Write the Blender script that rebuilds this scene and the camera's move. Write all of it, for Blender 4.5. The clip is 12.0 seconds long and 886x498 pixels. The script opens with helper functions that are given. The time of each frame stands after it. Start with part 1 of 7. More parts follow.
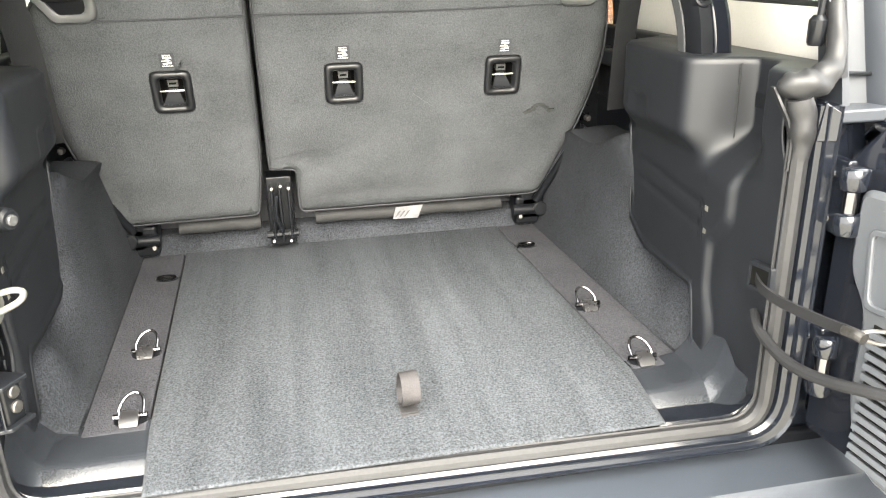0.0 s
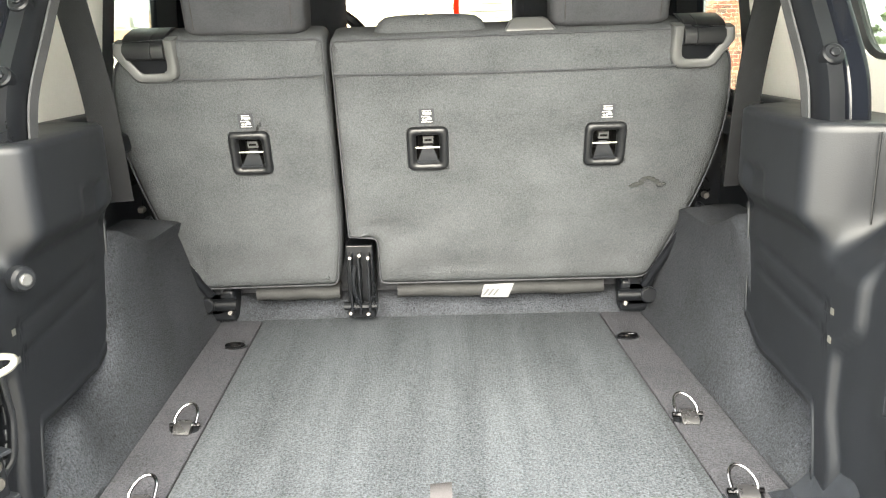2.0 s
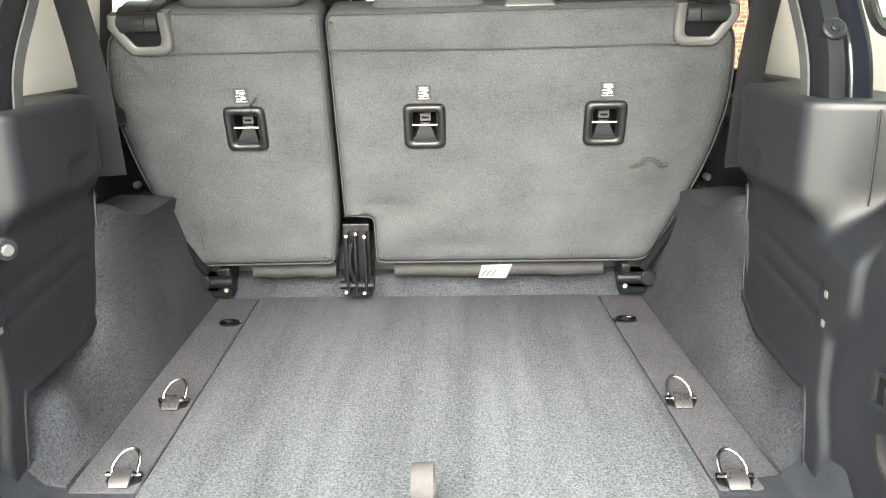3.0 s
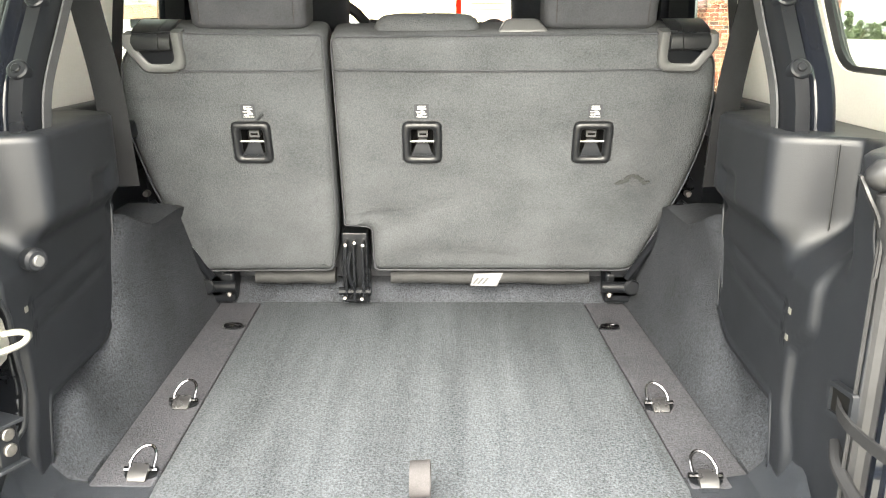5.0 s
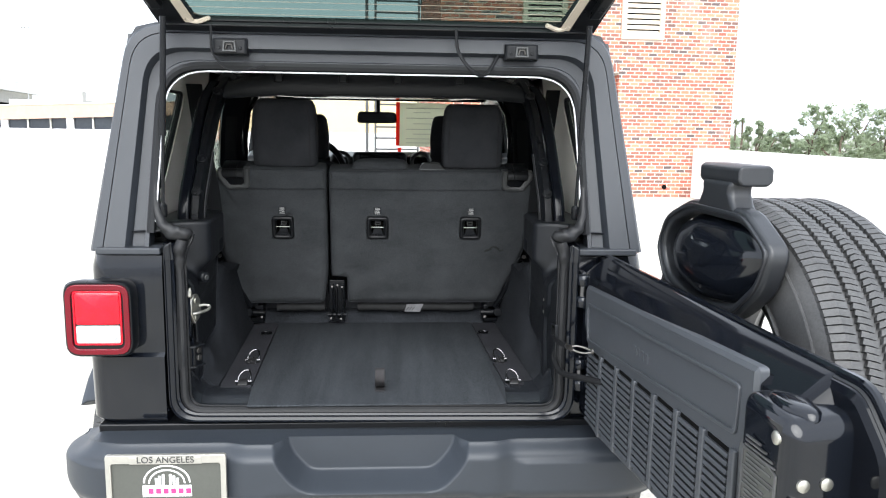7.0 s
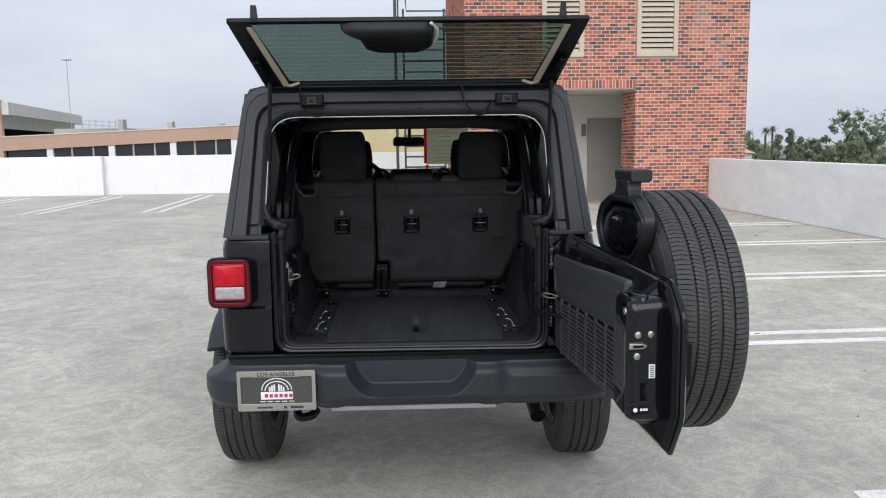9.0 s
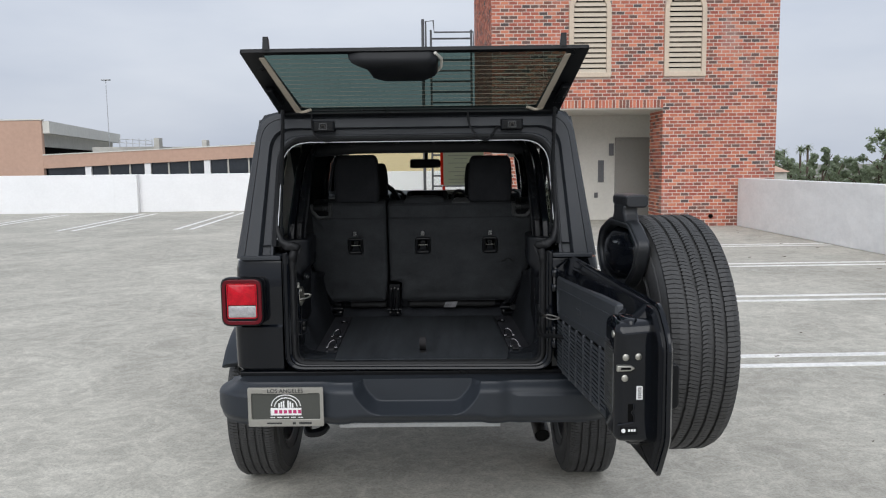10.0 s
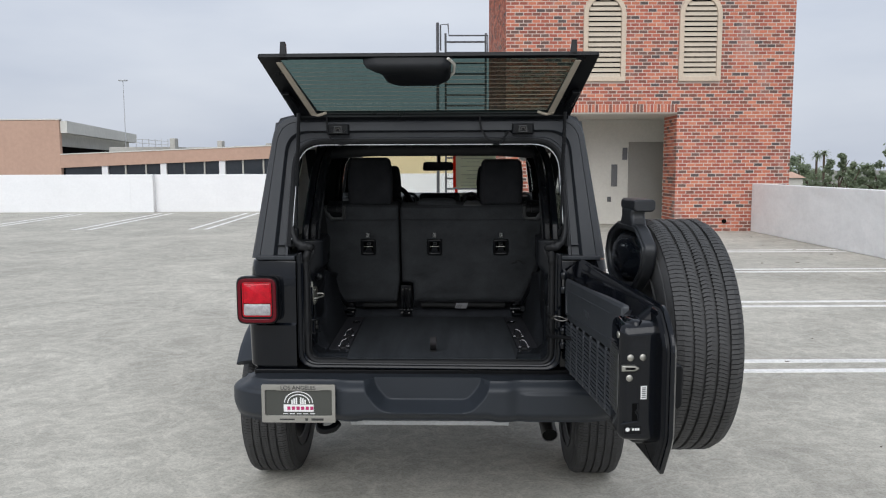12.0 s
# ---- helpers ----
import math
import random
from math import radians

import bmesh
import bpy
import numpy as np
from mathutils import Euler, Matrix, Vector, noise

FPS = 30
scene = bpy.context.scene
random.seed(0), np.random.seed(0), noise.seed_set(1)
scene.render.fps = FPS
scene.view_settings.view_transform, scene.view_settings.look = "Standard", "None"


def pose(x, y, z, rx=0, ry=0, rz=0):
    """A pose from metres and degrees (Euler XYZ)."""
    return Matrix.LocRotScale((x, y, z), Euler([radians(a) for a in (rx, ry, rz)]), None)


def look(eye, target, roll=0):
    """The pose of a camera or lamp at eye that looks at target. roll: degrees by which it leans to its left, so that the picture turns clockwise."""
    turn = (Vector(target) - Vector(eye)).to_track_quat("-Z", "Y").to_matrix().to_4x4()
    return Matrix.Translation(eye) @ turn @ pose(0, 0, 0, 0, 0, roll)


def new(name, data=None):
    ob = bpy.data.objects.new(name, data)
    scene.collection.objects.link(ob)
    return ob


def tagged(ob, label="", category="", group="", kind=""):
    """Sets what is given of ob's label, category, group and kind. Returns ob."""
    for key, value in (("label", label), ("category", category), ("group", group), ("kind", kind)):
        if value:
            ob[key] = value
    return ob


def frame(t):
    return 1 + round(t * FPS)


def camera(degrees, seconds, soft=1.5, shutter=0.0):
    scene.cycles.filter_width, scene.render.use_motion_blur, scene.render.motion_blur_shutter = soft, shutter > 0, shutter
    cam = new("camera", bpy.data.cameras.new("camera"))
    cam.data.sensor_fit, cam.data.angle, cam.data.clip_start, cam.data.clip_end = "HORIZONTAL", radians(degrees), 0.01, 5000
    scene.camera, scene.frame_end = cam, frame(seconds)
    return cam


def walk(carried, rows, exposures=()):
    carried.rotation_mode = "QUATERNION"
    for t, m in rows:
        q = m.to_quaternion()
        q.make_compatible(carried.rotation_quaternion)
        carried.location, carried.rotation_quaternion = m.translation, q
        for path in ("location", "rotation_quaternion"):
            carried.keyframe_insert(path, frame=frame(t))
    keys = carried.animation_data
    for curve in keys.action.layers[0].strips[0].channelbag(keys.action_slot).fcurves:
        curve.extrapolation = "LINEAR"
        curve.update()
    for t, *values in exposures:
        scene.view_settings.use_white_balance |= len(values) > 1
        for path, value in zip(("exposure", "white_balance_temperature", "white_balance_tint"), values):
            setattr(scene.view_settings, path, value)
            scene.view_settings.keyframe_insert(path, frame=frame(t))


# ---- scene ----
cam = camera(59.7, 12.0, soft=1.15)
PATH = [
    (0, (-0.126, -1.032, 1.414), (0.229, 0.808, 0.716), -1.4),
    (0.2, (-0.140, -1.075, 1.411), (0.177, 0.789, 0.759), 0.2),
    (0.5, (-0.156, -1.147, 1.379), (0.119, 0.75, 0.808), 2.7),
    (0.7, (-0.182, -1.191, 1.370), (0.094, 0.715, 0.832), 3.2),
    (1, (-0.151, -1.184, 1.395), (0.081, 0.738, 0.892), 1.0),
    (1.2, (-0.091, -1.094, 1.391), (0.051, 0.842, 0.909), 1.3),
    (1.5, (-0.023, -0.971, 1.387), (0.021, 0.968, 0.901), 0.6),
    (1.7, (0.008, -0.929, 1.386), (0.023, 1.009, 0.890), -0.8),
    (2, (0.023, -0.886, 1.377), (0.01, 1.046, 0.862), -1.6),
    (2.5, (0.051, -0.849, 1.359), (0.01, 1.082, 0.838), -1.2),
    (3, (0.058, -0.872, 1.362), (0.008, 1.049, 0.809), -1.1),
    (5, (0.047, -0.947, 1.407), (0.027, 0.974, 0.851), -0.1),
    (5.5, (0.008, -0.999, 1.397), (-0.009, 0.931, 0.875), 0.6),
    (5.8, (-0.019, -1.103, 1.406), (-0.004, 0.831, 0.895), 1.1),
    (6, (-0.025, -1.258, 1.438), (0.008, 0.686, 0.971), 0.1),
    (6.2, (-0.023, -1.459, 1.475), (0.067, 0.494, 1.054), -1.9),
    (6.5, (0.012, -1.737, 1.502), (0.143, 0.225, 1.133), -1.3),
    (6.7, (0.028, -1.940, 1.493), (0.180, 0.031, 1.189), -0.1),
    (7, (0.035, -2.218, 1.547), (0.172, -0.247, 1.237), 0.8),
    (7.2, (0.037, -2.406, 1.531), (0.147, -0.433, 1.221), 0.6),
    (8.8, (-0.008, -3.201, 1.553), (0.067, -1.221, 1.281), -0.7),
    (9, (0.036, -3.229, 1.57), (0.092, -1.248, 1.303), -0.8),
    (9.5, (0.109, -3.284, 1.586), (0.104, -1.298, 1.353), -0.8),
    (10, (0.135, -3.309, 1.594), (0.113, -1.321, 1.374), -0.7),
    (10.5, (0.135, -3.36, 1.597), (0.063, -1.373, 1.382), -0.5),
    (11, (0.141, -3.367, 1.594), (0.061, -1.379, 1.387), -0.3),
    (11.5, (0.142, -3.37, 1.594), (0.082, -1.381, 1.385), -0.2),
    (12, (0.143, -3.369, 1.596), (0.088, -1.381, 1.383), -0.2),
]
walk(cam, [(t, look(eye, target, roll)) for t, eye, target, roll in PATH],
     exposures=[(0.0, 4.36, 7400, 7), (0.4, 4.18, 7380, 6), (1.0, 4.08, 7380, 5), (1.6, 4.4, 7380, 5), (2.1, 4.63, 7400, 5), (3.0, 4.67, 7400, 5), (5.5, 4.6, 7480, 6), (6.0, 4.18, 7350, 6), (6.5, 3.2, 6750, 8), (7.0, 1.85, 6250, 8), (7.2, 1.4, 6170, 8), (8.8, 0.22, 6220, 9), (9.0, 0.16, 6220, 9), (9.5, 0.08, 6220, 9), (10.0, 0.02, 6220, 9), (12.0, 0.02, 6220, 9)])

# ---- light: overcast day ----
world = bpy.data.worlds.new("overcast_sky")
scene.world = world
world.use_nodes = True
wn, wl = world.node_tree.nodes, world.node_tree.links
sky = wn.new("ShaderNodeTexSky")
sky.sky_type, sky.sun_disc = "NISHITA", False
sky.sun_elevation, sky.sun_rotation = radians(40), radians(184)
sky.air_density, sky.dust_density = 1.0, 4.0
desat = wn.new("ShaderNodeHueSaturation")
desat.inputs["Saturation"].default_value = 0.25
desat.inputs["Value"].default_value = 1.0
wl.new(sky.outputs[0], desat.inputs["Color"])
wtc = wn.new("ShaderNodeTexCoord")
wmap = wn.new("ShaderNodeMapping")
wmap.inputs["Scale"].default_value = (1.0, 1.0, 3.5)
wl.new(wtc.outputs["Generated"], wmap.inputs[0])
cloud = wn.new("ShaderNodeTexNoise")
cloud.inputs["Scale"].default_value, cloud.inputs["Detail"].default_value = 2.2, 5.0
wl.new(wmap.outputs[0], cloud.inputs["Vector"])
cr = wn.new("ShaderNodeValToRGB")
cr.color_ramp.elements[0].position, cr.color_ramp.elements[0].color = 0.3, (5.3, 5.7, 6.6, 1)
cr.color_ramp.elements[1].position, cr.color_ramp.elements[1].color = 0.72, (7.4, 7.6, 8.1, 1)
wl.new(cloud.outputs["Fac"], cr.inputs[0])
wmix = wn.new("ShaderNodeMix")
wmix.data_type = "RGBA"
wmix.inputs["Factor"].default_value = 0.8
wl.new(desat.outputs[0], wmix.inputs["A"])
wl.new(cr.outputs[0], wmix.inputs["B"])
up = wn.new("ShaderNodeSeparateXYZ")
wl.new(wtc.outputs["Generated"], up.inputs[0])
grad = wn.new("ShaderNodeMapRange")
grad.inputs["From Min"].default_value, grad.inputs["From Max"].default_value = 0.1, 1.0
grad.inputs["To Min"].default_value, grad.inputs["To Max"].default_value = 1.08, 1.28
wl.new(up.outputs["Z"], grad.inputs["Value"])
lift_sky = wn.new("ShaderNodeVectorMath")
lift_sky.operation = "SCALE"
wl.new(wmix.outputs["Result"], lift_sky.inputs[0])
wl.new(grad.outputs[0], lift_sky.inputs["Scale"])
bg = wn["Background"]
bg.inputs["Strength"].default_value = 0.1
wl.new(lift_sky.outputs[0], bg.inputs["Color"])

sun = new("sun", bpy.data.lights.new("sun", "SUN"))
sun.data.energy, sun.data.angle, sun.data.color = 1.8, radians(60), (1.0, 0.97, 0.93)
sun.matrix_world = look((0, 0, 30), (2.5, 36, 0))


# ---- materials ----
def mat(name, color, rough=0.6, metal=0.0, var=0.15, scale=8.0, fine=120.0, bump=0.2, dist=0.002, coat=0.0, spec=0.5,
        stretch=(1, 1, 1), island=0.0, objrand=0.0, rvar=0.1, wbig=0.7):
    """A surface with variation at two scales, and fine relief."""
    m = bpy.data.materials.new(name)
    m.use_nodes = True
    n, l = m.node_tree.nodes, m.node_tree.links
    b = n["Principled BSDF"]
    b.inputs["Metallic"].default_value = metal
    b.inputs["Coat Weight"].default_value, b.inputs["Coat Roughness"].default_value = coat, 0.04
    b.inputs["Specular IOR Level"].default_value = spec
    tc = n.new("ShaderNodeTexCoord")
    mp = n.new("ShaderNodeMapping")
    mp.inputs["Scale"].default_value = stretch
    l.new(tc.outputs["Object"], mp.inputs[0])
    big, small = n.new("ShaderNodeTexNoise"), n.new("ShaderNodeTexNoise")
    for t, sc, de, src in ((big, scale, 5.0, mp.outputs[0]), (small, fine, 3.0, tc.outputs["Object"])):
        t.inputs["Scale"].default_value, t.inputs["Detail"].default_value = sc, de
        t.inputs["Roughness"].default_value = 0.62
        l.new(src, t.inputs["Vector"])
    mixf = n.new("ShaderNodeMath")
    mixf.operation = "MULTIPLY_ADD"
    l.new(small.outputs["Fac"], mixf.inputs[0])
    mixf.inputs[1].default_value = 0.6
    half = n.new("ShaderNodeMath")
    half.operation = "MULTIPLY"
    half.inputs[1].default_value = wbig
    l.new(big.outputs["Fac"], half.inputs[0])
    l.new(half.outputs[0], mixf.inputs[2])
    val = mixf.outputs[0]
    if island or objrand:
        src = n.new("ShaderNodeNewGeometry").outputs["Random Per Island"] if island else n.new("ShaderNodeObjectInfo").outputs["Random"]
        add = n.new("ShaderNodeMath")
        add.operation = "MULTIPLY_ADD"
        l.new(src, add.inputs[0])
        add.inputs[1].default_value = (island or objrand)
        l.new(val, add.inputs[2])
        val = add.outputs[0]
    ramp = n.new("ShaderNodeMapRange")
    ramp.inputs["From Min"].default_value, ramp.inputs["From Max"].default_value = 0.12 + wbig / 2, 0.48 + wbig / 2 + (island or objrand)
    ramp.inputs["To Min"].default_value, ramp.inputs["To Max"].default_value = 1 - var, 1 + var
    l.new(val, ramp.inputs["Value"])
    mul = n.new("ShaderNodeVectorMath")
    mul.operation = "SCALE"
    mul.inputs[0].default_value = color
    l.new(ramp.outputs[0], mul.inputs["Scale"])
    l.new(mul.outputs[0], b.inputs["Base Color"])
    rr = n.new("ShaderNodeMapRange")
    rr.inputs["To Min"].default_value, rr.inputs["To Max"].default_value = max(0.02, rough - rvar), min(1.0, rough + rvar)
    l.new(big.outputs["Fac"], rr.inputs["Value"])
    l.new(rr.outputs[0], b.inputs["Roughness"])
    if bump:
        bp = n.new("ShaderNodeBump")
        bp.inputs["Strength"].default_value, bp.inputs["Distance"].default_value = bump, dist
        l.new(small.outputs["Fac"], bp.inputs["Height"])
        l.new(bp.outputs[0], b.inputs["Normal"])
    return m


def glass(name, tint, gloss=0.02):
    """Thin clear or tinted glass: the tint passes the light, Fresnel adds the gloss."""
    m = bpy.data.materials.new(name)
    m.use_nodes = True
    n, l = m.node_tree.nodes, m.node_tree.links
    n.remove(n["Principled BSDF"])
    tr, gl, mx, fr, pw, ad = n.new("ShaderNodeBsdfTransparent"), n.new("ShaderNodeBsdfGlossy"), n.new("ShaderNodeMixShader"), n.new("ShaderNodeLayerWeight"), n.new("ShaderNodeMath"), n.new("ShaderNodeMath")
    tr.inputs["Color"].default_value = (*tint, 1)
    gl.inputs["Roughness"].default_value = gloss
    fr.inputs["Blend"].default_value = 0.5
    pw.operation, pw.inputs[1].default_value = "POWER", 5.0
    ad.operation, ad.inputs[1].default_value, ad.inputs[2].default_value = "MULTIPLY_ADD", 0.7, 0.03
    l.new(fr.outputs["Facing"], pw.inputs[0])
    l.new(pw.outputs[0], ad.inputs[0])
    l.new(ad.outputs[0], mx.inputs[0])
    l.new(tr.outputs[0], mx.inputs[1])
    l.new(gl.outputs[0], mx.inputs[2])
    l.new(mx.outputs[0], n["Material Output"].inputs["Surface"])
    return m


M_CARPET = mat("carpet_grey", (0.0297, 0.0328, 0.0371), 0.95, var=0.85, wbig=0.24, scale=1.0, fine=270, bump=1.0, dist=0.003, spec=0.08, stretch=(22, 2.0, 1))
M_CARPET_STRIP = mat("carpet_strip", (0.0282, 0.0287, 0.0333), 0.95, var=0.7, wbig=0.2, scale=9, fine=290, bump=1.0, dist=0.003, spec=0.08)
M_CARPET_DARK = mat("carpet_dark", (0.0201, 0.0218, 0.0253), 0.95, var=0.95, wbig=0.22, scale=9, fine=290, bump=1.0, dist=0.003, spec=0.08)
M_FABRIC = mat("seat_fabric", (0.0394, 0.0418, 0.0446), 0.95, var=0.42, wbig=0.45, scale=7, fine=340, bump=1.0, dist=0.0022, spec=0.08, stretch=(1, 1, 1.5))
M_FABRIC_TOP = mat("seat_fabric_dark", (0.0300, 0.0311, 0.0346), 0.95, var=0.25, scale=9, fine=420, bump=0.6, dist=0.002, spec=0.08)
M_STAIN = mat("smudge", (0.024, 0.0245, 0.0245), 0.95, var=0.4, scale=60, fine=400, bump=0.5, spec=0.08)
M_TRIM = mat("trim_plastic", (0.0049, 0.0058, 0.0076), 0.48, var=0.08, scale=6, fine=500, bump=0.25, dist=0.0008, spec=0.27)
M_TRIM_GREY = mat("trim_plastic_grey", (0.042, 0.0435, 0.0442), 0.45, var=0.06, scale=6, fine=500, bump=0.2, dist=0.0006)
M_BLACK = mat("black_plastic", (0.0038, 0.0043, 0.0054), 0.3, var=0.1, scale=10, fine=400, bump=0.1, dist=0.0005, spec=0.22)
M_SHELL = mat("black_shell_paint", (0.0040, 0.0047, 0.0067), 0.09, var=0.1, scale=4, fine=600, bump=0.02, dist=0.0002, spec=0.16, rvar=0.03)
M_SILL = mat("sill_plastic", (0.0122, 0.0138, 0.0167), 0.2, var=0.08, scale=6, fine=500, bump=0.12, dist=0.0005)
M_VINYL = mat("grey_vinyl", (0.0165, 0.0168, 0.0172), 0.7, var=0.3, scale=30, fine=300, bump=0.4, dist=0.001, spec=0.12)
M_PAINT = mat("black_paint", (0.0040, 0.0050, 0.0074), 0.1, var=0.1, scale=4, fine=900, bump=0.01, dist=0.0001, coat=0.15, spec=0.32, rvar=0.04)
M_PANEL = mat("tailgate_panel_plastic", (0.0408, 0.0446, 0.0507), 0.42, var=0.08, scale=6, fine=500, bump=0.2, dist=0.0006)
M_BUMPER = mat("bumper_plastic", (0.0199, 0.0239, 0.0303), 0.45, var=0.12, scale=5, fine=500, bump=0.3, dist=0.0008, spec=0.36)
M_HARDTOP = mat("hardtop_textured", (0.0160, 0.0189, 0.0241), 0.52, var=0.08, scale=4, fine=600, bump=0.3, dist=0.0006)
M_HEADLINER = mat("hardtop_inside", (0.58, 0.56, 0.51), 0.7, var=0.06, scale=4, fine=300, bump=0.15, dist=0.0006)
M_RUBBER = mat("rubber_seal", (0.0085, 0.009, 0.0102), 0.42, var=0.15, scale=10, fine=200, bump=0.15, dist=0.001, spec=0.22)
M_TYRE = mat("tyre_rubber", (0.0381, 0.0380, 0.0382), 0.62, var=0.35, scale=14, fine=210, bump=0.4, dist=0.001)
# whitish colour that imitates a reflection on the opening's edge
M_LIP = mat("glint_white", (0.546, 0.559, 0.585), 0.3, var=0.1, scale=20, bump=0.0)
M_TINTED = mat("tinted_window", (0.03, 0.035, 0.042), 0.12, var=0.15, scale=0.6, fine=4, bump=0.0)
M_CHROME = mat("chrome", (0.1064, 0.1064, 0.1120), 0.13, metal=1.0, var=0.04, bump=0.0, rvar=0.04)
M_STEEL = mat("zinc_steel", (0.42, 0.41, 0.37), 0.42, metal=1.0, var=0.12, scale=40, fine=300, bump=0.05)
M_PIPE = mat("pipe_steel", (0.125, 0.12, 0.115), 0.45, metal=1.0, var=0.25, scale=20, fine=200, bump=0.1)
M_RIM = mat("rim_paint", (0.08, 0.08, 0.085), 0.4, metal=0.6, var=0.1)
M_RED = mat("red_lens", (0.4500, 0.0004, 0.0112), 0.2, var=0.35, scale=30, fine=180, bump=0.1, dist=0.001, coat=0.3, spec=0.3)
M_REDDARK = mat("red_lens_rim", (0.095, 0.0008, 0.006), 0.15, var=0.06, scale=20, bump=0.0, coat=0.2, spec=0.25)
M_WHITELENS = mat("white_lens", (0.3375, 0.3307, 0.3375), 0.15, var=0.3, scale=45, fine=250, bump=0.2, dist=0.001, coat=0.6)
M_SEAL = mat("moulded_seal", (0.0095, 0.0098, 0.0108), 0.5, var=0.25, scale=20, fine=160, bump=0.2, dist=0.001, spec=0.26)
M_JAMB = mat("jamb_paint", (0.0040, 0.0050, 0.0074), 0.13, var=0.15, scale=9, fine=500, bump=0.02, dist=0.0002, coat=0.0, spec=0.33, rvar=0.05)
M_STRAP = mat("webbing", (0.0285, 0.0272, 0.0285), 0.85, var=0.25, scale=30, fine=700, bump=0.5, dist=0.001, spec=0.1)
M_BEZEL = mat("anchor_bezel_plastic", (0.0055, 0.006, 0.007), 0.36, var=0.1, scale=20, fine=500, bump=0.15, dist=0.0006, spec=0.28)
M_BELT = mat("belt_webbing", (0.0085, 0.0088, 0.0098), 0.8, var=0.25, scale=30, fine=600, bump=0.5, dist=0.001, spec=0.12)
M_BELT_PALE = mat("belt_webbing_pale", (0.03, 0.031, 0.033), 0.85, var=0.2, scale=30, fine=600, bump=0.5, dist=0.001, spec=0.1)
M_EDGE = mat("glass_edge_strip", (0.42, 0.37, 0.3), 0.6, var=0.08, scale=10, fine=200, bump=0.05)
M_SATIN = mat("satin_bracket_plastic", (0.0105, 0.0118, 0.0142), 0.42, var=0.1, scale=8, fine=500, bump=0.2, dist=0.0006)
M_ICON = mat("woven_print", (0.3, 0.3, 0.29), 0.8, var=0.25, scale=60, fine=500, bump=0.1)
M_FOOT = mat("ring_foot_metal", (0.012, 0.012, 0.013), 0.28, var=0.1, scale=20, bump=0.05)
M_WIRE = mat("heater_wire", (0.2, 0.17, 0.13), 0.6, var=0.05, bump=0.0)
M_WHITE = mat("white_print", (0.75, 0.75, 0.74), 0.6, var=0.06, bump=0.0)
M_PLATE = mat("plate_insert", (0.05, 0.052, 0.045), 0.5, var=0.08, bump=0.05)
M_PLATEFRAME = mat("plate_frame", (0.36, 0.35, 0.32), 0.4, metal=0.7, var=0.08, bump=0.05)
M_MAGENTA = mat("magenta_print", (0.4, 0.02, 0.12), 0.6, var=0.05, bump=0.0)
M_PRINT = mat("dark_print", (0.03, 0.03, 0.03), 0.6, var=0.05, bump=0.0)
M_FOIL = mat("silver_label", (0.13, 0.13, 0.135), 0.36, metal=0.7, var=0.2, scale=40, bump=0.05)
M_PAPER = mat("window_sticker_paper", (0.62, 0.63, 0.52), 0.8, var=0.06, bump=0.02)


def translucent(m, color, share):
    """Lets thin paper glow softly when it is lit from behind."""
    n, l = m.node_tree.nodes, m.node_tree.links
    t, mx = n.new("ShaderNodeBsdfTranslucent"), n.new("ShaderNodeMixShader")
    t.inputs["Color"].default_value = (*color, 1)
    mx.inputs[0].default_value = share
    l.new(n["Principled BSDF"].outputs[0], mx.inputs[1])
    l.new(t.outputs[0], mx.inputs[2])
    l.new(mx.outputs[0], n["Material Output"].inputs["Surface"])


translucent(M_PAPER, (0.75, 0.75, 0.62), 0.6)
M_REDPRINT = mat("red_print", (0.6, 0.03, 0.02), 0.6, var=0.05, bump=0.0)
translucent(M_REDPRINT, (0.85, 0.1, 0.05), 0.6)
M_SCREEN = mat("screen", (0.01, 0.012, 0.015), 0.1, var=0.05, bump=0.0)
G_CLEAR = glass("clear_glass", (0.95, 0.965, 0.95))
G_TINT = glass("privacy_glass", (0.4, 0.43, 0.4))
G_REAR = glass("rear_glass", (0.34, 0.41, 0.385))
M_MIRROR = mat("mirror_glass", (0.85, 0.85, 0.85), 0.03, metal=1.0, var=0.01, bump=0.0, rvar=0.01)

M_CONCRETE = mat("deck_concrete", (0.5504, 0.5269, 0.4634), 0.9, var=0.07, scale=0.5, fine=9.0, bump=0.3, dist=0.004, spec=0.15)


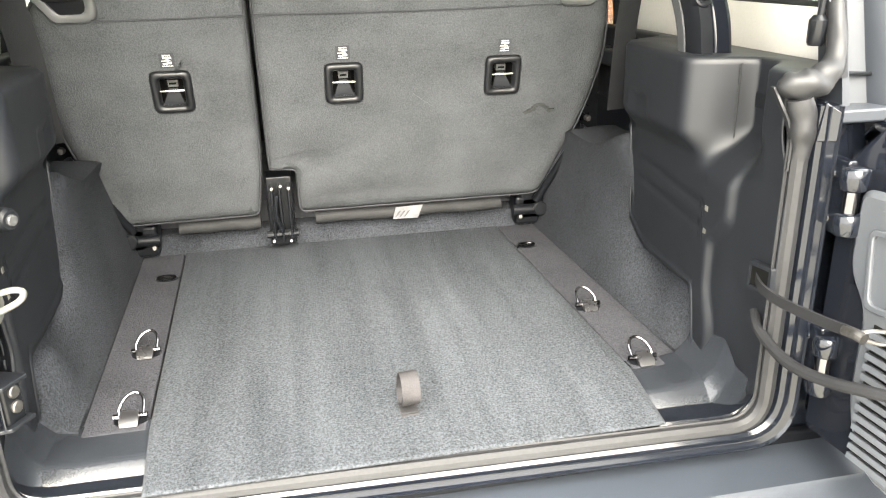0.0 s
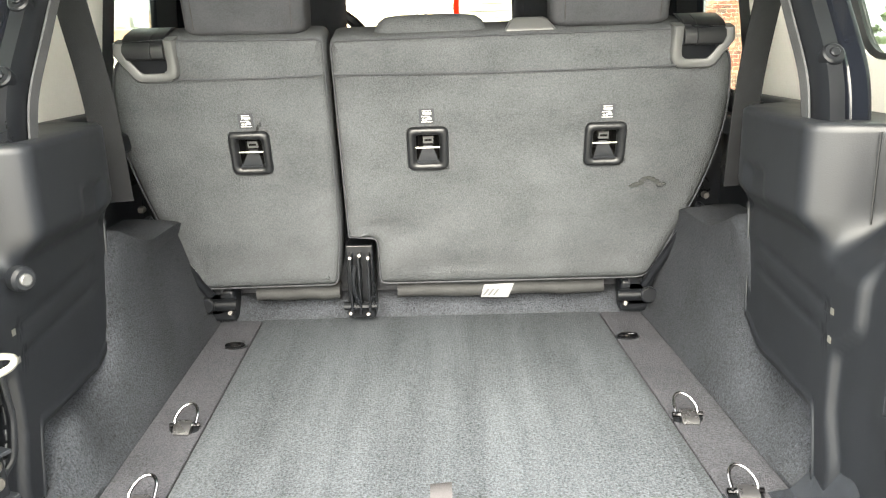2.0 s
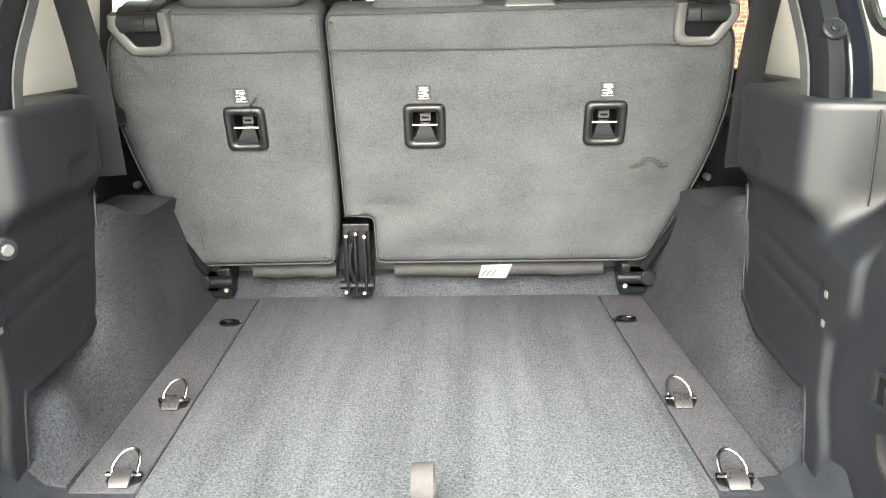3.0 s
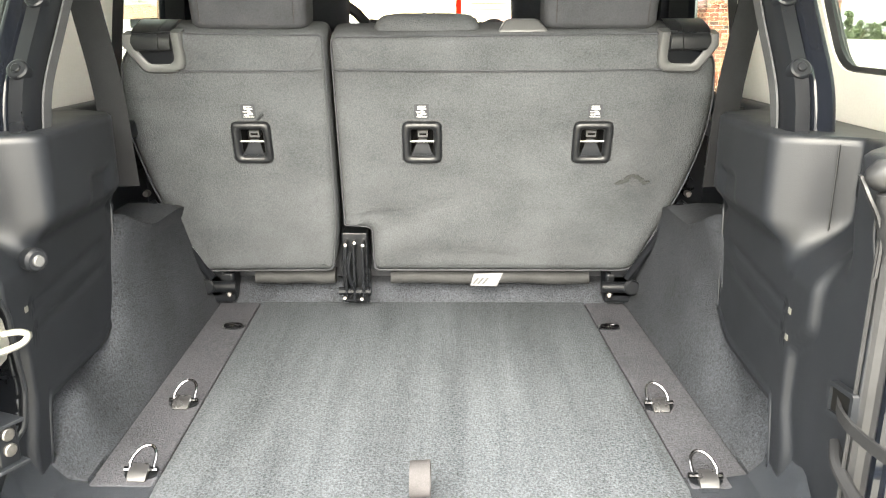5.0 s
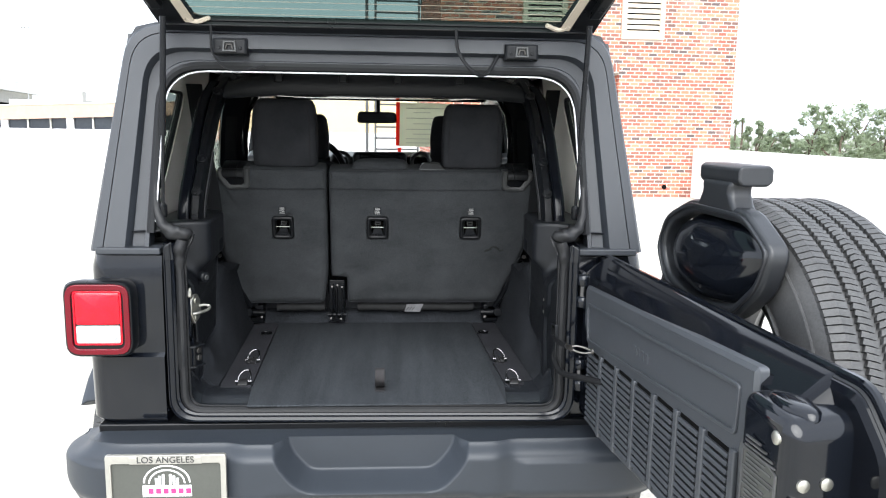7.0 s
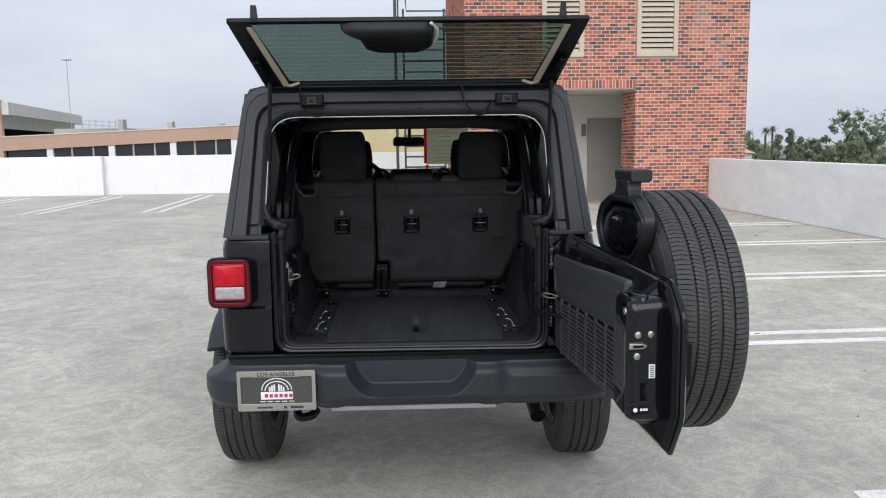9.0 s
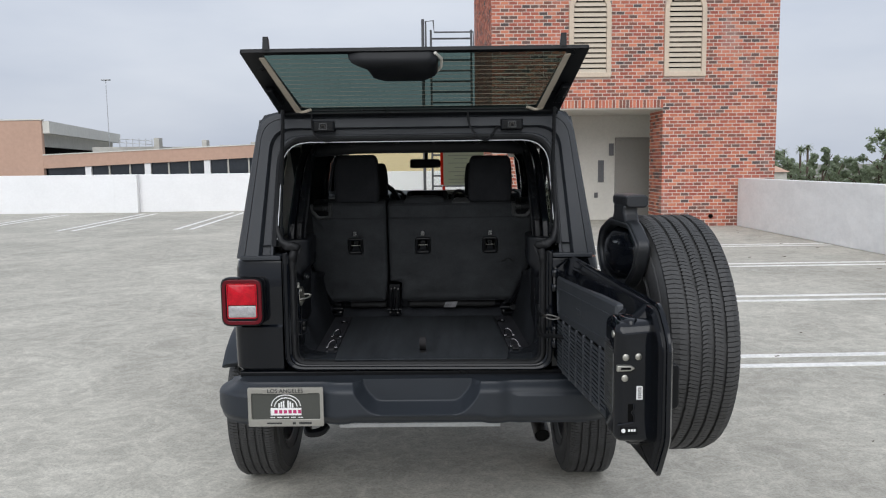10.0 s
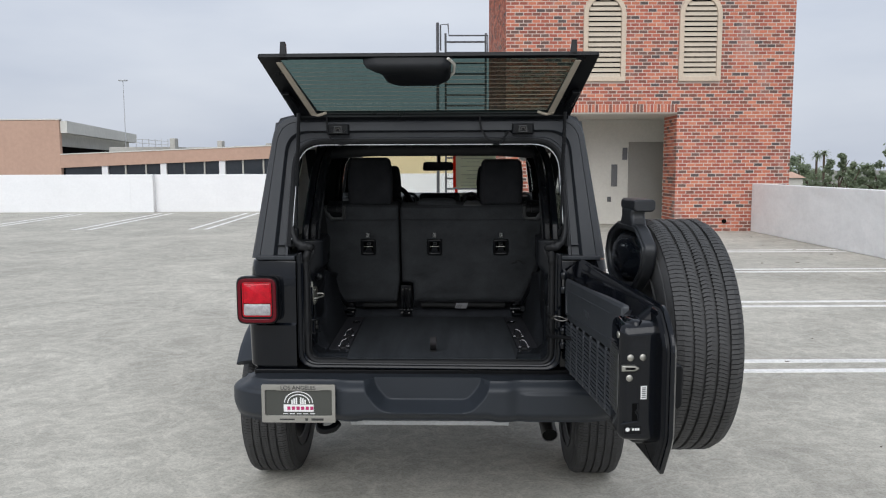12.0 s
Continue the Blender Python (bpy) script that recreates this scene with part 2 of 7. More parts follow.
def weather(m, scale, low, fine_scale, fine_low, stretch=(1, 1, 1)):
    """Stains at a large scale and specks at a small one, multiplied into the colour."""
    n, l = m.node_tree.nodes, m.node_tree.links
    b = n["Principled BSDF"]
    src = b.inputs["Base Color"].links[0].from_socket
    tc = n.new("ShaderNodeTexCoord")
    mp = n.new("ShaderNodeMapping")
    mp.inputs["Scale"].default_value = stretch
    l.new(tc.outputs["Object"], mp.inputs[0])
    for sc, lo, p0, p1, dist in ((scale, low, 0.36, 0.62, 1.2), (fine_scale, fine_low, 0.3, 0.55, 0.0)):
        t = n.new("ShaderNodeTexNoise")
        t.inputs["Scale"].default_value, t.inputs["Detail"].default_value, t.inputs["Distortion"].default_value = sc, 8.0, dist
        t.inputs["Roughness"].default_value = 0.65
        l.new(mp.outputs[0], t.inputs["Vector"])
        r = n.new("ShaderNodeMapRange")
        r.inputs["From Min"].default_value, r.inputs["From Max"].default_value = p0, p1
        r.inputs["To Min"].default_value, r.inputs["To Max"].default_value = lo, 1.0
        l.new(t.outputs["Fac"], r.inputs["Value"])
        v = n.new("ShaderNodeVectorMath")
        v.operation = "SCALE"
        l.new(src, v.inputs[0])
        l.new(r.outputs[0], v.inputs["Scale"])
        src = v.outputs[0]
    l.new(src, b.inputs["Base Color"])




def swirls(m, scale, amount, share):
    """Trowel sweeps in concrete: thin bent pale ridges between darker hollows."""
    n, l = m.node_tree.nodes, m.node_tree.links
    b = n["Principled BSDF"]
    src = b.inputs["Base Color"].links[0].from_socket
    tc, t = n.new("ShaderNodeTexCoord"), n.new("ShaderNodeTexNoise")
    t.inputs["Scale"].default_value, t.inputs["Detail"].default_value, t.inputs["Distortion"].default_value = scale, 3.0, amount
    l.new(tc.outputs["Object"], t.inputs["Vector"])
    off, ab, r, v = n.new("ShaderNodeMath"), n.new("ShaderNodeMath"), n.new("ShaderNodeMapRange"), n.new("ShaderNodeVectorMath")
    off.operation, off.inputs[1].default_value = "SUBTRACT", 0.5
    ab.operation, v.operation = "ABSOLUTE", "SCALE"
    r.inputs["From Min"].default_value, r.inputs["From Max"].default_value = 0.0, 0.09
    r.inputs["To Min"].default_value, r.inputs["To Max"].default_value = 1.0 + share, 1.0 - share
    l.new(t.outputs["Fac"], off.inputs[0])
    l.new(off.outputs[0], ab.inputs[0])
    l.new(ab.outputs[0], r.inputs["Value"])
    l.new(src, v.inputs[0])
    l.new(r.outputs[0], v.inputs["Scale"])
    l.new(v.outputs[0], b.inputs["Base Color"])


weather(M_CONCRETE, 0.45, 0.78, 70.0, 0.72)
swirls(M_CONCRETE, 3.4, 1.8, 0.075)
swirls(M_CONCRETE, 0.9, 2.0, 0.05)
swirls(M_CONCRETE, 11.0, 1.6, 0.06)
M_WALLPAINT = mat("white_wall_paint", (0.8089, 0.8089, 0.8128), 0.75, var=0.03, scale=0.8, fine=12, bump=0.12, dist=0.002)
weather(M_WALLPAINT, 0.5, 0.97, 9.0, 0.985, (1, 1, 2.5))
M_WALLWORN = mat("stained_wall_paint", (0.86, 0.86, 0.855), 0.75, var=0.04, scale=0.8, fine=12, bump=0.15, dist=0.002)
weather(M_WALLWORN, 0.9, 0.9, 7.0, 0.95, (1, 0.7, 1.6))
M_LINE = mat("road_line_paint", (0.828, 0.8165, 0.7888), 0.7, var=0.15, scale=2, fine=30, bump=0.2)
weather(M_LINE, 3.0, 0.88, 25.0, 0.82)
M_MORTAR = mat("mortar", (0.6, 0.51, 0.455), 0.9, var=0.12, scale=2, fine=40, bump=0.3)
M_STONE = mat("beige_stone_trim", (0.56, 0.46, 0.36), 0.75, var=0.1, scale=3, fine=30, bump=0.15)
M_LOUVRE = mat("beige_louvre", (0.5, 0.43, 0.34), 0.6, var=0.08, scale=3, fine=30, bump=0.05)
# near-black without gloss: the shade inside openings is put into the colour
M_DARK = mat("void_shade", (0.005, 0.005, 0.005), 0.9, var=0.05, spec=0.02)
M_LOBBY = mat("lobby_paint", (0.66, 0.64, 0.59), 0.7, var=0.06, scale=1, fine=15, bump=0.1)
M_DOORGREY = mat("grey_door_paint", (0.27, 0.255, 0.235), 0.5, var=0.06, scale=2, fine=30, bump=0.05)
M_PINK = mat("terracotta_stucco", (0.5, 0.33, 0.25), 0.85, var=0.08, scale=0.2, fine=3, bump=0.2)
M_BEAM = mat("pale_concrete", (0.66, 0.65, 0.6), 0.85, var=0.08, scale=0.2, fine=3, bump=0.1)
M_GREYCONC = mat("grey_concrete", (0.45, 0.44, 0.4), 0.85, var=0.12, scale=0.2, fine=3, bump=0.2)
M_YELLOW = mat("yellow_stucco", (0.68, 0.55, 0.32), 0.85, var=0.08, scale=0.3, fine=4, bump=0.2)
M_GALV = mat("galvanised_steel", (0.45, 0.46, 0.47), 0.6, metal=0.2, var=0.15, scale=6, fine=80, bump=0.05)
M_LADDER = mat("dark_ladder_paint", (0.06, 0.06, 0.065), 0.5, var=0.15, scale=6, fine=60)
# distance haze is put into the pale leaf colour and strong translucency
M_LEAF = mat("leaf_green_hazed", (0.235, 0.275, 0.19), 0.8, var=0.45, scale=0.5, fine=4, bump=0.0, island=0.8)
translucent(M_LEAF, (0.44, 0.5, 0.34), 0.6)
M_BARK = mat("bark", (0.1, 0.075, 0.055), 0.9, var=0.3, scale=3, fine=20)
M_GROUND = mat("distant_ground", (0.2, 0.19, 0.16), 0.9, var=0.3, scale=0.02, fine=0.3, bump=0.0)


def brick_material(name, per_object):
    m = mat(name, (0.5, 0.5, 0.5), 0.85, var=0.2, scale=3, fine=60, bump=0.4, dist=0.004, island=0 if per_object else 0.4, objrand=0.4 if per_object else 0)
    n, l = m.node_tree.nodes, m.node_tree.links
    if per_object:
        src = n.new("ShaderNodeObjectInfo").outputs["Random"]
    else:
        tone = n.new("ShaderNodeAttribute")
        tone.attribute_name = "tone"
        src = tone.outputs["Fac"]
    cr = n.new("ShaderNodeValToRGB")
    cr.color_ramp.interpolation = "CONSTANT"
    e = cr.color_ramp.elements
    e[0].position, e[0].color = 0.0, (0.4, 0.12, 0.075, 1)
    e[1].position, e[1].color = 0.24, (0.5, 0.165, 0.098, 1)
    for p, c in ((0.44, (0.33, 0.095, 0.065, 1)), (0.62, (0.21, 0.085, 0.062, 1)), (0.76, (0.53, 0.2, 0.12, 1)), (0.88, (0.15, 0.085, 0.07, 1)), (0.96, (0.09, 0.068, 0.065, 1))):
        x = e.new(p)
        x.color = c
    l.new(src, cr.inputs[0])
    b = n["Principled BSDF"]
    old = b.inputs["Base Color"].links[0].from_node
    mul = n.new("ShaderNodeVectorMath")
    mul.operation = "MULTIPLY"
    l.new(old.outputs[0], mul.inputs[0])
    two = n.new("ShaderNodeVectorMath")
    two.operation = "SCALE"
    two.inputs["Scale"].default_value = 2.0
    l.new(cr.outputs[0], two.inputs[0])
    l.new(two.outputs[0], mul.inputs[1])
    pos, mp, ns, rg, mx = n.new("ShaderNodeNewGeometry"), n.new("ShaderNodeMapping"), n.new("ShaderNodeTexNoise"), n.new("ShaderNodeMapRange"), n.new("ShaderNodeMix")
    mp.inputs["Scale"].default_value = (1.6, 1.6, 0.55)
    ns.inputs["Scale"].default_value, ns.inputs["Detail"].default_value = 1.0, 7.0
    rg.inputs["From Min"].default_value, rg.inputs["From Max"].default_value, rg.inputs["To Max"].default_value = 0.57, 0.8, 0.5
    mx.data_type = "RGBA"
    mx.inputs["B"].default_value = (0.5, 0.4, 0.36, 1)
    l.new(pos.outputs["Position"], mp.inputs[0])
    l.new(mp.outputs[0], ns.inputs["Vector"])
    l.new(ns.outputs["Fac"], rg.inputs["Value"])
    l.new(rg.outputs[0], mx.inputs["Factor"])
    l.new(mul.outputs[0], mx.inputs["A"])
    l.new(mx.outputs["Result"], b.inputs["Base Color"])
    return m


M_BRICK = brick_material("brick_mixed", False)
M_BRICK_ONE = brick_material("brick_single", True)


# ---- mesh helpers ----
V = Vector


def thing(name, loc, label, category, group="", kind=""):
    ob = new(name)
    ob.location = loc
    return tagged(ob, label, category, group, kind)


def world_of(ob):
    return Matrix.Translation(ob.location) if ob.data is None else Matrix.Identity(4)


def finish(name, bm, material, smooth=True, angle=35):
    bmesh.ops.recalc_face_normals(bm, faces=bm.faces)
    me = bpy.data.meshes.new(name)
    bm.to_mesh(me)
    bm.free()
    me.materials.append(material)
    if smooth:
        me.shade_smooth()
        me.set_sharp_from_angle(angle=radians(angle))
    return me


def part(name, bm, material, parent=None, label="", bevel=0.0, seg=2, smooth=True, angle=35):
    """Links a bmesh, whose places are in the world, as one mesh object under a thing or part."""
    ob = new(name, finish(name, bm, material, smooth, angle))
    if parent:
        ob.parent = parent
        ob.matrix_parent_inverse = world_of(parent).inverted()
    if label:
        ob["label"] = label
    if bevel:
        md = ob.modifiers.new("bevel", "BEVEL")
        md.width, md.segments, md.limit_method, md.angle_limit, md.harden_normals = bevel, seg, "ANGLE", radians(35), True
    return ob


def box(bm, x0, x1, y0, y1, z0, z1):
    v = [bm.verts.new((x, y, z)) for z in (z0, z1) for x, y in ((x0, y0), (x1, y0), (x1, y1), (x0, y1))]
    for f in ((0, 1, 2, 3), (4, 5, 6, 7), (0, 1, 5, 4), (1, 2, 6, 5), (2, 3, 7, 6), (3, 0, 4, 7)):
        bm.faces.new([v[i] for i in f])
    return bm


def bx(*a):
    return box(bmesh.new(), *a)


def loft(bm, sections, closed=True, cap=True):
    rows = [[bm.verts.new(p) for p in s] for s in sections]
    n = len(rows[0])
    for a, b in zip(rows, rows[1:]):
        for i in range(n if closed else n - 1):
            j = (i + 1) % n
            bm.faces.new((a[i], a[j], b[j], b[i]))
    if cap and closed:
        bm.faces.new(rows[0])
        bm.faces.new(rows[-1])
    return bm


def prism(bm, pts, vec):
    return loft(bm, [[V(p) for p in pts], [V(p) + V(vec) for p in pts]])


def frame_mesh(bm, outer, inner, vec):
    """A flat ring between two outlines of the same count, with the thickness vec."""
    o, i = [V(p) for p in outer], [V(p) for p in inner]
    d = V(vec)
    rings = [o, i, [p + d for p in i], [p + d for p in o], o]
    vs = [[bm.verts.new(p) for p in r] for r in rings[:4]]
    vs.append(vs[0])
    n = len(o)
    for a, b in zip(vs, vs[1:]):
        for k in range(n):
            j = (k + 1) % n
            bm.faces.new((a[k], a[j], b[j], b[k]))
    return bm


def rounded(pts, radii, seg=5):
    """A closed 2D outline with its corners rounded."""
    if not hasattr(radii, "__len__"):
        radii = [radii] * len(pts)
    out = []
    n = len(pts)
    for k in range(n):
        p, a, b = V(pts[k]), V(pts[k - 1]), V(pts[(k + 1) % n])
        r = min(radii[k], 0.49 * (a - p).length, 0.49 * (b - p).length)
        s, e = p + (a - p).normalized() * r, p + (b - p).normalized() * r
        for i in range(seg + 1):
            t = i / seg
            out.append((1 - t) ** 2 * s + 2 * t * (1 - t) * p + t * t * e)
    return out


def shrink(pts, d):
    """Offsets a closed 2D outline inwards by d (it runs counter-clockwise)."""
    n, out = len(pts), []
    for k in range(n):
        a, b = pts[k - 1], pts[(k + 1) % n]
        t = (b - a)
        t = t.normalized() if t.length > 1e-9 else V((1, 0))
        out.append(pts[k] + V((-t.y, t.x)) * d)
    return out


def tube(bm, pts, r, n=10, closed=False, cap=True):
    pts = [V(p) for p in pts]
    m = len(pts)
    rad = r if hasattr(r, "__len__") else [r] * m
    up, secs = None, []
    for k in range(m):
        a = pts[k - 1] if (closed or k) else pts[k]
        b = pts[(k + 1) % m] if (closed or k < m - 1) else pts[k]
        t = (b - a).normalized()
        if up is None:
            up = t.orthogonal().normalized()
        up = (up - t * up.dot(t)).normalized()
        side = t.cross(up)
        secs.append([pts[k] + (up * math.cos(q) + side * math.sin(q)) * rad[k] for q in [2 * math.pi * i / n for i in range(n)]])
    if closed:
        secs.append(secs[0])
        rows = [[bm.verts.new(p) for p in s] for s in secs[:-1]]
        rows.append(rows[0])
        for a, b in zip(rows, rows[1:]):
            for i in range(n):
                bm.faces.new((a[i], a[(i + 1) % n], b[(i + 1) % n], b[i]))
        return bm
    return loft(bm, secs, True, cap)


def smooth_path(pts, seg=6):
    """A Catmull-Rom line through the points."""
    p = [V(q) for q in pts]
    p = [2 * p[0] - p[1]] + p + [2 * p[-1] - p[-2]]
    out = []
    for k in range(1, len(p) - 2):
        for i in range(seg):
            t = i / seg
            out.append(0.5 * (2 * p[k] + (p[k + 1] - p[k - 1]) * t + (2 * p[k - 1] - 5 * p[k] + 4 * p[k + 1] - p[k + 2]) * t * t
                              + (3 * p[k] - p[k - 1] - 3 * p[k + 1] + p[k + 2]) * t ** 3))
    return out + [p[-2]]


def ribbon(bm, pts, width_vec, thick):
    """A strap along a line: flat across width_vec, with a thickness."""
    pts = [V(p) for p in pts]
    w = V(width_vec)
    secs = []
    for k, p in enumerate(pts):
        t = (pts[min(k + 1, len(pts) - 1)] - pts[max(k - 1, 0)]).normalized()
        nrm = t.cross(w).normalized() * thick / 2
        secs.append([p - w / 2 - nrm, p + w / 2 - nrm, p + w / 2 + nrm, p - w / 2 + nrm])
    return loft(bm, secs)


def revolve(bm, profile, centre, axis="X", n=48, a0=0.0, cap=False):
    c = V(centre)
    secs = []
    for i in range(n):
        q = a0 + 2 * math.pi * i / n
        ring = []
        for r, h in profile:
            u, w = r * math.cos(q), r * math.sin(q)
            ring.append(c + (V((h, u, w)) if axis == "X" else V((u, h, w)) if axis == "Y" else V((u, w, h))))
        secs.append(ring)
    rows = [[bm.verts.new(p) for p in s] for s in secs]
    m = len(profile)
    for i in range(n):
        a, b = rows[i], rows[(i + 1) % n]
        for k in range(m - 1):
            bm.faces.new((a[k], a[k + 1], b[k + 1], b[k]))
    return bm


def disc(bm, centre, axis, r, h, n=20):
    """A short round rod from centre along axis, with a slightly domed end."""
    c, a = V(centre), V(axis).normalized()
    tube(bm, [c, c + a * h * 0.75, c + a * h], [r, r, r * 0.8], n)
    return bm


def mirror_x(f, *a, **k):
    for s in (-1, 1):
        f(s, *a, **k)


# ---- setting: roof deck of a car park, turned two degrees to the car ----
LOT = Matrix.Rotation(radians(2), 4, "Z")


def lot(bm):
    bm.transform(LOT)
    return bm


def setting(name, bm, material, label="", category="", bevel=0.0):
    ob = part(name, bm, material, None, label, bevel)
    return tagged(ob, label, category, kind="structure")


setting("ground", bx(-900, 900, -900, 1500, -9.5, -9.0), M_GROUND, "dusty flat land below and beyond the car park", "ground")
deck = setting("pavement", lot(bx(-60, 8.4, -45, 25, -0.4, 0.0)), M_CONCRETE, "pale worn concrete roof deck of a car park", "pavement")

PARAPETS = (("wall_north", (-10.2, 8.4, 24.36, 24.7, 0, 1.34)), ("wall_north_west", (-60, -10.2, 24.35, 24.7, 0, 1.345)),
            ("wall_east", (7.64, 7.84, -45, 15.3, 0, 1.16)), ("wall_south", (-60, 8.4, -45.2, -45, 0, 1.2)), ("wall_west", (-60.2, -60, -45.2, 24.7, 0, 1.2)))
for nm, b in PARAPETS + (("wall_pier", (-10.85, -10.04, 24.12, 24.345, 0, 1.343)),):
    setting(nm, lot(bx(*b)), M_WALLWORN if nm == "wall_east" else M_WALLPAINT, "white-painted concrete parapet wall along the deck edge", "parapet", 0.015)


def deck_line(u0, u1, v0, v1):
    setting("parking_line", lot(bx(u0, u1, v0, v1, 0.0, 0.004)), M_LINE, "worn white painted parking bay line", "road marking")


for u in (-18.4, -15.4, -12.4, -9.4, -6.4, -3.4, -0.4):
    for d in (-0.2, 0.2):
        bm = bx(-0.06, 0.06, -3.5, 3.5, 0.0, 0.004)
        bm.transform(LOT @ pose(u + d + 0.13, 20.0, 0, 0, 0, 2))
        setting("parking_line", bm, M_LINE, "worn white painted parking bay line", "road marking")
for v in (10.95, 8.25, 5.4, 2.64, -0.26, -2.9, -5.7):
    for d in (-0.15, 0.15):
        deck_line(1.95, 7.6, v + d - 0.05, v + d + 0.05)


# dry leaf bits and grit lying on the deck
rnd = random.Random(41)
bm = bmesh.new()
for k in range(70):
    u, v = rnd.uniform(1.2, 7.2), rnd.uniform(0.5, 14)
    r, a = rnd.choice((0.008, 0.011, 0.016, 0.028)), rnd.uniform(0, 6.28)
    ring = [V((u + r * f * math.cos(a + q), v + 0.6 * r * f * math.sin(a + q), 0.003 + 0.25 * r * rnd.random())) for q, f in ((0, 1.3), (1.1, 0.7), (2.3, 0.8), (3.14, 1.2), (4.2, 0.7), (5.3, 0.8))]
    loft(bm, [[V((p.x, p.y, 0.0015)) for p in ring], ring])
setting("deck_debris", lot(bm), M_BARK, "dry leaf bits and grit lying on the deck", "debris")
bpy.data.objects["deck_debris"]["kind"] = "stuff"


# stair tower of brick
TU0, TU1, TV, TD, TH = 1.676, 8.53, 15.3, 6.1, 9.0
RU0, RU1, RZ = 2.9, 5.78, 2.86
WINS = (3.5, 5.77)
tower = thing("stair_tower", LOT @ V((5.1, 18.3, 0)), "red and brown brick stair tower with arched louvred windows", "building")
for b in ((TU0, RU0, TV, TV + TD, 0, TH), (RU0, RU1, TV, TV + TD, RZ, TH), (RU0, RU1, TV + 2.6, TV + TD, 0, RZ), (RU1, TU1, TV, TV + 1.05, 0, TH), (RU1 + 0.8, TU1, TV + 1.05, TV + TD, 0, TH), (RU1, RU1 + 0.8, TV + 1.05, TV + TD, RZ, TH), (RU1, RU1 + 0.8, TV + 2.6, TV + TD, 0, RZ)):
    wall = part("wall", lot(bx(*b)), M_MORTAR, tower, "pale mortar joints of the brick wall", smooth=False)
for b in ((RU0, RU1 + 0.8, TV + 2.56, TV + 2.6, 0, RZ - 0.02), (RU0, RU0 + 0.02, TV + 1.05, TV + 2.56, 0, RZ - 0.02), (RU1 + 0.78, RU1 + 0.8, TV + 1.07, TV + 2.56, 0, RZ - 0.02), (RU1, RU1 + 0.8, TV + 1.05, TV + 1.07, 0, RZ - 0.02), (RU0, RU1, TV + 0.02, TV + 1.05, RZ - 0.02, RZ), (RU0, RU1 + 0.8, TV + 1.05, TV + 2.6, RZ - 0.02, RZ)):
    part("lobby_lining", lot(bx(*b)), M_LOBBY, tower, "cream-painted lobby recess", smooth=False)
bm = bmesh.new()
BV = TV + 2.56
for a in ((5.26, 5.34, BV - 0.05, BV, 0, 2.24), (6.24, 6.32, BV - 0.05, BV, 0, 2.24), (5.34, 6.24, BV - 0.05, BV, 2.16, 2.24)):
    box(bm, *a)
ldoor = part("door", lot(bx(5.34, 6.24, BV - 0.03, BV, 0, 2.16)), M_DOORGREY, tower, "flat grey metal lobby door")
part("door_frame", lot(bm), M_DOORGREY, ldoor, bevel=0.005)
for u, z, w, h in ((4.88, 1.33, 0.16, 0.6), (5.16, 1.92, 0.13, 0.33), (4.75, 0.68, 0.1, 0.14)):
    part("wall_plate", lot(bx(u - w / 2, u + w / 2, BV - 0.03, BV, z - h / 2, z + h / 2)), M_FOIL, tower, "brushed metal call panel", bevel=0.004)


def arch(u0, w, z0, zs, inset=0.0, seg=12):
    r = w / 2 - inset
    c = u0 + w / 2
    pts = [(c + r, z0 + inset), (c + r, zs)]
    pts += [(c + r * math.cos(a), zs + r * math.sin(a)) for a in [math.pi * k / seg for k in range(1, seg)]]
    return pts + [(c - r, zs), (c - r, z0 + inset)]


for u0 in WINS:
    o, i = arch(u0, 1.0, 3.59, 5.15), arch(u0, 1.0, 3.59, 5.15, 0.11)
    fr = part("window", lot(frame_mesh(bmesh.new(), [(u, TV - 0.07, z) for u, z in o], [(u, TV - 0.07, z) for u, z in i], (0, 0.12, 0))), M_STONE, tower,
              "beige arched stone window surround", bevel=0.008)
    # dark sheet on the wall, painted shade for the gaps between slats
    part("backing", lot(prism(bmesh.new(), [(u, TV - 0.012, z) for u, z in i], (0, 0.01, 0))), M_DARK, fr, smooth=False)
    z = 3.74
    while z < 5.56:
        half = 0.385 if z < 5.15 else max(0.0, math.sqrt(max(0.0, 0.385 ** 2 - (z - 5.15) ** 2)))
        if half > 0.06:
            c = u0 + 0.5
            part("slat", lot(prism(bmesh.new(), [(c - half, TV - 0.062, z - 0.045), (c - half, TV - 0.056, z - 0.05), (c - half, TV - 0.014, z + 0.035), (c - half, TV - 0.02, z + 0.045)],
                                   (2 * half, 0, 0))), M_LOUVRE, fr, smooth=False)
        z += 0.118

part("drain_pipe", lot(tube(bmesh.new(), [(6.98, TV - 0.06, 0.25), (6.98, TV + 0.05, 0.25)], [0.05, 0.05], 10)), M_DARK, tower, "dark drain pipe mouth")
# light pole, ladder beside the tower
lad = thing("access_ladder", LOT @ V((0.6, 15.6, 0)), "tall dark steel access ladder with a guard rail", "ladder")
for u, r, h in ((0.05, 0.036, 5.0), (0.24, 0.025, 4.75), (1.2, 0.025, 4.75)):
    part("rail", lot(tube(bmesh.new(), [(u, 15.5, 0), (u, 15.5, h)], r, 8)), M_LADDER, lad)
z = 0.3
while z < 4.6:
    part("rung", lot(tube(bmesh.new(), [(0.24, 15.5, z), (1.2, 15.5, z)], 0.022, 6)), M_LADDER, lad)
    z += 0.25
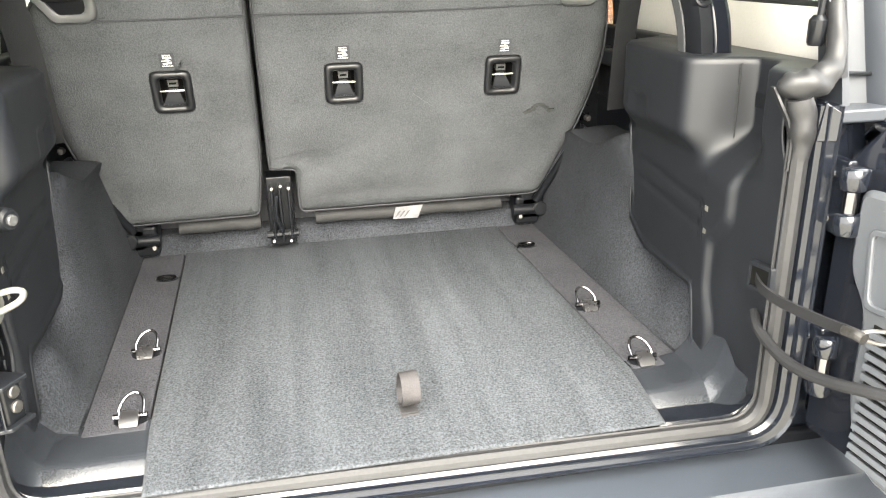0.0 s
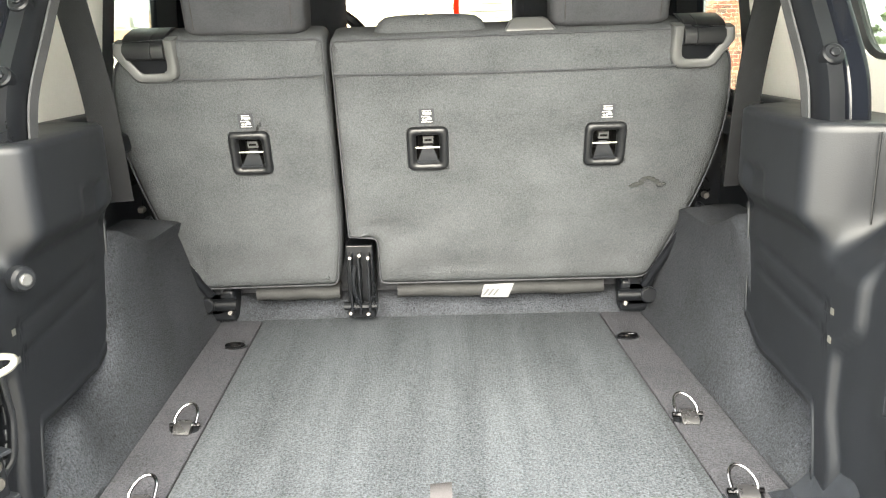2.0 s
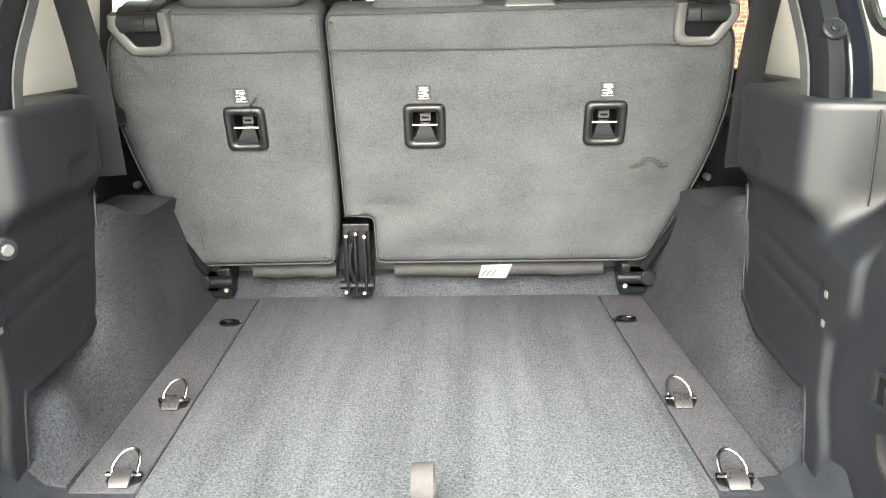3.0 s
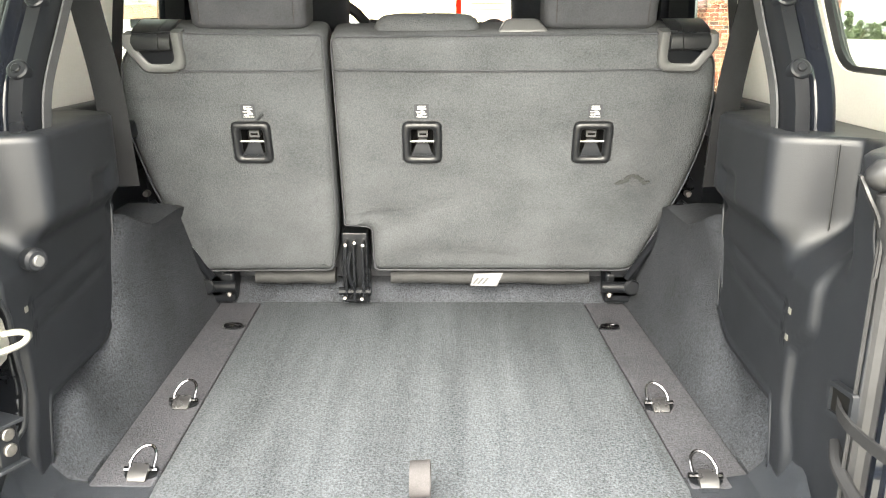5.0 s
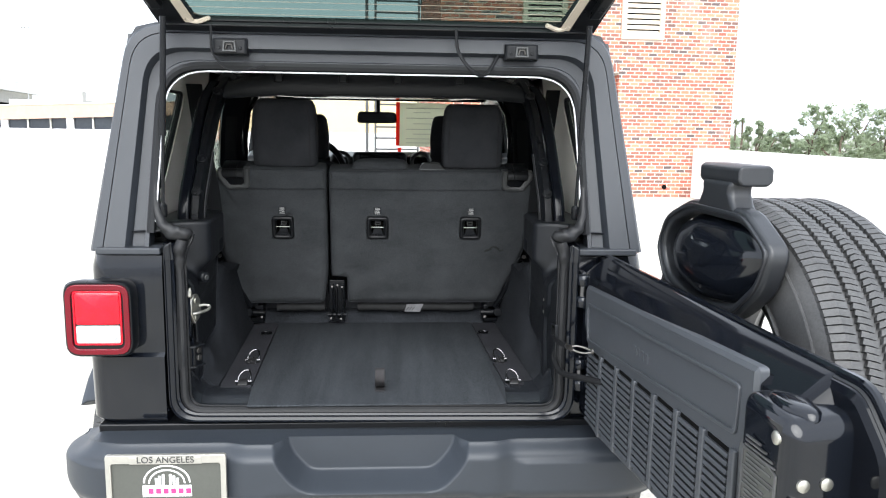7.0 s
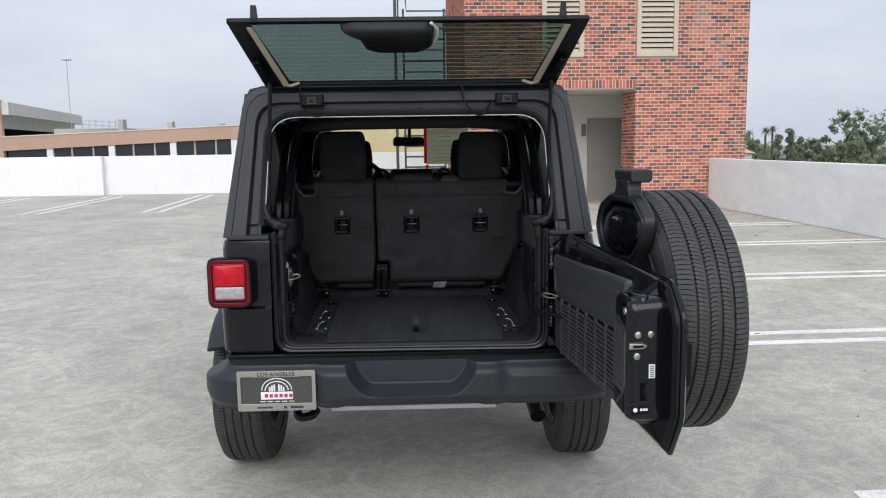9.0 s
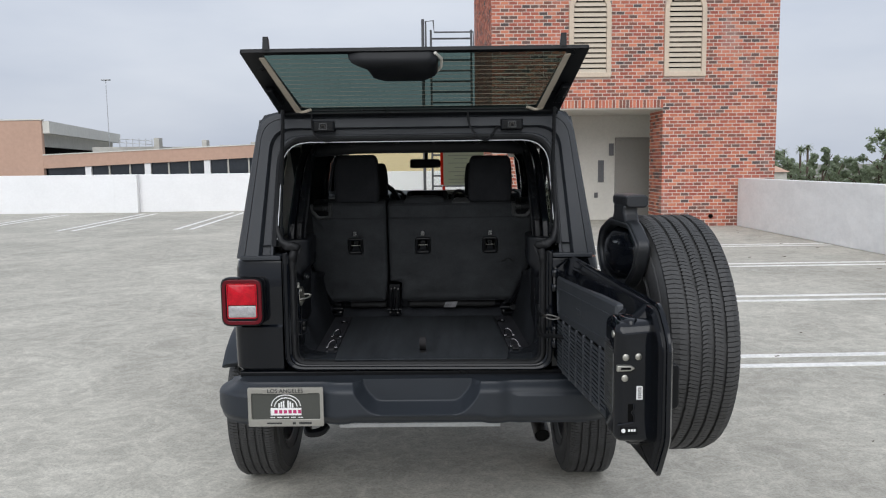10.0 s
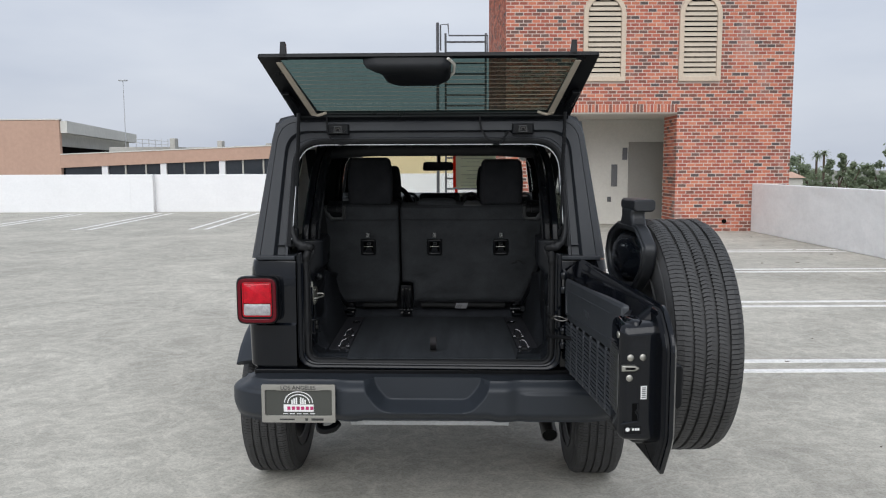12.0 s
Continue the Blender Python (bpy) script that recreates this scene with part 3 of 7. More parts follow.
part("guard_rail", lot(tube(bmesh.new(), [(0.12, 15.5, 4.35), (0.12, 15.5, 4.95), (0.3, 15.5, 4.97), (0.32, 15.5, 4.7), (1.25, 15.5, 4.7), (1.25, 15.5, 4.2)], 0.02, 6)), M_LADDER, lad)

lp = thing("light_pole", (-35.6, 78, -9), "thin grey steel light pole with a flat head", "light pole")
part("pole", tube(bmesh.new(), [(-35.6, 78, -9), (-35.6, 78, 10.6)], [0.075, 0.032], 8), M_GALV, lp)
part("lamp_head", bx(-36.05, -35.15, 77.8, 78.2, 10.6, 10.72), M_GALV, lp, bevel=0.03)

# parking structure beyond the parapet
ps = thing("parking_structure", (-25, 66, -9), "terracotta and grey concrete parking structure", "building")
part("end_wall", bx(-60, -33.2, 60, 60.4, -9, 5.5), M_PINK, ps, "terracotta stucco end wall", bevel=0.05)
bm = bmesh.new()
prism(bm, [(-33.2, 60.2, 4.45), (-33.2, 60.2, 5.45), (-39.0, 87.5, 5.45), (-39.0, 87.5, 4.45)], (0.5, 0.1, 0))
part("roof_beam", bm, M_BEAM, ps, "pale concrete roof beam")
# grey and near-black sheets: shade under the beam is put into their colours
part("roof_soffit", prism(bmesh.new(), [(-33.6, 60.5, 3.4), (-33.6, 60.5, 4.55), (-39.4, 87.5, 4.55), (-39.4, 87.5, 3.4)], (-0.3, 0.1, 0)), M_GREYCONC, ps, "shaded concrete under the roof beam")
part("opening_shade", prism(bmesh.new(), [(-34.6, 60.6, -9), (-34.6, 60.6, 4.8), (-40.9, 90, 4.8), (-40.9, 90, -9)], (-0.2, 0.1, 0)), M_DARK, ps)
for k in range(6):
    part("roof_rail", tube(bmesh.new(), [(-27.9 + k * 0.55, 62.5, 3.2), (-27.9 + k * 0.55, 62.5, 4.0)], 0.03, 5), M_GALV, ps)
for z in (3.7, 4.0):
    part("roof_rail", tube(bmesh.new(), [(-27.9, 62.5, z), (-25.1, 62.5, z - 0.2)], 0.03, 5), M_GALV, ps)
part("coping", prism(bmesh.new(), [(-33.2, 59.95, 2.65), (-2, 59.95, 3.8), (-2, 59.95, 3.88), (-33.2, 59.95, 2.73)], (0, 0.5, 0)), M_BEAM, ps, "pale concrete coping")
part("coping", bx(-60, -33.15, 59.95, 60.45, 5.5, 5.6), M_BEAM, ps, "pale concrete coping")
part("ramp_wall", prism(bmesh.new(), [(-33.2, 60, 1.58), (-2, 60, 2.83), (-2, 60, 3.8), (-33.2, 60, 2.65)], (0, 0.4, 0)), M_PINK, ps, "sloping terracotta ramp wall")
part("tinted_glazing", bx(-33, -2, 60.32, 60.38, -9, 2.4), M_TINTED, ps, "dark tinted window band")
part("floor_slab", bx(-33, -2, 60.4, 66, -1.2, -0.9), M_GREYCONC, ps)
for k in range(7):
    x = -29.6 + k * 4.9
    part("column", bx(x - 0.25, x + 0.25, 60.1, 60.7, -9, 1.75 + 0.04 * (x + 33)), M_WALLPAINT, ps)
    for d in (1.7, 3.4):
        part("mullion", bx(x + d - 0.06, x + d + 0.06, 60.2, 60.3, -1, 1.75 + 0.04 * (x + 33)), M_GREYCONC, ps)
for x, w in ((-24.4, 0.45), (-20.4, 0.4), (-16.3, 0.4)):
    part("roof_unit", bx(x - w / 2, x + w / 2, 61.5, 62.3, 2.0, 4.0 - 0.055 * (x + 24)), M_GREYCONC, ps, bevel=0.03)
for x0, x1, zz in ((-30.5, -24.6, 3.35), (-23.6, -20.8, 3.3), (-19.6, -16, 3.4)):
    part("roof_unit", bx(x0, x1, 63, 66, 2.0, zz), M_GREYCONC, ps, bevel=0.03)
yb = thing("stucco_building", (-4, 44, -9), "low pale yellow stucco building", "building")
part("wall", bx(-9.5, 3.5, 40, 48, -9, 3.3), M_YELLOW, yb, bevel=0.03)
part("roof_edge", bx(-9.7, 3.7, 39.8, 48.2, 3.3, 3.5), M_WALLPAINT, yb, bevel=0.02)


def tree(x, y, h, w, base, seed, tall=False):
    rnd = random.Random(seed)
    t = thing("tree", (x, y, base), "dark green broad tree beyond the parapet" if not tall else "tall dark conifer-like tree", "tree", "trees on the skyline")
    top = base + h
    tr = smooth_path([(x, y, base), (x + rnd.uniform(-.3, .3), y, base + h * .35), (x + rnd.uniform(-.5, .5), y, base + h * .7)], 4)
    bm = tube(bmesh.new(), tr, [0.35 * (1 - 0.7 * i / (len(tr) - 1)) for i in range(len(tr))], 7)
    for k in range(6):
        a = rnd.uniform(0, 6.28)
        s = tr[rnd.randint(3, len(tr) - 1)]
        e = s + V((math.cos(a) * w * .38, math.sin(a) * w * .38, h * rnd.uniform(.1, .25)))
        tube(bm, [s, (s + e) / 2 + V((0, 0, .2)), e], [0.14, 0.09, 0.04], 5)
    part("trunk", bm, M_BARK, t)
    vs, fs = [], []
    clumps = []
    for k in range(38):
        q = rnd.random() ** 0.8
        zz = base + h * (0.3 + 0.68 * q)
        rr = w * 0.5 * ((1 - 0.82 * q) if tall else math.sqrt(max(0.05, 1 - (2 * q - 0.75) ** 2 / 1.6)))
        a = rnd.uniform(0, 6.28)
        d = rr * rnd.uniform(0.2, 1.0)
        clumps.append((x + math.cos(a) * d, y + math.sin(a) * d, min(zz, top), w * rnd.uniform(0.05, 0.13)))
    for cx, cy, cz, cr_ in clumps:
        for j in range(42):
            p = V((rnd.gauss(0, 1), rnd.gauss(0, 1), rnd.gauss(0, 0.75)))
            p = p.normalized() * cr_ * rnd.uniform(0.3, 1.3)
            n1 = V((rnd.uniform(-1, 1), rnd.uniform(-1, 1), rnd.uniform(-1, 1))).normalized()
            n2 = n1.orthogonal().normalized() * rnd.uniform(0.1, 0.24)
            n1 = n1 * rnd.uniform(0.14, 0.32)
            c = V((cx, cy, cz)) + p
            i = len(vs)
            vs += [c - n1, c + n2, c + n1, c - n2]
            fs.append((i, i + 1, i + 2, i + 3))
    me = bpy.data.meshes.new("crown")
    me.from_pydata(vs, [], fs)
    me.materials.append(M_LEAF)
    ob = new("crown", me)
    ob.parent, ob.matrix_parent_inverse = t, Matrix.Translation(-V((x, y, base)))
    ob["kind"] = "stuff"


def palm(x, y, h, base, seed):
    rnd = random.Random(seed)
    t = thing("palm_tree", (x, y, base), "thin tall fan palm beyond the parapet", "tree", "trees on the skyline")
    part("trunk", tube(bmesh.new(), smooth_path([(x, y, base), (x + 0.2, y, base + h * 0.5), (x + 0.1, y, base + h)], 4), 0.16, 7), M_BARK, t)
    vs, fs = [], []
    for k in range(46):
        a, up = rnd.uniform(0, 6.28), rnd.uniform(-0.9, 1.0)
        d = V((math.cos(a), math.sin(a), up)).normalized()
        w = d.cross(V((0, 0, 1))).normalized() * 0.14
        o, n = V((x + 0.1, y, base + h)), rnd.uniform(0.8, 1.35)
        for j in range(4):
            p, q = o + d * n * j / 4 - V((0, 0, 0.35 * (j / 4) ** 2)), o + d * n * (j + 1) / 4 - V((0, 0, 0.35 * ((j + 1) / 4) ** 2))
            i = len(vs)
            vs += [p - w * (1 - j / 5), p + w * (1 - j / 5), q + w * (0.8 - j / 5), q - w * (0.8 - j / 5)]
            fs.append((i, i + 1, i + 2, i + 3))
    me = bpy.data.meshes.new("crown")
    me.from_pydata(vs, [], fs)
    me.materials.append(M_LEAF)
    ob = new("crown", me)
    ob.parent, ob.matrix_parent_inverse = t, Matrix.Translation(-V((x, y, base)))


# bearing in degrees, distance, height, width, pointed or broad
TREES = ((22.0, 122, 11.2, 7, 0), (23.1, 119, 11.9, 6, 0), (24.1, 121, 10.9, 5, 0), (25.7, 118, 11.4, 3.0, 1), (26.4, 121, 12.2, 3.2, 1), (27.0, 117, 11.0, 3.0, 1), (27.8, 122, 10.9, 5, 0), (28.7, 118, 11.0, 4.5, 0),
         (29.6, 116, 14.4, 5, 0), (30.5, 119, 14.4, 6, 0), (31.5, 115, 13.4, 7, 0), (32.6, 118, 14.6, 8, 0), (34.0, 119, 14.0, 8, 0), (35.6, 117, 14.6, 9, 0), (37.5, 120, 13.4, 9, 0), (39.5, 118, 14.4, 10, 0), (42.0, 119, 13.6, 10, 0), (45.0, 118, 14.2, 11, 0))
TREES += tuple((21.0 + 2.0 * k, 138 + 3 * (k % 3), 9.3 + 0.4 * ((k * 7) % 4), 9, 0) for k in range(13))
for k, (az, far, h, w, tl) in enumerate(TREES):
    tree(far * math.sin(radians(az)), far * math.cos(radians(az)), h, w, -9.0, k, bool(tl))
for k, (az, h) in enumerate(((24.75, 12.2), (25.2, 12.5), (23.7, 11.9))):
    palm(126 * math.sin(radians(az)), 126 * math.cos(radians(az)), h, -9.0, 60 + k)
hs = thing("house", (47, 104, -9), "small house with a brown tiled hip roof", "house")
part("wall", bx(43.2, 45.6, 102, 106, -9, -0.1), M_GREYCONC, hs)
part("roof", loft(bmesh.new(), [[(42.9, 101.6, -0.1), (45.9, 101.6, -0.1), (45.9, 106.4, -0.1), (42.9, 106.4, -0.1)], [(43.9, 103.9, 0.7), (44.9, 103.9, 0.7), (44.9, 104.1, 0.7), (43.9, 104.1, 0.7)]]), M_PINK, hs, smooth=False)


# ---- the off-road vehicle: things of the body, from the rear forward ----
CX = -0.012
car = thing("off_road_vehicle", (CX, 0.6, 0), "black boxy off-road vehicle with open tailgate and raised rear glass", "car")


def slant(z):
    """How far forward the rear of the body lies at a height: upright below the belt, leaning forward above."""
    return -0.16 + max(0.0, z - 1.215) * 0.17


# body sides
def body_side(s):
    def sec(z, inset, turn=0.0):
        xo, yo = 0.775 - inset, -0.16 + inset
        pts = [(0.56, yo + turn)] + [(xo - 0.07 + 0.07 * math.sin(a), yo + 0.07 - 0.07 * math.cos(a)) for a in [radians(15 * k) for k in range(7)]]
        pts += [(xo, 0.05)]
        pts += [(xo, 3.35)]
        inner = [(xo - 0.03, 3.35), (xo - 0.03, -0.05), (0.56, -0.05)]
        return [V((CX + s * x, y, z)) for x, y in pts + inner]
    rows = [(0.735, 0.016), (0.75, 0.004), (0.925, 0.002), (0.935, 0.012), (1.165, 0.014), (1.2, 0.02), (1.213, 0.045)]
    part("quarter_panel", loft(bmesh.new(), [sec(z, i) for z, i in rows]), M_PAINT, car, "glossy black rear quarter panel", angle=30)
    # fender flare over the rear wheel
    prof = []
    for k in range(13):
        a = radians(147) * k / 12
        prof.append((0.62 + 0.52 * math.cos(a), 0.42 + 0.45 * max(0.0, math.sin(a)) ** 0.8))
    secs = []
    for y, z in prof:
        d = (V((y, z)) - V((0.62, 0.42))).normalized()
        secs.append([V((CX + s * 0.765, y, z)), V((CX + s * 0.905, y, z - 0.014)), V((CX + s * 0.928, y, z - 0.034)), V((CX + s * 0.93, y - d.x * .05, z - d.y * .05 - 0.02)), V((CX + s * 0.765, y - d.x * .05, z - d.y * .05))])
    part("fender_flare", loft(bmesh.new(), secs), M_BUMPER, car, "satin black plastic fender flare", bevel=0.006)


mirror_x(body_side)
bm = bmesh.new()
box(bm, CX - 0.6, CX + 0.6, -0.05, 3.35, 0.62, 0.69)
part("underbody", bm, M_BLACK, car, bevel=0.01)
bm = bmesh.new()
box(bm, CX - 0.745, CX + 0.745, -0.155, 0.0, 0.62, 0.735)
part("rear_crossmember", bm, M_BLACK, car, bevel=0.006)

# front end of the body
bm = loft(bmesh.new(), [[V((CX + x, y, z)) for x, z in ((-w, 0.6), (w, 0.6), (w, zt - 0.06), (w - 0.08, zt), (-w + 0.08, zt), (-w, zt - 0.06))]
                        for y, w, zt in ((2.05, 0.745, 1.17), (2.4, 0.72, 1.17), (3.4, 0.56, 1.1), (3.44, 0.54, 1.06))])
part("hood", bm, M_PAINT, car, "glossy black hood", bevel=0.01)


# hardtop: rear frame, header, roof and sides
def u_path(xb, zb, xt, zt, r, seg=7):
    """An upside-down U from the lower left to the lower right."""
    p = [V((-xb, zb))]
    c, a, b = V((-xt, zt)), V((-xb, zb)), V((0, zt))
    s, e = c + (a - c).normalized() * r, c + (b - c).normalized() * r
    p += [(1 - t) ** 2 * s + 2 * t * (1 - t) * c + t * t * e for t in [k / seg for k in range(seg + 1)]]
    return p + [V((-q.x, q.y)) for q in reversed(p)]


def at_rear(q, d=0.0):
    return V((CX + q.x, slant(q.y) + d, q.y))


OUT, MID, INN = u_path(0.742, 1.215, 0.648, 1.812, 0.09), u_path(0.645, 1.215, 0.595, 1.745, 0.09), u_path(0.592, 1.215, 0.566, 1.708, 0.11)
secs = [[at_rear(o, 0.05), at_rear(o, 0.012), at_rear(o.lerp(m, 0.1), -0.002), at_rear(o.lerp(m, 0.36), -0.004), at_rear(o.lerp(m, 0.375), 0.003), at_rear(o.lerp(m, 0.39), -0.004), at_rear(o.lerp(m, 0.95), -0.003), at_rear(m, 0.004),
         at_rear(m.lerp(i, 0.12), 0.025), at_rear(m.lerp(i, 0.7), 0.028), at_rear(m.lerp(i, 0.8), 0.012), at_rear(i, 0.012), at_rear(i, 0.06)] for o, m, i in zip(OUT, MID, INN)]
part("hardtop_rear_frame", loft(bmesh.new(), secs), M_HARDTOP, car, "satin black hardtop rear frame", angle=40)
LIP = u_path(0.588, 1.26, 0.562, 1.703, 0.11)
part("upper_seal", tube(bmesh.new(), [at_rear(q, 0.02) for q in LIP], 0.013, 8), M_RUBBER, car, "black rubber weather strip")
# thin pale tube added as a painted highlight round the glass opening
part("opening_glint", tube(bmesh.new(), [at_rear(q, 0.012) for q in u_path(0.574, 1.29, 0.549, 1.688, 0.11)], 0.0021, 6), M_LIP, car, "pale line in place of the glint along the glass opening")
secs = []
for y, dz in ((-0.045, 0.0), (0.3, 0.012), (1.0, 0.018), (1.7, 0.005), (1.95, -0.02)):
    ring = [(-0.648, 1.775), (-0.63, 1.803), (-0.58, 1.815), (0, 1.83), (0.58, 1.815), (0.63, 1.803), (0.648, 1.775), (0.63, 1.775), (0.58, 1.785), (0, 1.8), (-0.58, 1.785), (-0.63, 1.775)]
    secs.append([V((CX + x, y, z + dz)) for x, z in ring])
part("roof", loft(bmesh.new(), secs), M_HARDTOP, car, "satin black hardtop roof", angle=40)
secs = []
for y in (-0.02, 0.9, 1.85):
    secs.append([V((CX + x, y, z)) for x, z in ((-0.62, 1.74), (-0.55, 1.768), (0, 1.778), (0.55, 1.768), (0.62, 1.74), (0.62, 1.75), (0.55, 1.776), (0, 1.786), (-0.55, 1.776), (-0.62, 1.75))])
part("roof_lining", loft(bmesh.new(), secs), M_HEADLINER, car, "pale grey inside of the hardtop roof")


def side_pt(s, y, z, d=0.0):
    """A point on the leaning side of the hardtop, d inwards."""
    return V((CX + s * (0.738 - (z - 1.215) * 0.15 - d), y, z))


SIDE_OPEN = (("quarter_window", -0.055, 0.50, 1.335, 1.655), ("rear_door_window", 0.86, 1.42, 1.24, 1.68), ("front_door_window", 1.5, 2.0, 1.24, 1.67))
SIDE_EDGES = (-0.13, 0.8, 1.46, 2.1)


def hardtop_side(s):
    for k, (nm, y0, y1, z0, z1) in enumerate(SIDE_OPEN):
        e0, e1 = SIDE_EDGES[k], SIDE_EDGES[k + 1]
        o = [V(p) for p in ((e0, 1.215), (e1, 1.215), (e1, 1.785), (e0 + (0.09 if k == 0 else 0), 1.785))]
        i = [V(p) for p in ((y0, z0), (y1 - (0.14 if k == 0 else 0), z0), (y1, z1), (y0 + (0.05 if k == 0 else 0), z1))]
        oo, ii = rounded(o, 0.002, 5), rounded(i, 0.05, 5)
        wallp = part("hardtop_side" if k == 0 else "door_frame", frame_mesh(bmesh.new(), [side_pt(s, p.x, p.y) for p in oo], [side_pt(s, p.x, p.y) for p in ii], (-s * 0.012, 0, 0)),
                     M_HARDTOP if k == 0 else M_PAINT, car, "satin black hardtop side" if k == 0 else "black door window frame")
        part("inner_side", frame_mesh(bmesh.new(), [side_pt(s, p.x, p.y, 0.02) for p in oo], [side_pt(s, p.x, p.y, 0.02) for p in ii], (-s * 0.008, 0, 0)),
             M_HEADLINER if k == 0 else M_TRIM, wallp, "pale inside of the hardtop side" if k == 0 else "")
        part("window_seal", tube(bmesh.new(), [side_pt(s, p.x, p.y, 0.016) for p in ii], 0.009, 6, closed=True), M_RUBBER, wallp)
        g = part("window_glass", prism(bmesh.new(), [side_pt(s, p.x, p.y, 0.012) for p in rounded(i, 0.05, 5)], (-s * 0.004, 0, 0)), G_TINT if k < 2 else G_CLEAR, wallp, "tinted side glass", smooth=False)
        g.visible_shadow = k < 2


mirror_x(hardtop_side)

# hinge caps on the header
for x in (-0.39, 0.39):
    hc = part("hinge_cap", loft(bmesh.new(), [[V((x + a * w, slant(1.75) - d, 1.752 + b * h)) for a, b in ((-1, -1), (1, -1), (1, 1), (-1, 1))]
                                              for d, w, h in ((-0.02, 0.046, 0.022), (0.012, 0.046, 0.022), (0.018, 0.04, 0.018))]), M_BLACK, car, "black glass hinge cap", bevel=0.003)
    part("hinge_slot", frame_mesh(bmesh.new(), [V((x + a, slant(1.75) - 0.024, 1.752 + b)) for a, b in ((-0.019, -0.014), (0.019, -0.014), (0.016, 0.014), (-0.016, 0.014))], [V((x + a, slant(1.75) - 0.024, 1.752 + b)) for a, b in ((-0.013, -0.009), (0.013, -0.009), (0.011, 0.009), (-0.011, 0.009))], (0, 0.008, 0)), M_TRIM_GREY, hc, bevel=0.0015)
    part("hinge_pin", tube(bmesh.new(), [(x - 0.009, slant(1.75) - 0.021, 1.746), (x - 0.006, slant(1.75) - 0.024, 1.757), (x + 0.006, slant(1.75) - 0.024, 1.757), (x + 0.009, slant(1.75) - 0.021, 1.746)], 0.0026, 8), M_PIPE, hc)
    for d in (-0.028, 0.028):
        part("screw", disc(bmesh.new(), (x + d, slant(1.75) - 0.018, 1.748), (0, -1, 0), 0.0045, 0.003, 10), M_BLACK, hc)


# jamb round the lower opening
def u_low(x, z, r, ztop=1.235, seg=7):
    p = [V((-x, ztop))]
    c, a, b = V((-x, z)), V((-x, ztop)), V((0, z))
    s, e = c + V((0, r)), c + V((r, 0))
    p += [(1 - t) ** 2 * s + 2 * t * (1 - t) * c + t * t * e for t in [k / seg for k in range(seg + 1)]]
    return p + [V((-q.x, q.y)) for q in reversed(p)]


def jamb_pt(x, y, z):
    """A place on the jamb, which reaches a little further back on the hinge side."""
    t = min(1.0, max(0.0, 0.5 + x / 1.04)) * min(1.0, max(0.0, (1.38 - z) / 0.13))
    return V((CX + x + 0.008 * t, y - 0.028 * t, z))


STEPS = ((0.003, -0.05), (0.008, -0.132), (0.011, -0.16), (0.0125, -0.1665), (0.0145, -0.167), (0.0165, -0.1625), (0.026, -0.1595), (0.027, -0.1635), (0.029, -0.1635), (0.0305, -0.157), (0.036, -0.153), (0.038, -0.13), (0.05, -0.12), (0.03, -0.05))
lanes = [u_low(0.562 - d, 0.733 + d * 0.85, 0.075 - d * 0.4) for d, y in STEPS]
secs = [[jamb_pt(lane[k].x, y, lane[k].y) for lane, (d, y) in zip(lanes, STEPS)] for k in range(len(lanes[0]))]
part("door_jamb", loft(bmesh.new(), secs), M_JAMB, car, "glossy black stepped tailgate jamb", angle=25)
lane = u_low(0.514, 0.766, 0.055, 1.19)
part("lower_seal", tube(bmesh.new(), [jamb_pt(q.x, -0.14, q.y) for q in lane], 0.0125, 10), M_SEAL, car, "black rubber weather strip")
part("seal_lip", tube(bmesh.new(), [jamb_pt(q.x, -0.138, q.y) for q in u_low(0.4995, 0.7795, 0.045, 1.19)], 0.0025, 6), M_SEAL, car, "thin lip of the weather strip")


def crumpled(pts, radii, seed, n=18):
    """A rubber moulding along a line, with shallow folds round it."""
    path = smooth_path(pts, 5)
    m, up, secs = len(path), None, []
    for k, p in enumerate(path):
        t = (path[min(m - 1, k + 1)] - path[max(0, k - 1)]).normalized()
        up = t.orthogonal().normalized() if up is None else (up - t * up.dot(t)).normalized()
        side = t.cross(up)
        f = k / (m - 1) * (len(radii) - 1)
        a = min(len(radii) - 2, int(f))
        r = radii[a] + (radii[a + 1] - radii[a]) * (f - a)
        ring = []
        for q in [2 * math.pi * i / n for i in range(n)]:
            d = up * math.cos(q) + side * math.sin(q)
            w = 1 + 0.2 * noise.noise(V((d.x * 1.6, d.z * 1.6 + seed, k * 0.22))) + 0.07 * math.sin(k * 0.9 + 2.5 * d.z + seed) * math.sin(math.pi * k / (m - 1))
            ring.append(p + d * r * w)
        secs.append(ring)
    return loft(bmesh.new(), secs)


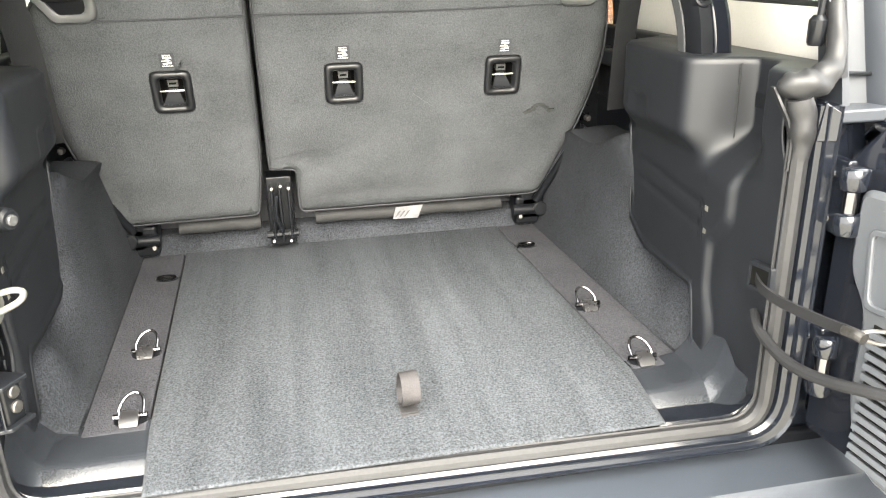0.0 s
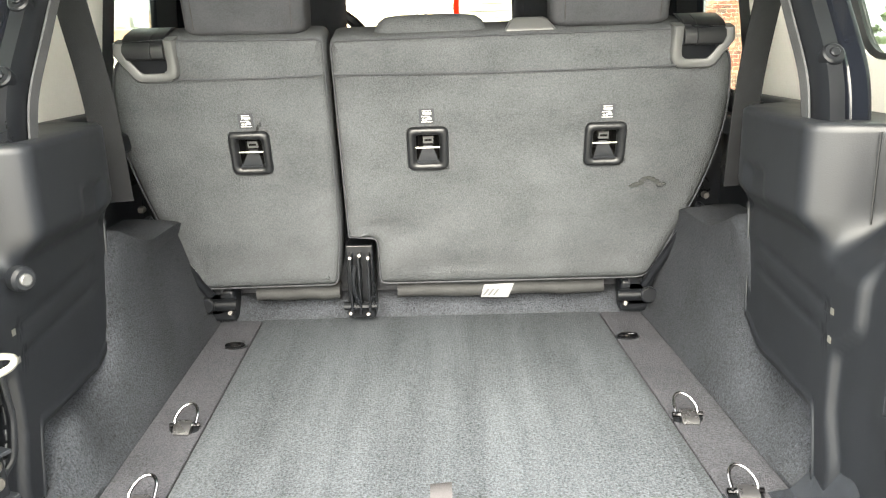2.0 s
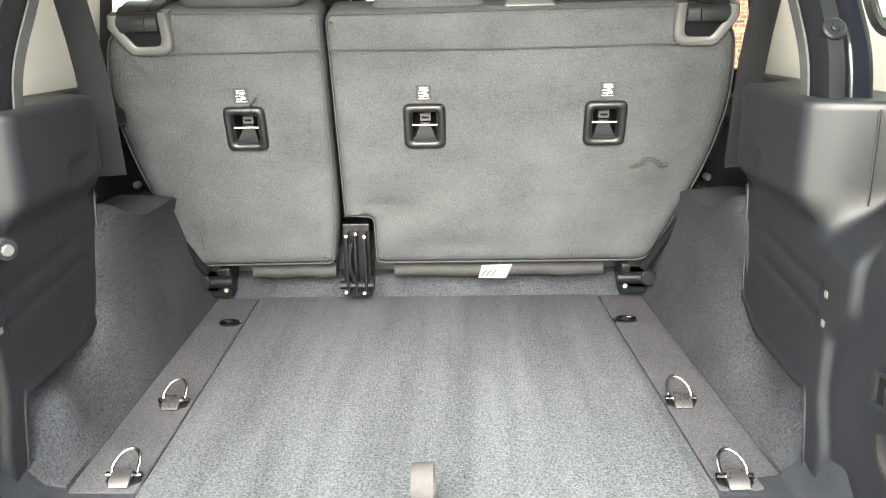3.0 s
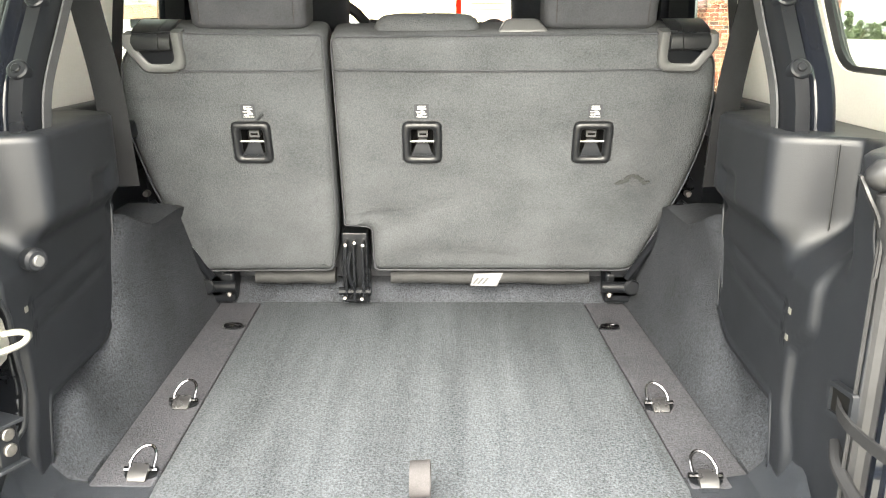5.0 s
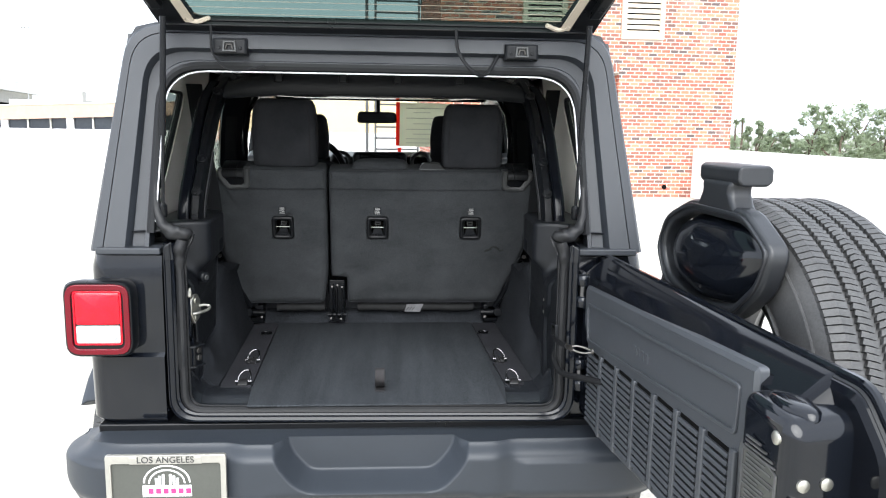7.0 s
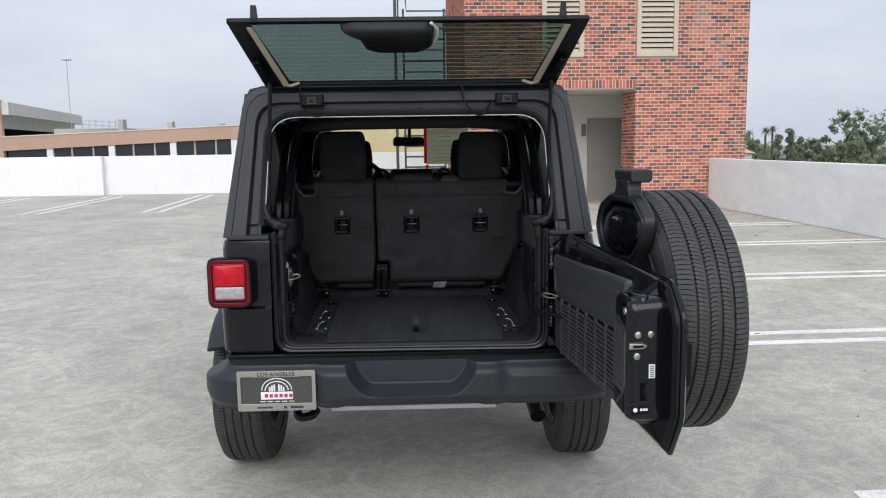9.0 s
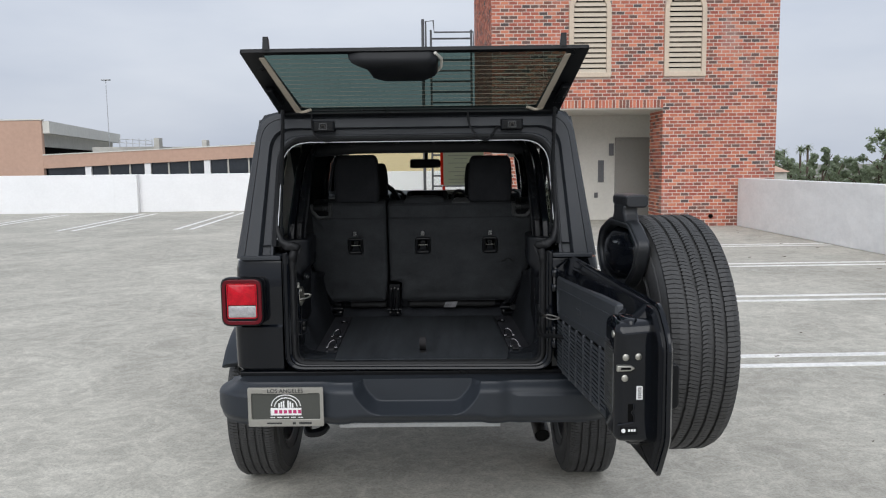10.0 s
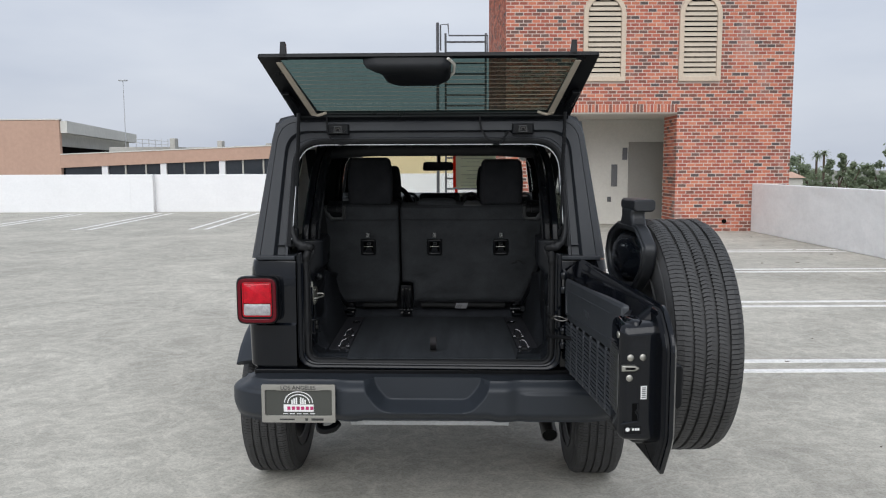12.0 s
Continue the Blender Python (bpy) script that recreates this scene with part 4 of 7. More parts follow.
for s in (-1, 1):
    jp = lambda x, y, z: jamb_pt(s * x, y, z)
    part("seal_end", crumpled([jp(0.49, -0.122, 1.256), jp(0.496, -0.132, 1.258), jp(0.514, -0.138, 1.259), jp(0.534, -0.139, 1.265), jp(0.554, -0.136, 1.281), jp(0.567, -0.128, 1.305), jp(0.575, -0.119, 1.34), jp(0.578, -0.112, 1.39)], (0.01, 0.018, 0.02, 0.018, 0.0145, 0.0125, 0.0115, 0.0105), s * 3.1), M_SEAL, car, "crumpled rubber seal corner", angle=60)
    part("seal_neck", crumpled([jp(0.514, -0.14, 1.165), jp(0.514, -0.141, 1.19), jp(0.511, -0.143, 1.215), jp(0.504, -0.141, 1.243)], (0.0125, 0.0145, 0.0165, 0.0165), s * 1.7, 14), M_SEAL, car, "rubber seal neck", angle=60)
    part("seal_flap", ribbon(bmesh.new(), smooth_path([jp(0.479, -0.122, 1.256), jp(0.484, -0.13, 1.238), jp(0.495, -0.135, 1.214), jp(0.4995, -0.138, 1.19), jp(0.4995, -0.138, 1.15)], 5), (0.001, 0.009, 0.0), 0.003), M_SEAL, car, "thin curled lip of the seal")
    part("corner_plate", loft(bmesh.new(), [[jp(x, y + d, z) for x, y, z in ((0.524, -0.157, 1.19), (0.547, -0.166, 1.19), (0.548, -0.166, 1.228), (0.53, -0.158, 1.24))] for d in (0.0, 0.006)]), M_PAINT, car, bevel=0.002)
    part("belt_cap", loft(bmesh.new(), [[V((CX + s * x, y, z)) for x, z in ((0.556, 1.207), (0.722, 1.207), (0.722, 1.225), (0.556, 1.225))] for y in (-0.172, -0.05)]), M_HARDTOP, car, bevel=0.004)


# rear bumper
def inside(p, poly):
    """Signed distance to a closed outline, positive inside."""
    best, hit_ = 9.0, False
    for a, b in zip(poly, poly[1:] + poly[:1]):
        e = b - a
        q = a + e * min(1.0, max(0.0, (p - a).dot(e) / e.length_squared))
        best = min(best, (p - q).length)
        if (a.y > p.y) != (b.y > p.y) and p.x < a.x + (p.y - a.y) / (b.y - a.y) * e.x:
            hit_ = not hit_
    return best if hit_ else -best


def ease(v, a, b):
    t = min(1.0, max(0.0, (v - a) / (b - a)))
    return t * t * (3 - 2 * t)


POCKET = rounded([V((-0.268, 0.9)), V((-0.258, 0.672)), V((-0.183, 0.588)), V((0.183, 0.588)), V((0.258, 0.672)), V((0.268, 0.9))], [0.01, 0.05, 0.04, 0.04, 0.05, 0.01], 5)


def bumper_face(x, z, z0, z1):
    ax = abs(x)
    y = -0.278 - 0.018 * ease(0.385 - ax, 0.0, 0.06)
    if ax > 0.63:
        y += 0.2 * (1 - math.sqrt(max(0.0, 1 - ((ax - 0.63) / 0.2181) ** 2)))
    lo, hi = ease(z0 + 0.055 - z, 0.0, 0.055), ease(z - z1 + 0.05, 0.0, 0.05)
    d = inside(V((x, z)), POCKET)
    y += 0.03 * lo ** 2 + 0.034 * hi ** 2 * (1 - ease(d, 0.0, 0.03))
    y -= 0.01 * ease(min(ax - 0.392, 0.672 - z), -0.006, 0.012)
    return y + 0.085 * (0.8 * min(1.0, max(0.0, d / 0.034)) + 0.2 * ease(d, -0.002, 0.04))


xs = sorted({round(sg * v, 4) for sg in (-1, 1) for v in [0.0042 * k for k in range(70)] + [0.3 + 0.548 * math.sin(math.pi / 2 * k / 46) for k in range(47)]})
grid = []
for x in xs:
    ax = abs(x)
    z0 = 0.542 + 0.008 * ease(0.3 - ax, 0.0, 0.05) + 0.02 * ease(ax, 0.78, 0.848)
    z1 = 0.716 - 0.022 * ease(ax, 0.74, 0.848)
    col = [V((CX + x, max(-0.12, bumper_face(x, z0, z0, z1) + 0.06), z0 + 0.012))] + [V((CX + x, min(-0.085, bumper_face(x, z, z0, z1)), z)) for z in [z0 + (z1 - z0) * k / 58 for k in range(59)]]
    col += [V((CX + x, -0.08, z1 + 0.001)), V((CX + x, -0.08, z0 + 0.03))]
    for p in col:
        p.x -= math.copysign(0.05 * ease(ax, 0.69, 0.848) * ease(p.z, z1 - 0.05, z1) ** 1.5, x)
    grid.append(col)
bp_ = part("rear_bumper", loft(bmesh.new(), grid), M_BUMPER, car, "dark grey textured plastic rear bumper with a centre step", angle=65)

# licence plate in a dealer frame
pl = part("plate", bx(-0.683, -0.393, -0.297, -0.288, 0.556, 0.703), M_PLATE, car, "dark dealer plate in a silver frame")
oo, ii = rounded([V((-0.69, 0.549)), V((-0.386, 0.549)), V((-0.386, 0.709)), V((-0.69, 0.709))], 0.006, 3), rounded([V((-0.676, 0.578)), V((-0.4, 0.578)), V((-0.4, 0.686)), V((-0.676, 0.686))], 0.006, 3)
part("plate_frame", frame_mesh(bmesh.new(), [(p.x, -0.304, p.y) for p in oo], [(p.x, -0.304, p.y) for p in ii], (0, 0.012, 0)), M_PLATEFRAME, pl, "silver plate frame", bevel=0.0015)


def letters(text, place, size, material, parent, turn=(90, 0, 0), depth=0.0008, name="lettering"):
    cu = bpy.data.curves.new(name, "FONT")
    cu.body, cu.size, cu.extrude, cu.align_x, cu.align_y = text, size, depth, "CENTER", "CENTER"
    tmp = new("tmp", cu)
    me = bpy.data.meshes.new_from_object(tmp.evaluated_get(bpy.context.evaluated_depsgraph_get()))
    bpy.data.objects.remove(tmp)
    me.transform(pose(*place, *turn))
    me.materials.clear()
    me.materials.append(material)
    ob = new(name, me)
    ob.parent, ob.matrix_parent_inverse = parent, world_of(parent).inverted()
    return ob


part("tab", bx(-0.63, -0.446, -0.3045, -0.297, 0.684, 0.704), M_PLATEFRAME, pl, bevel=0.002)
letters("LOS ANGELES", (-0.538, -0.3055, 0.696), 0.0235, M_PRINT, pl)
part("badge_box", bx(-0.6, -0.476, -0.299, -0.297, 0.594, 0.624), M_WHITE, pl, "white printed box")
for k in range(6):
    x = -0.585 + k * 0.019
    part("print_bar", bx(x, x + 0.013, -0.3, -0.299, 0.602, 0.616), M_MAGENTA, pl)
bm = bmesh.new()
arc = [(-0.538 + 0.058 * math.cos(a), 0.632 + 0.046 * math.sin(a)) for a in [math.pi * k / 16 for k in range(17)]]
tube(bm, [(x, -0.298, z) for x, z in arc], 0.0022, 5)
arc = [(-0.538 + 0.045 * math.cos(a), 0.63 + 0.036 * math.sin(a)) for a in [math.pi * k / 16 for k in range(17)]]
tube(bm, [(x, -0.298, z) for x, z in arc], 0.0022, 5)
for x, h in ((-0.565, 0.018), (-0.556, 0.024), (-0.547, 0.028), (-0.529, 0.028), (-0.52, 0.024), (-0.511, 0.018)):
    box(bm, x - 0.003, x + 0.003, -0.299, -0.297, 0.626, 0.626 + h)
part("emblem", bm, M_WHITE, pl, "white arched skyline emblem")
for k in range(5):
    x = -0.603 + k * 0.028
    part("print_bar", bx(x, x + 0.02, -0.299, -0.297, 0.584, 0.5865), M_WHITE, pl)
for x, w, h in ((-0.585, 0.06, 0.006), (-0.505, 0.012, 0.01), (-0.46, 0.05, 0.009)):
    part("print_bar", bx(x - w / 2, x + w / 2, -0.3052, -0.304, 0.563 - h / 2, 0.563 + h / 2), M_PRINT, pl)

# tail lamp
def lamp_sq(w, h, y, c=(-0.712, 1.04), r=0.014):
    return [V((p.x - 0.012, y + 0.043, p.y)) for p in rounded([V((c[0] - w, c[1] - h)), V((c[0] + w, c[1] - h)), V((c[0] + w, c[1] + h)), V((c[0] - w, c[1] + h))], r, 4)]


tl = part("tail_lamp", loft(bmesh.new(), [lamp_sq(w, h, y, (c, 1.04), 0.036) for c, w, h, y in ((-0.706, 0.078, 0.096, -0.183), (-0.71, 0.086, 0.1, -0.2), (-0.712, 0.089, 0.102, -0.236), (-0.712, 0.085, 0.098, -0.244))]), M_BLACK, car, "square tail lamp with red and white lenses", angle=40)
part("red_rim", frame_mesh(bmesh.new(), lamp_sq(0.081, 0.094, -0.25, r=0.034), lamp_sq(0.066, 0.078, -0.25, r=0.02), (0, 0.012, 0)), M_REDDARK, tl, "dark red lens rim", bevel=0.003)
part("lens_ring", frame_mesh(bmesh.new(), lamp_sq(0.0615, 0.0725, -0.249, (-0.712, 1.0447), 0.01), lamp_sq(0.0572, 0.0682, -0.249, (-0.712, 1.0447), 0.007), (0, 0.012, 0)), M_RED, tl, "thin red ring round the lenses", bevel=0.001)
part("red_lens", loft(bmesh.new(), [lamp_sq(0.056, 0.042, -0.24, (-0.712, 1.07), 0.006), lamp_sq(0.056, 0.042, -0.248, (-0.712, 1.07), 0.006), lamp_sq(0.052, 0.038, -0.25, (-0.712, 1.07), 0.006)]), M_RED, tl, "bright red lens")
part("white_lens", loft(bmesh.new(), [lamp_sq(0.056, 0.0235, -0.24, (-0.712, 1.001), 0.006), lamp_sq(0.056, 0.0235, -0.248, (-0.712, 1.001), 0.006), lamp_sq(0.052, 0.02, -0.25, (-0.712, 1.001), 0.006)]), M_WHITELENS, tl, "white reversing lens")


# wheels
RIBS = ((0.25, 164, 0.17, 0.1, 0.3, 0.0006), (0.155, 196, 0.2, 0.3, 0.6, 0.0022), (0.16, 184, 0.18, -0.3, 0.0, 0.002), (0.155, 196, 0.2, 0.3, 0.6, 0.0022), (0.25, 164, 0.17, -0.1, -0.3, 0.0006))


def tread(bm, centre, r, width):
    """Blocks in five ribs: share of the width, count round the tyre, gap between blocks, bend, skew, ragged edge."""
    rnd = random.Random(8)
    c = V(centre)
    gap = 0.0105
    free = width - gap * 4
    h0 = -width / 2
    for k, (share, blocks, slot, bend, skew, rag) in enumerate(RIBS):
        w = free * share / 0.97
        for j in range(blocks):
            a0, a1 = 2 * math.pi * j / blocks, 2 * math.pi * (j + 1 - slot) / blocks
            pitch = 2 * math.pi / blocks
            bd, sk = bend * pitch, skew * pitch
            zl, zr = (rag if k else 0.0), (rag if k < 4 else 0.0)
            dl, dr = (0.01 if k == 0 else 0.0012), (0.01 if k == 4 else 0.0012)
            lift_ = rnd.uniform(-0.0006, 0.0004)
            vs = []
            for rr in (r - 0.016, r + lift_):
                for h, q, e in ((h0 + zl, a0, dl), (h0 + w / 2, a0 + bd, 0), (h0 + w + zr, a0 + sk, dr), (h0 + w - zr, a1 + sk, dr), (h0 + w / 2, a1 + bd, 0), (h0 - zl, a1, dl)):
                    vs.append(bm.verts.new(c + V((h, (rr - e) * math.cos(q), (rr - e) * math.sin(q)))))
            for f in ((6, 7, 10, 11), (7, 8, 9, 10), (0, 1, 7, 6), (1, 2, 8, 7), (2, 3, 9, 8), (3, 4, 10, 9), (4, 5, 11, 10), (5, 0, 6, 11)):
                bm.faces.new([vs[i] for i in f])
        h0 += w + gap


def wheel(name, c, label, parent, out, turn=0.0, R=0.4):
    """A tyre with tread blocks on a five-spoke rim; out: the side on which the rim's face lies."""
    W, big = 0.235, R - 0.4
    spin = Matrix.Translation(V(c)) @ Matrix.Rotation(turn, 4, "Z") @ Matrix.Translation(-V(c))

    def turned(bm):
        bm.transform(spin)
        return bm

    w = part(name, turned(revolve(bmesh.new(), [(0.225, -0.095), (0.24, -0.11), (0.29, -0.122), (0.34 + big, -0.122), (0.372 + big, -0.112), (0.388 + big, -0.1), (0.39 + big, 0), (0.388 + big, 0.1), (0.372 + big, 0.112), (0.34 + big, 0.122), (0.29, 0.122), (0.24, 0.11), (0.225, 0.095)], c, n=72)),
             M_TYRE, parent, label)
    bm = bmesh.new()
    tread(bm, c, R, W * 0.9)
    part("tread", turned(bm), M_TYRE, w, smooth=False)
    bm = bmesh.new()
    for rr, h in ((0.36, 0.1175), (0.27, 0.1205)):
        for s in (-1, 1):
            tube(bm, [V(c) + V((s * h, rr * math.cos(q), rr * math.sin(q))) for q in [2 * math.pi * i / 48 for i in range(48)]], 0.0035, 5, closed=True)
    part("sidewall_rib", turned(bm), M_TYRE, w)
    bm = revolve(bmesh.new(), [(0.226, -0.1), (0.236, -0.105), (0.226, -0.09), (0.2, -0.06), (0.2, 0.06), (0.226, 0.09), (0.236, 0.105), (0.226, 0.1)], c, n=48)
    disc(bm, V(c) + V((out * 0.02, 0, 0)), (out, 0, 0), 0.06, 0.05, 20)
    for k in range(5):
        q = 2 * math.pi * k / 5
        d = V((0, math.cos(q), math.sin(q)))
        e = V((0, -math.sin(q), math.cos(q)))
        p0, p1 = V(c) + d * 0.04 + V((out * 0.05, 0, 0)), V(c) + d * 0.21 + V((out * 0.06, 0, 0))
        loft(bm, [[p + e * w_ + V((o, 0, 0)) for w_, o in ((-ww, -0.015), (ww, -0.015), (ww, 0.015), (-ww, 0.015))] for p, ww in ((p0, 0.03), (p1, 0.042))])
    part("rim", turned(bm), M_RIM, w, "dark painted alloy rim")
    return w


for x, y in ((-0.826, 0.62), (0.797, 0.62), (-0.826, 3.08), (0.797, 3.08)):
    wheel("road_wheel", (x, y, 0.4), "black road tyre on a dark rim", car, 1 if x > 0 else -1)
part("heat_shield", loft(bmesh.new(), [[V((x, y, z)) for y, z in ((-0.215, 0.53), (-0.205, 0.507), (0.1, 0.5), (0.1, 0.54))] for x in (-0.34, -0.32, 0.3, 0.33)]), M_GALV, car, "pale metal shield under the rear bumper", bevel=0.004)
part("rear_axle", tube(bmesh.new(), [(-0.7, 0.62, 0.4), (0.67, 0.62, 0.4)], 0.045, 12), M_BLACK, car)
ex = part("exhaust_pipe", tube(bmesh.new(), smooth_path([(0.49, 0.5, 0.54), (0.492, 0.2, 0.53), (0.5, -0.03, 0.492), (0.51, -0.15, 0.446)], 5), 0.034, 14, cap=False), M_PIPE, car, "dull steel exhaust tailpipe")
part("pipe_inside", tube(bmesh.new(), [(0.506, -0.1, 0.466), (0.5095, -0.148, 0.4468)], 0.03, 12), M_DARK, ex)
th = part("tow_hook", tube(bmesh.new(), smooth_path([(-0.49, 0.1, 0.52), (-0.49, 0.0, 0.5), (-0.5, -0.06, 0.462), (-0.485, -0.09, 0.445), (-0.44, -0.08, 0.447), (-0.42, -0.05, 0.462)], 5), 0.019, 10), M_BLACK, car, "black tow hook under the bumper")
part("hook_bracket", bx(-0.53, -0.44, -0.03, 0.15, 0.475, 0.58), M_BLACK, th, bevel=0.01)


# tailgate, swung wide open on its right-hand hinges
GH, GA = V((0.553, -0.155, 0)), radians(3.8)
GU, GW = V((math.sin(GA), -math.cos(GA), 0)), V((math.cos(GA), math.sin(GA), 0))


def tg(u, w, z):
    """A place on the tailgate: u along it from the hinges, w through it outwards."""
    return GH + GU * u + GW * w + V((0, 0, z))


def tbox(bm, u0, u1, w0, w1, z0, z1):
    return loft(bm, [[tg(u, w, z0) for u, w in ((u0, w0), (u1, w0), (u1, w1), (u0, w1))], [tg(u, w, z1) for u, w in ((u0, w0), (u1, w0), (u1, w1), (u0, w1))]])


gate_o = rounded([V((0.0, 0.73)), V((1.105, 0.726)), V((1.177, 0.85)), V((1.177, 1.125)), V((1.095, 1.208)), V((0.0, 1.212))], [0.03, 0.012, 0.03, 0.04, 0.03, 0.01], 4)
gate = part("tailgate", loft(bmesh.new(), [[tg(p.x, 0.082 + d, p.y) for p in shrink(gate_o, i)] for d, i in ((-0.014, 0.004), (-0.011, 0.0), (-0.004, 0.0), (0.004, 0.012))]), M_PAINT, car, "open black tailgate with a ribbed inner panel", angle=30)
bm = bmesh.new()
in_o = rounded([V((0.03, 0.765)), V((1.02, 0.785)), V((1.05, 0.83)), V((1.05, 1.15)), V((1.03, 1.195)), V((0.03, 1.204))], 0.02, 4)
loft(bm, [[tg(p.x, w, p.y - dz * ease(p.y, 1.1, 1.19)) for p in shrink(in_o, i)] for w, i, dz in ((0.068, -0.004, 0.0), (0.056, -0.003, 0.004), (0.016, 0.002, 0.03), (0.006, 0.01, 0.032))])
loft(bm, [[tg(p.x, w, p.y) for p in shrink(gate_o, i)] for w, i in ((0.069, 0.012), (0.058, 0.016), (0.052, 0.026))])
part("inner_shell", bm, M_SHELL, gate, "glossy black steel inner shell", angle=30)
pan_o = rounded([V((0.15, 0.765)), V((0.885, 0.8)), V((0.9, 1.03)), V((0.93, 1.1)), V((0.93, 1.18)), V((0.075, 1.14)), V((0.075, 1.03)), V((0.11, 0.99)), V((0.11, 0.85))], [0.05, 0.02, 0.02, 0.02, 0.01, 0.02, 0.03, 0.03, 0.04], 4)
panel = part("inner_panel", loft(bmesh.new(), [[tg(p.x, w, p.y) for p in shrink(pan_o, i)] for w, i in ((0.02, 0.0), (0.004, 0.0), (-0.002, 0.008))]), M_PANEL, gate, "dark grey plastic panel with louvred slots", angle=30)
rim_o, rim_i = rounded([V((0.115, 0.995)), V((0.885, 1.05)), V((0.89, 1.14)), V((0.105, 1.098))], 0.012, 3), rounded([V((0.122, 1.003)), V((0.878, 1.057)), V((0.882, 1.132)), V((0.112, 1.091))], 0.01, 3)
part("panel_rim", frame_mesh(bmesh.new(), [tg(p.x, -0.007, p.y) for p in rim_o], [tg(p.x, -0.007, p.y) for p in rim_i], GW * 0.006), M_PANEL, panel, bevel=0.002)
for k in range(4):
    u = 0.43 + k * 0.022
    part("emblem_bar", tbox(bmesh.new(), u, u + 0.014, -0.0045, 0, 1.055, 1.075), M_PANEL, panel)
COLS = 7
for c in range(COLS):
    u0 = 0.135 + c * 0.109
    zb = 0.788 + 0.0065 * c
    # thin near-black plate; the shade behind the slats is put into it
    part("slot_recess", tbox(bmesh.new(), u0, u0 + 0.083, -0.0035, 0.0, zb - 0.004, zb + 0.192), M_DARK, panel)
    for k in range(13):
        z = zb + k * 0.0147
        part("slat", loft(bmesh.new(), [[tg(u, w, zz) for w, zz in ((-0.0035, z), (-0.011, z + 0.001), (-0.009, z + 0.0085), (-0.0035, z + 0.0075))] for u in (u0, u0 + 0.083)]), M_PANEL, panel, smooth=False)
    part("rib", tbox(bmesh.new(), u0 + 0.086, u0 + 0.105, -0.0105, 0.0, zb - 0.01, zb + 0.2), M_PANEL, panel, bevel=0.004)
# end of the tailgate with lock, labels and bolts
endp = part("end_box", loft(bmesh.new(), [[tg(u, w, z) for w, z in ((a, 0.825), (b, 0.815), (b, 1.165 - d), (a, 1.158 - d))] for u, a, b, d in ((0.955, -0.04, 0.074, 0.0), (1.075, -0.047, 0.074, 0.004), (1.096, -0.041, 0.07, 0.016))]), M_PAINT, gate, "glossy black tailgate end with lock", bevel=0.026, seg=5)
part("stop_bump", loft(bmesh.new(), [[tg(1.03 + r * 0.055 * math.cos(q), 0.0 + r * 0.026 * math.sin(q), z) for q in [2 * math.pi * k / 20 for k in range(20)]] for z, r in ((1.15, 1.0), (1.16, 0.97), (1.165, 0.8), (1.167, 0.4))]), M_PAINT, gate, angle=60)
LAB = [V(p) for p in ((0.985, 0.905), (1.066, 0.895), (1.076, 0.92), (1.076, 1.07), (1.056, 1.079), (0.985, 1.081))]
ll = part("lock_label", prism(bmesh.new(), [tg(p.x, -0.046, p.y) for p in LAB], GW * -0.002), M_PLATE, gate, "dark printed warning label with a silver edge", smooth=False)
part("label_edge", frame_mesh(bmesh.new(), [tg(p.x, -0.0495, p.y) for p in LAB], [tg(p.x, -0.0495, p.y) for p in shrink(LAB, 0.004)], GW * 0.002), M_FOIL, ll, "silver label edge", smooth=False)
for k in range(7):
    z = 0.912 + k * 0.0275
    part("print_line", tbox(bmesh.new(), 0.989, 1.072, -0.0498, -0.047, z, z + 0.0025), M_FOIL, ll, smooth=False)
    for j in range(3):
        part("print_bar", tbox(bmesh.new(), 0.993 + 0.004 * (k % 2), 1.065 - 0.016 * ((j + k) % 3), -0.0498, -0.047, z + 0.006 + 0.0068 * j, z + 0.009 + 0.0068 * j), M_FOIL, ll, smooth=False)
for w, z in ((-0.02, 1.064), (0.015, 1.065), (-0.022, 1.006)):
    part("bolt", disc(bmesh.new(), tg(1.095, w, z), GU, 0.0095, 0.005, 16), M_STEEL, gate, "zinc bolt head")
part("screw", disc(bmesh.new(), tg(1.068, -0.0455, 1.124), -GW, 0.01, 0.005, 16), M_STEEL, gate)
lk = part("lock", loft(bmesh.new(), [[tg(1.094 + d, w, z) for w, z in ((-0.046, 1.027 - i), (-0.008, 1.027 - i), (0.006, 1.035), (-0.008, 1.043 + i), (-0.046, 1.043 + i))] for d, i in ((0.0, 0.002), (0.012, 0.0))]), M_STEEL, gate, "bright steel lock claw", bevel=0.003)
# dark patch on the claw stands in for the slot's shade
part("lock_slot", tbox(bmesh.new(), 1.105, 1.107, -0.036, -0.008, 1.032, 1.038), M_DARK, lk)
st = part("sticker", tbox(bmesh.new(), 1.095, 1.097, 0.011, 0.028, 0.945, 0.983), M_WHITE, gate, "small white sticker")
for k in range(6):
    part("print_bar", tbox(bmesh.new(), 1.097, 1.098, 0.0145, 0.0245, 0.949 + k * 0.0055, 0.9515 + k * 0.0055), M_PRINT, st)
# flat dark patch: the hole's shade is painted, nothing is cut
part("cut_out", tbox(bmesh.new(), 1.095, 1.097, -0.012, 0.002, 0.878, 0.933), M_DARK, gate)
part("cut_lip", tube(bmesh.new(), [tg(1.097, 0.004, 0.933), tg(1.097, 0.004, 0.918), tg(1.097, -0.003, 0.91), tg(1.097, 0.004, 0.9), tg(1.097, 0.004, 0.88), tg(1.097, -0.042, 0.874)], 0.0035, 6), M_PAINT, gate)
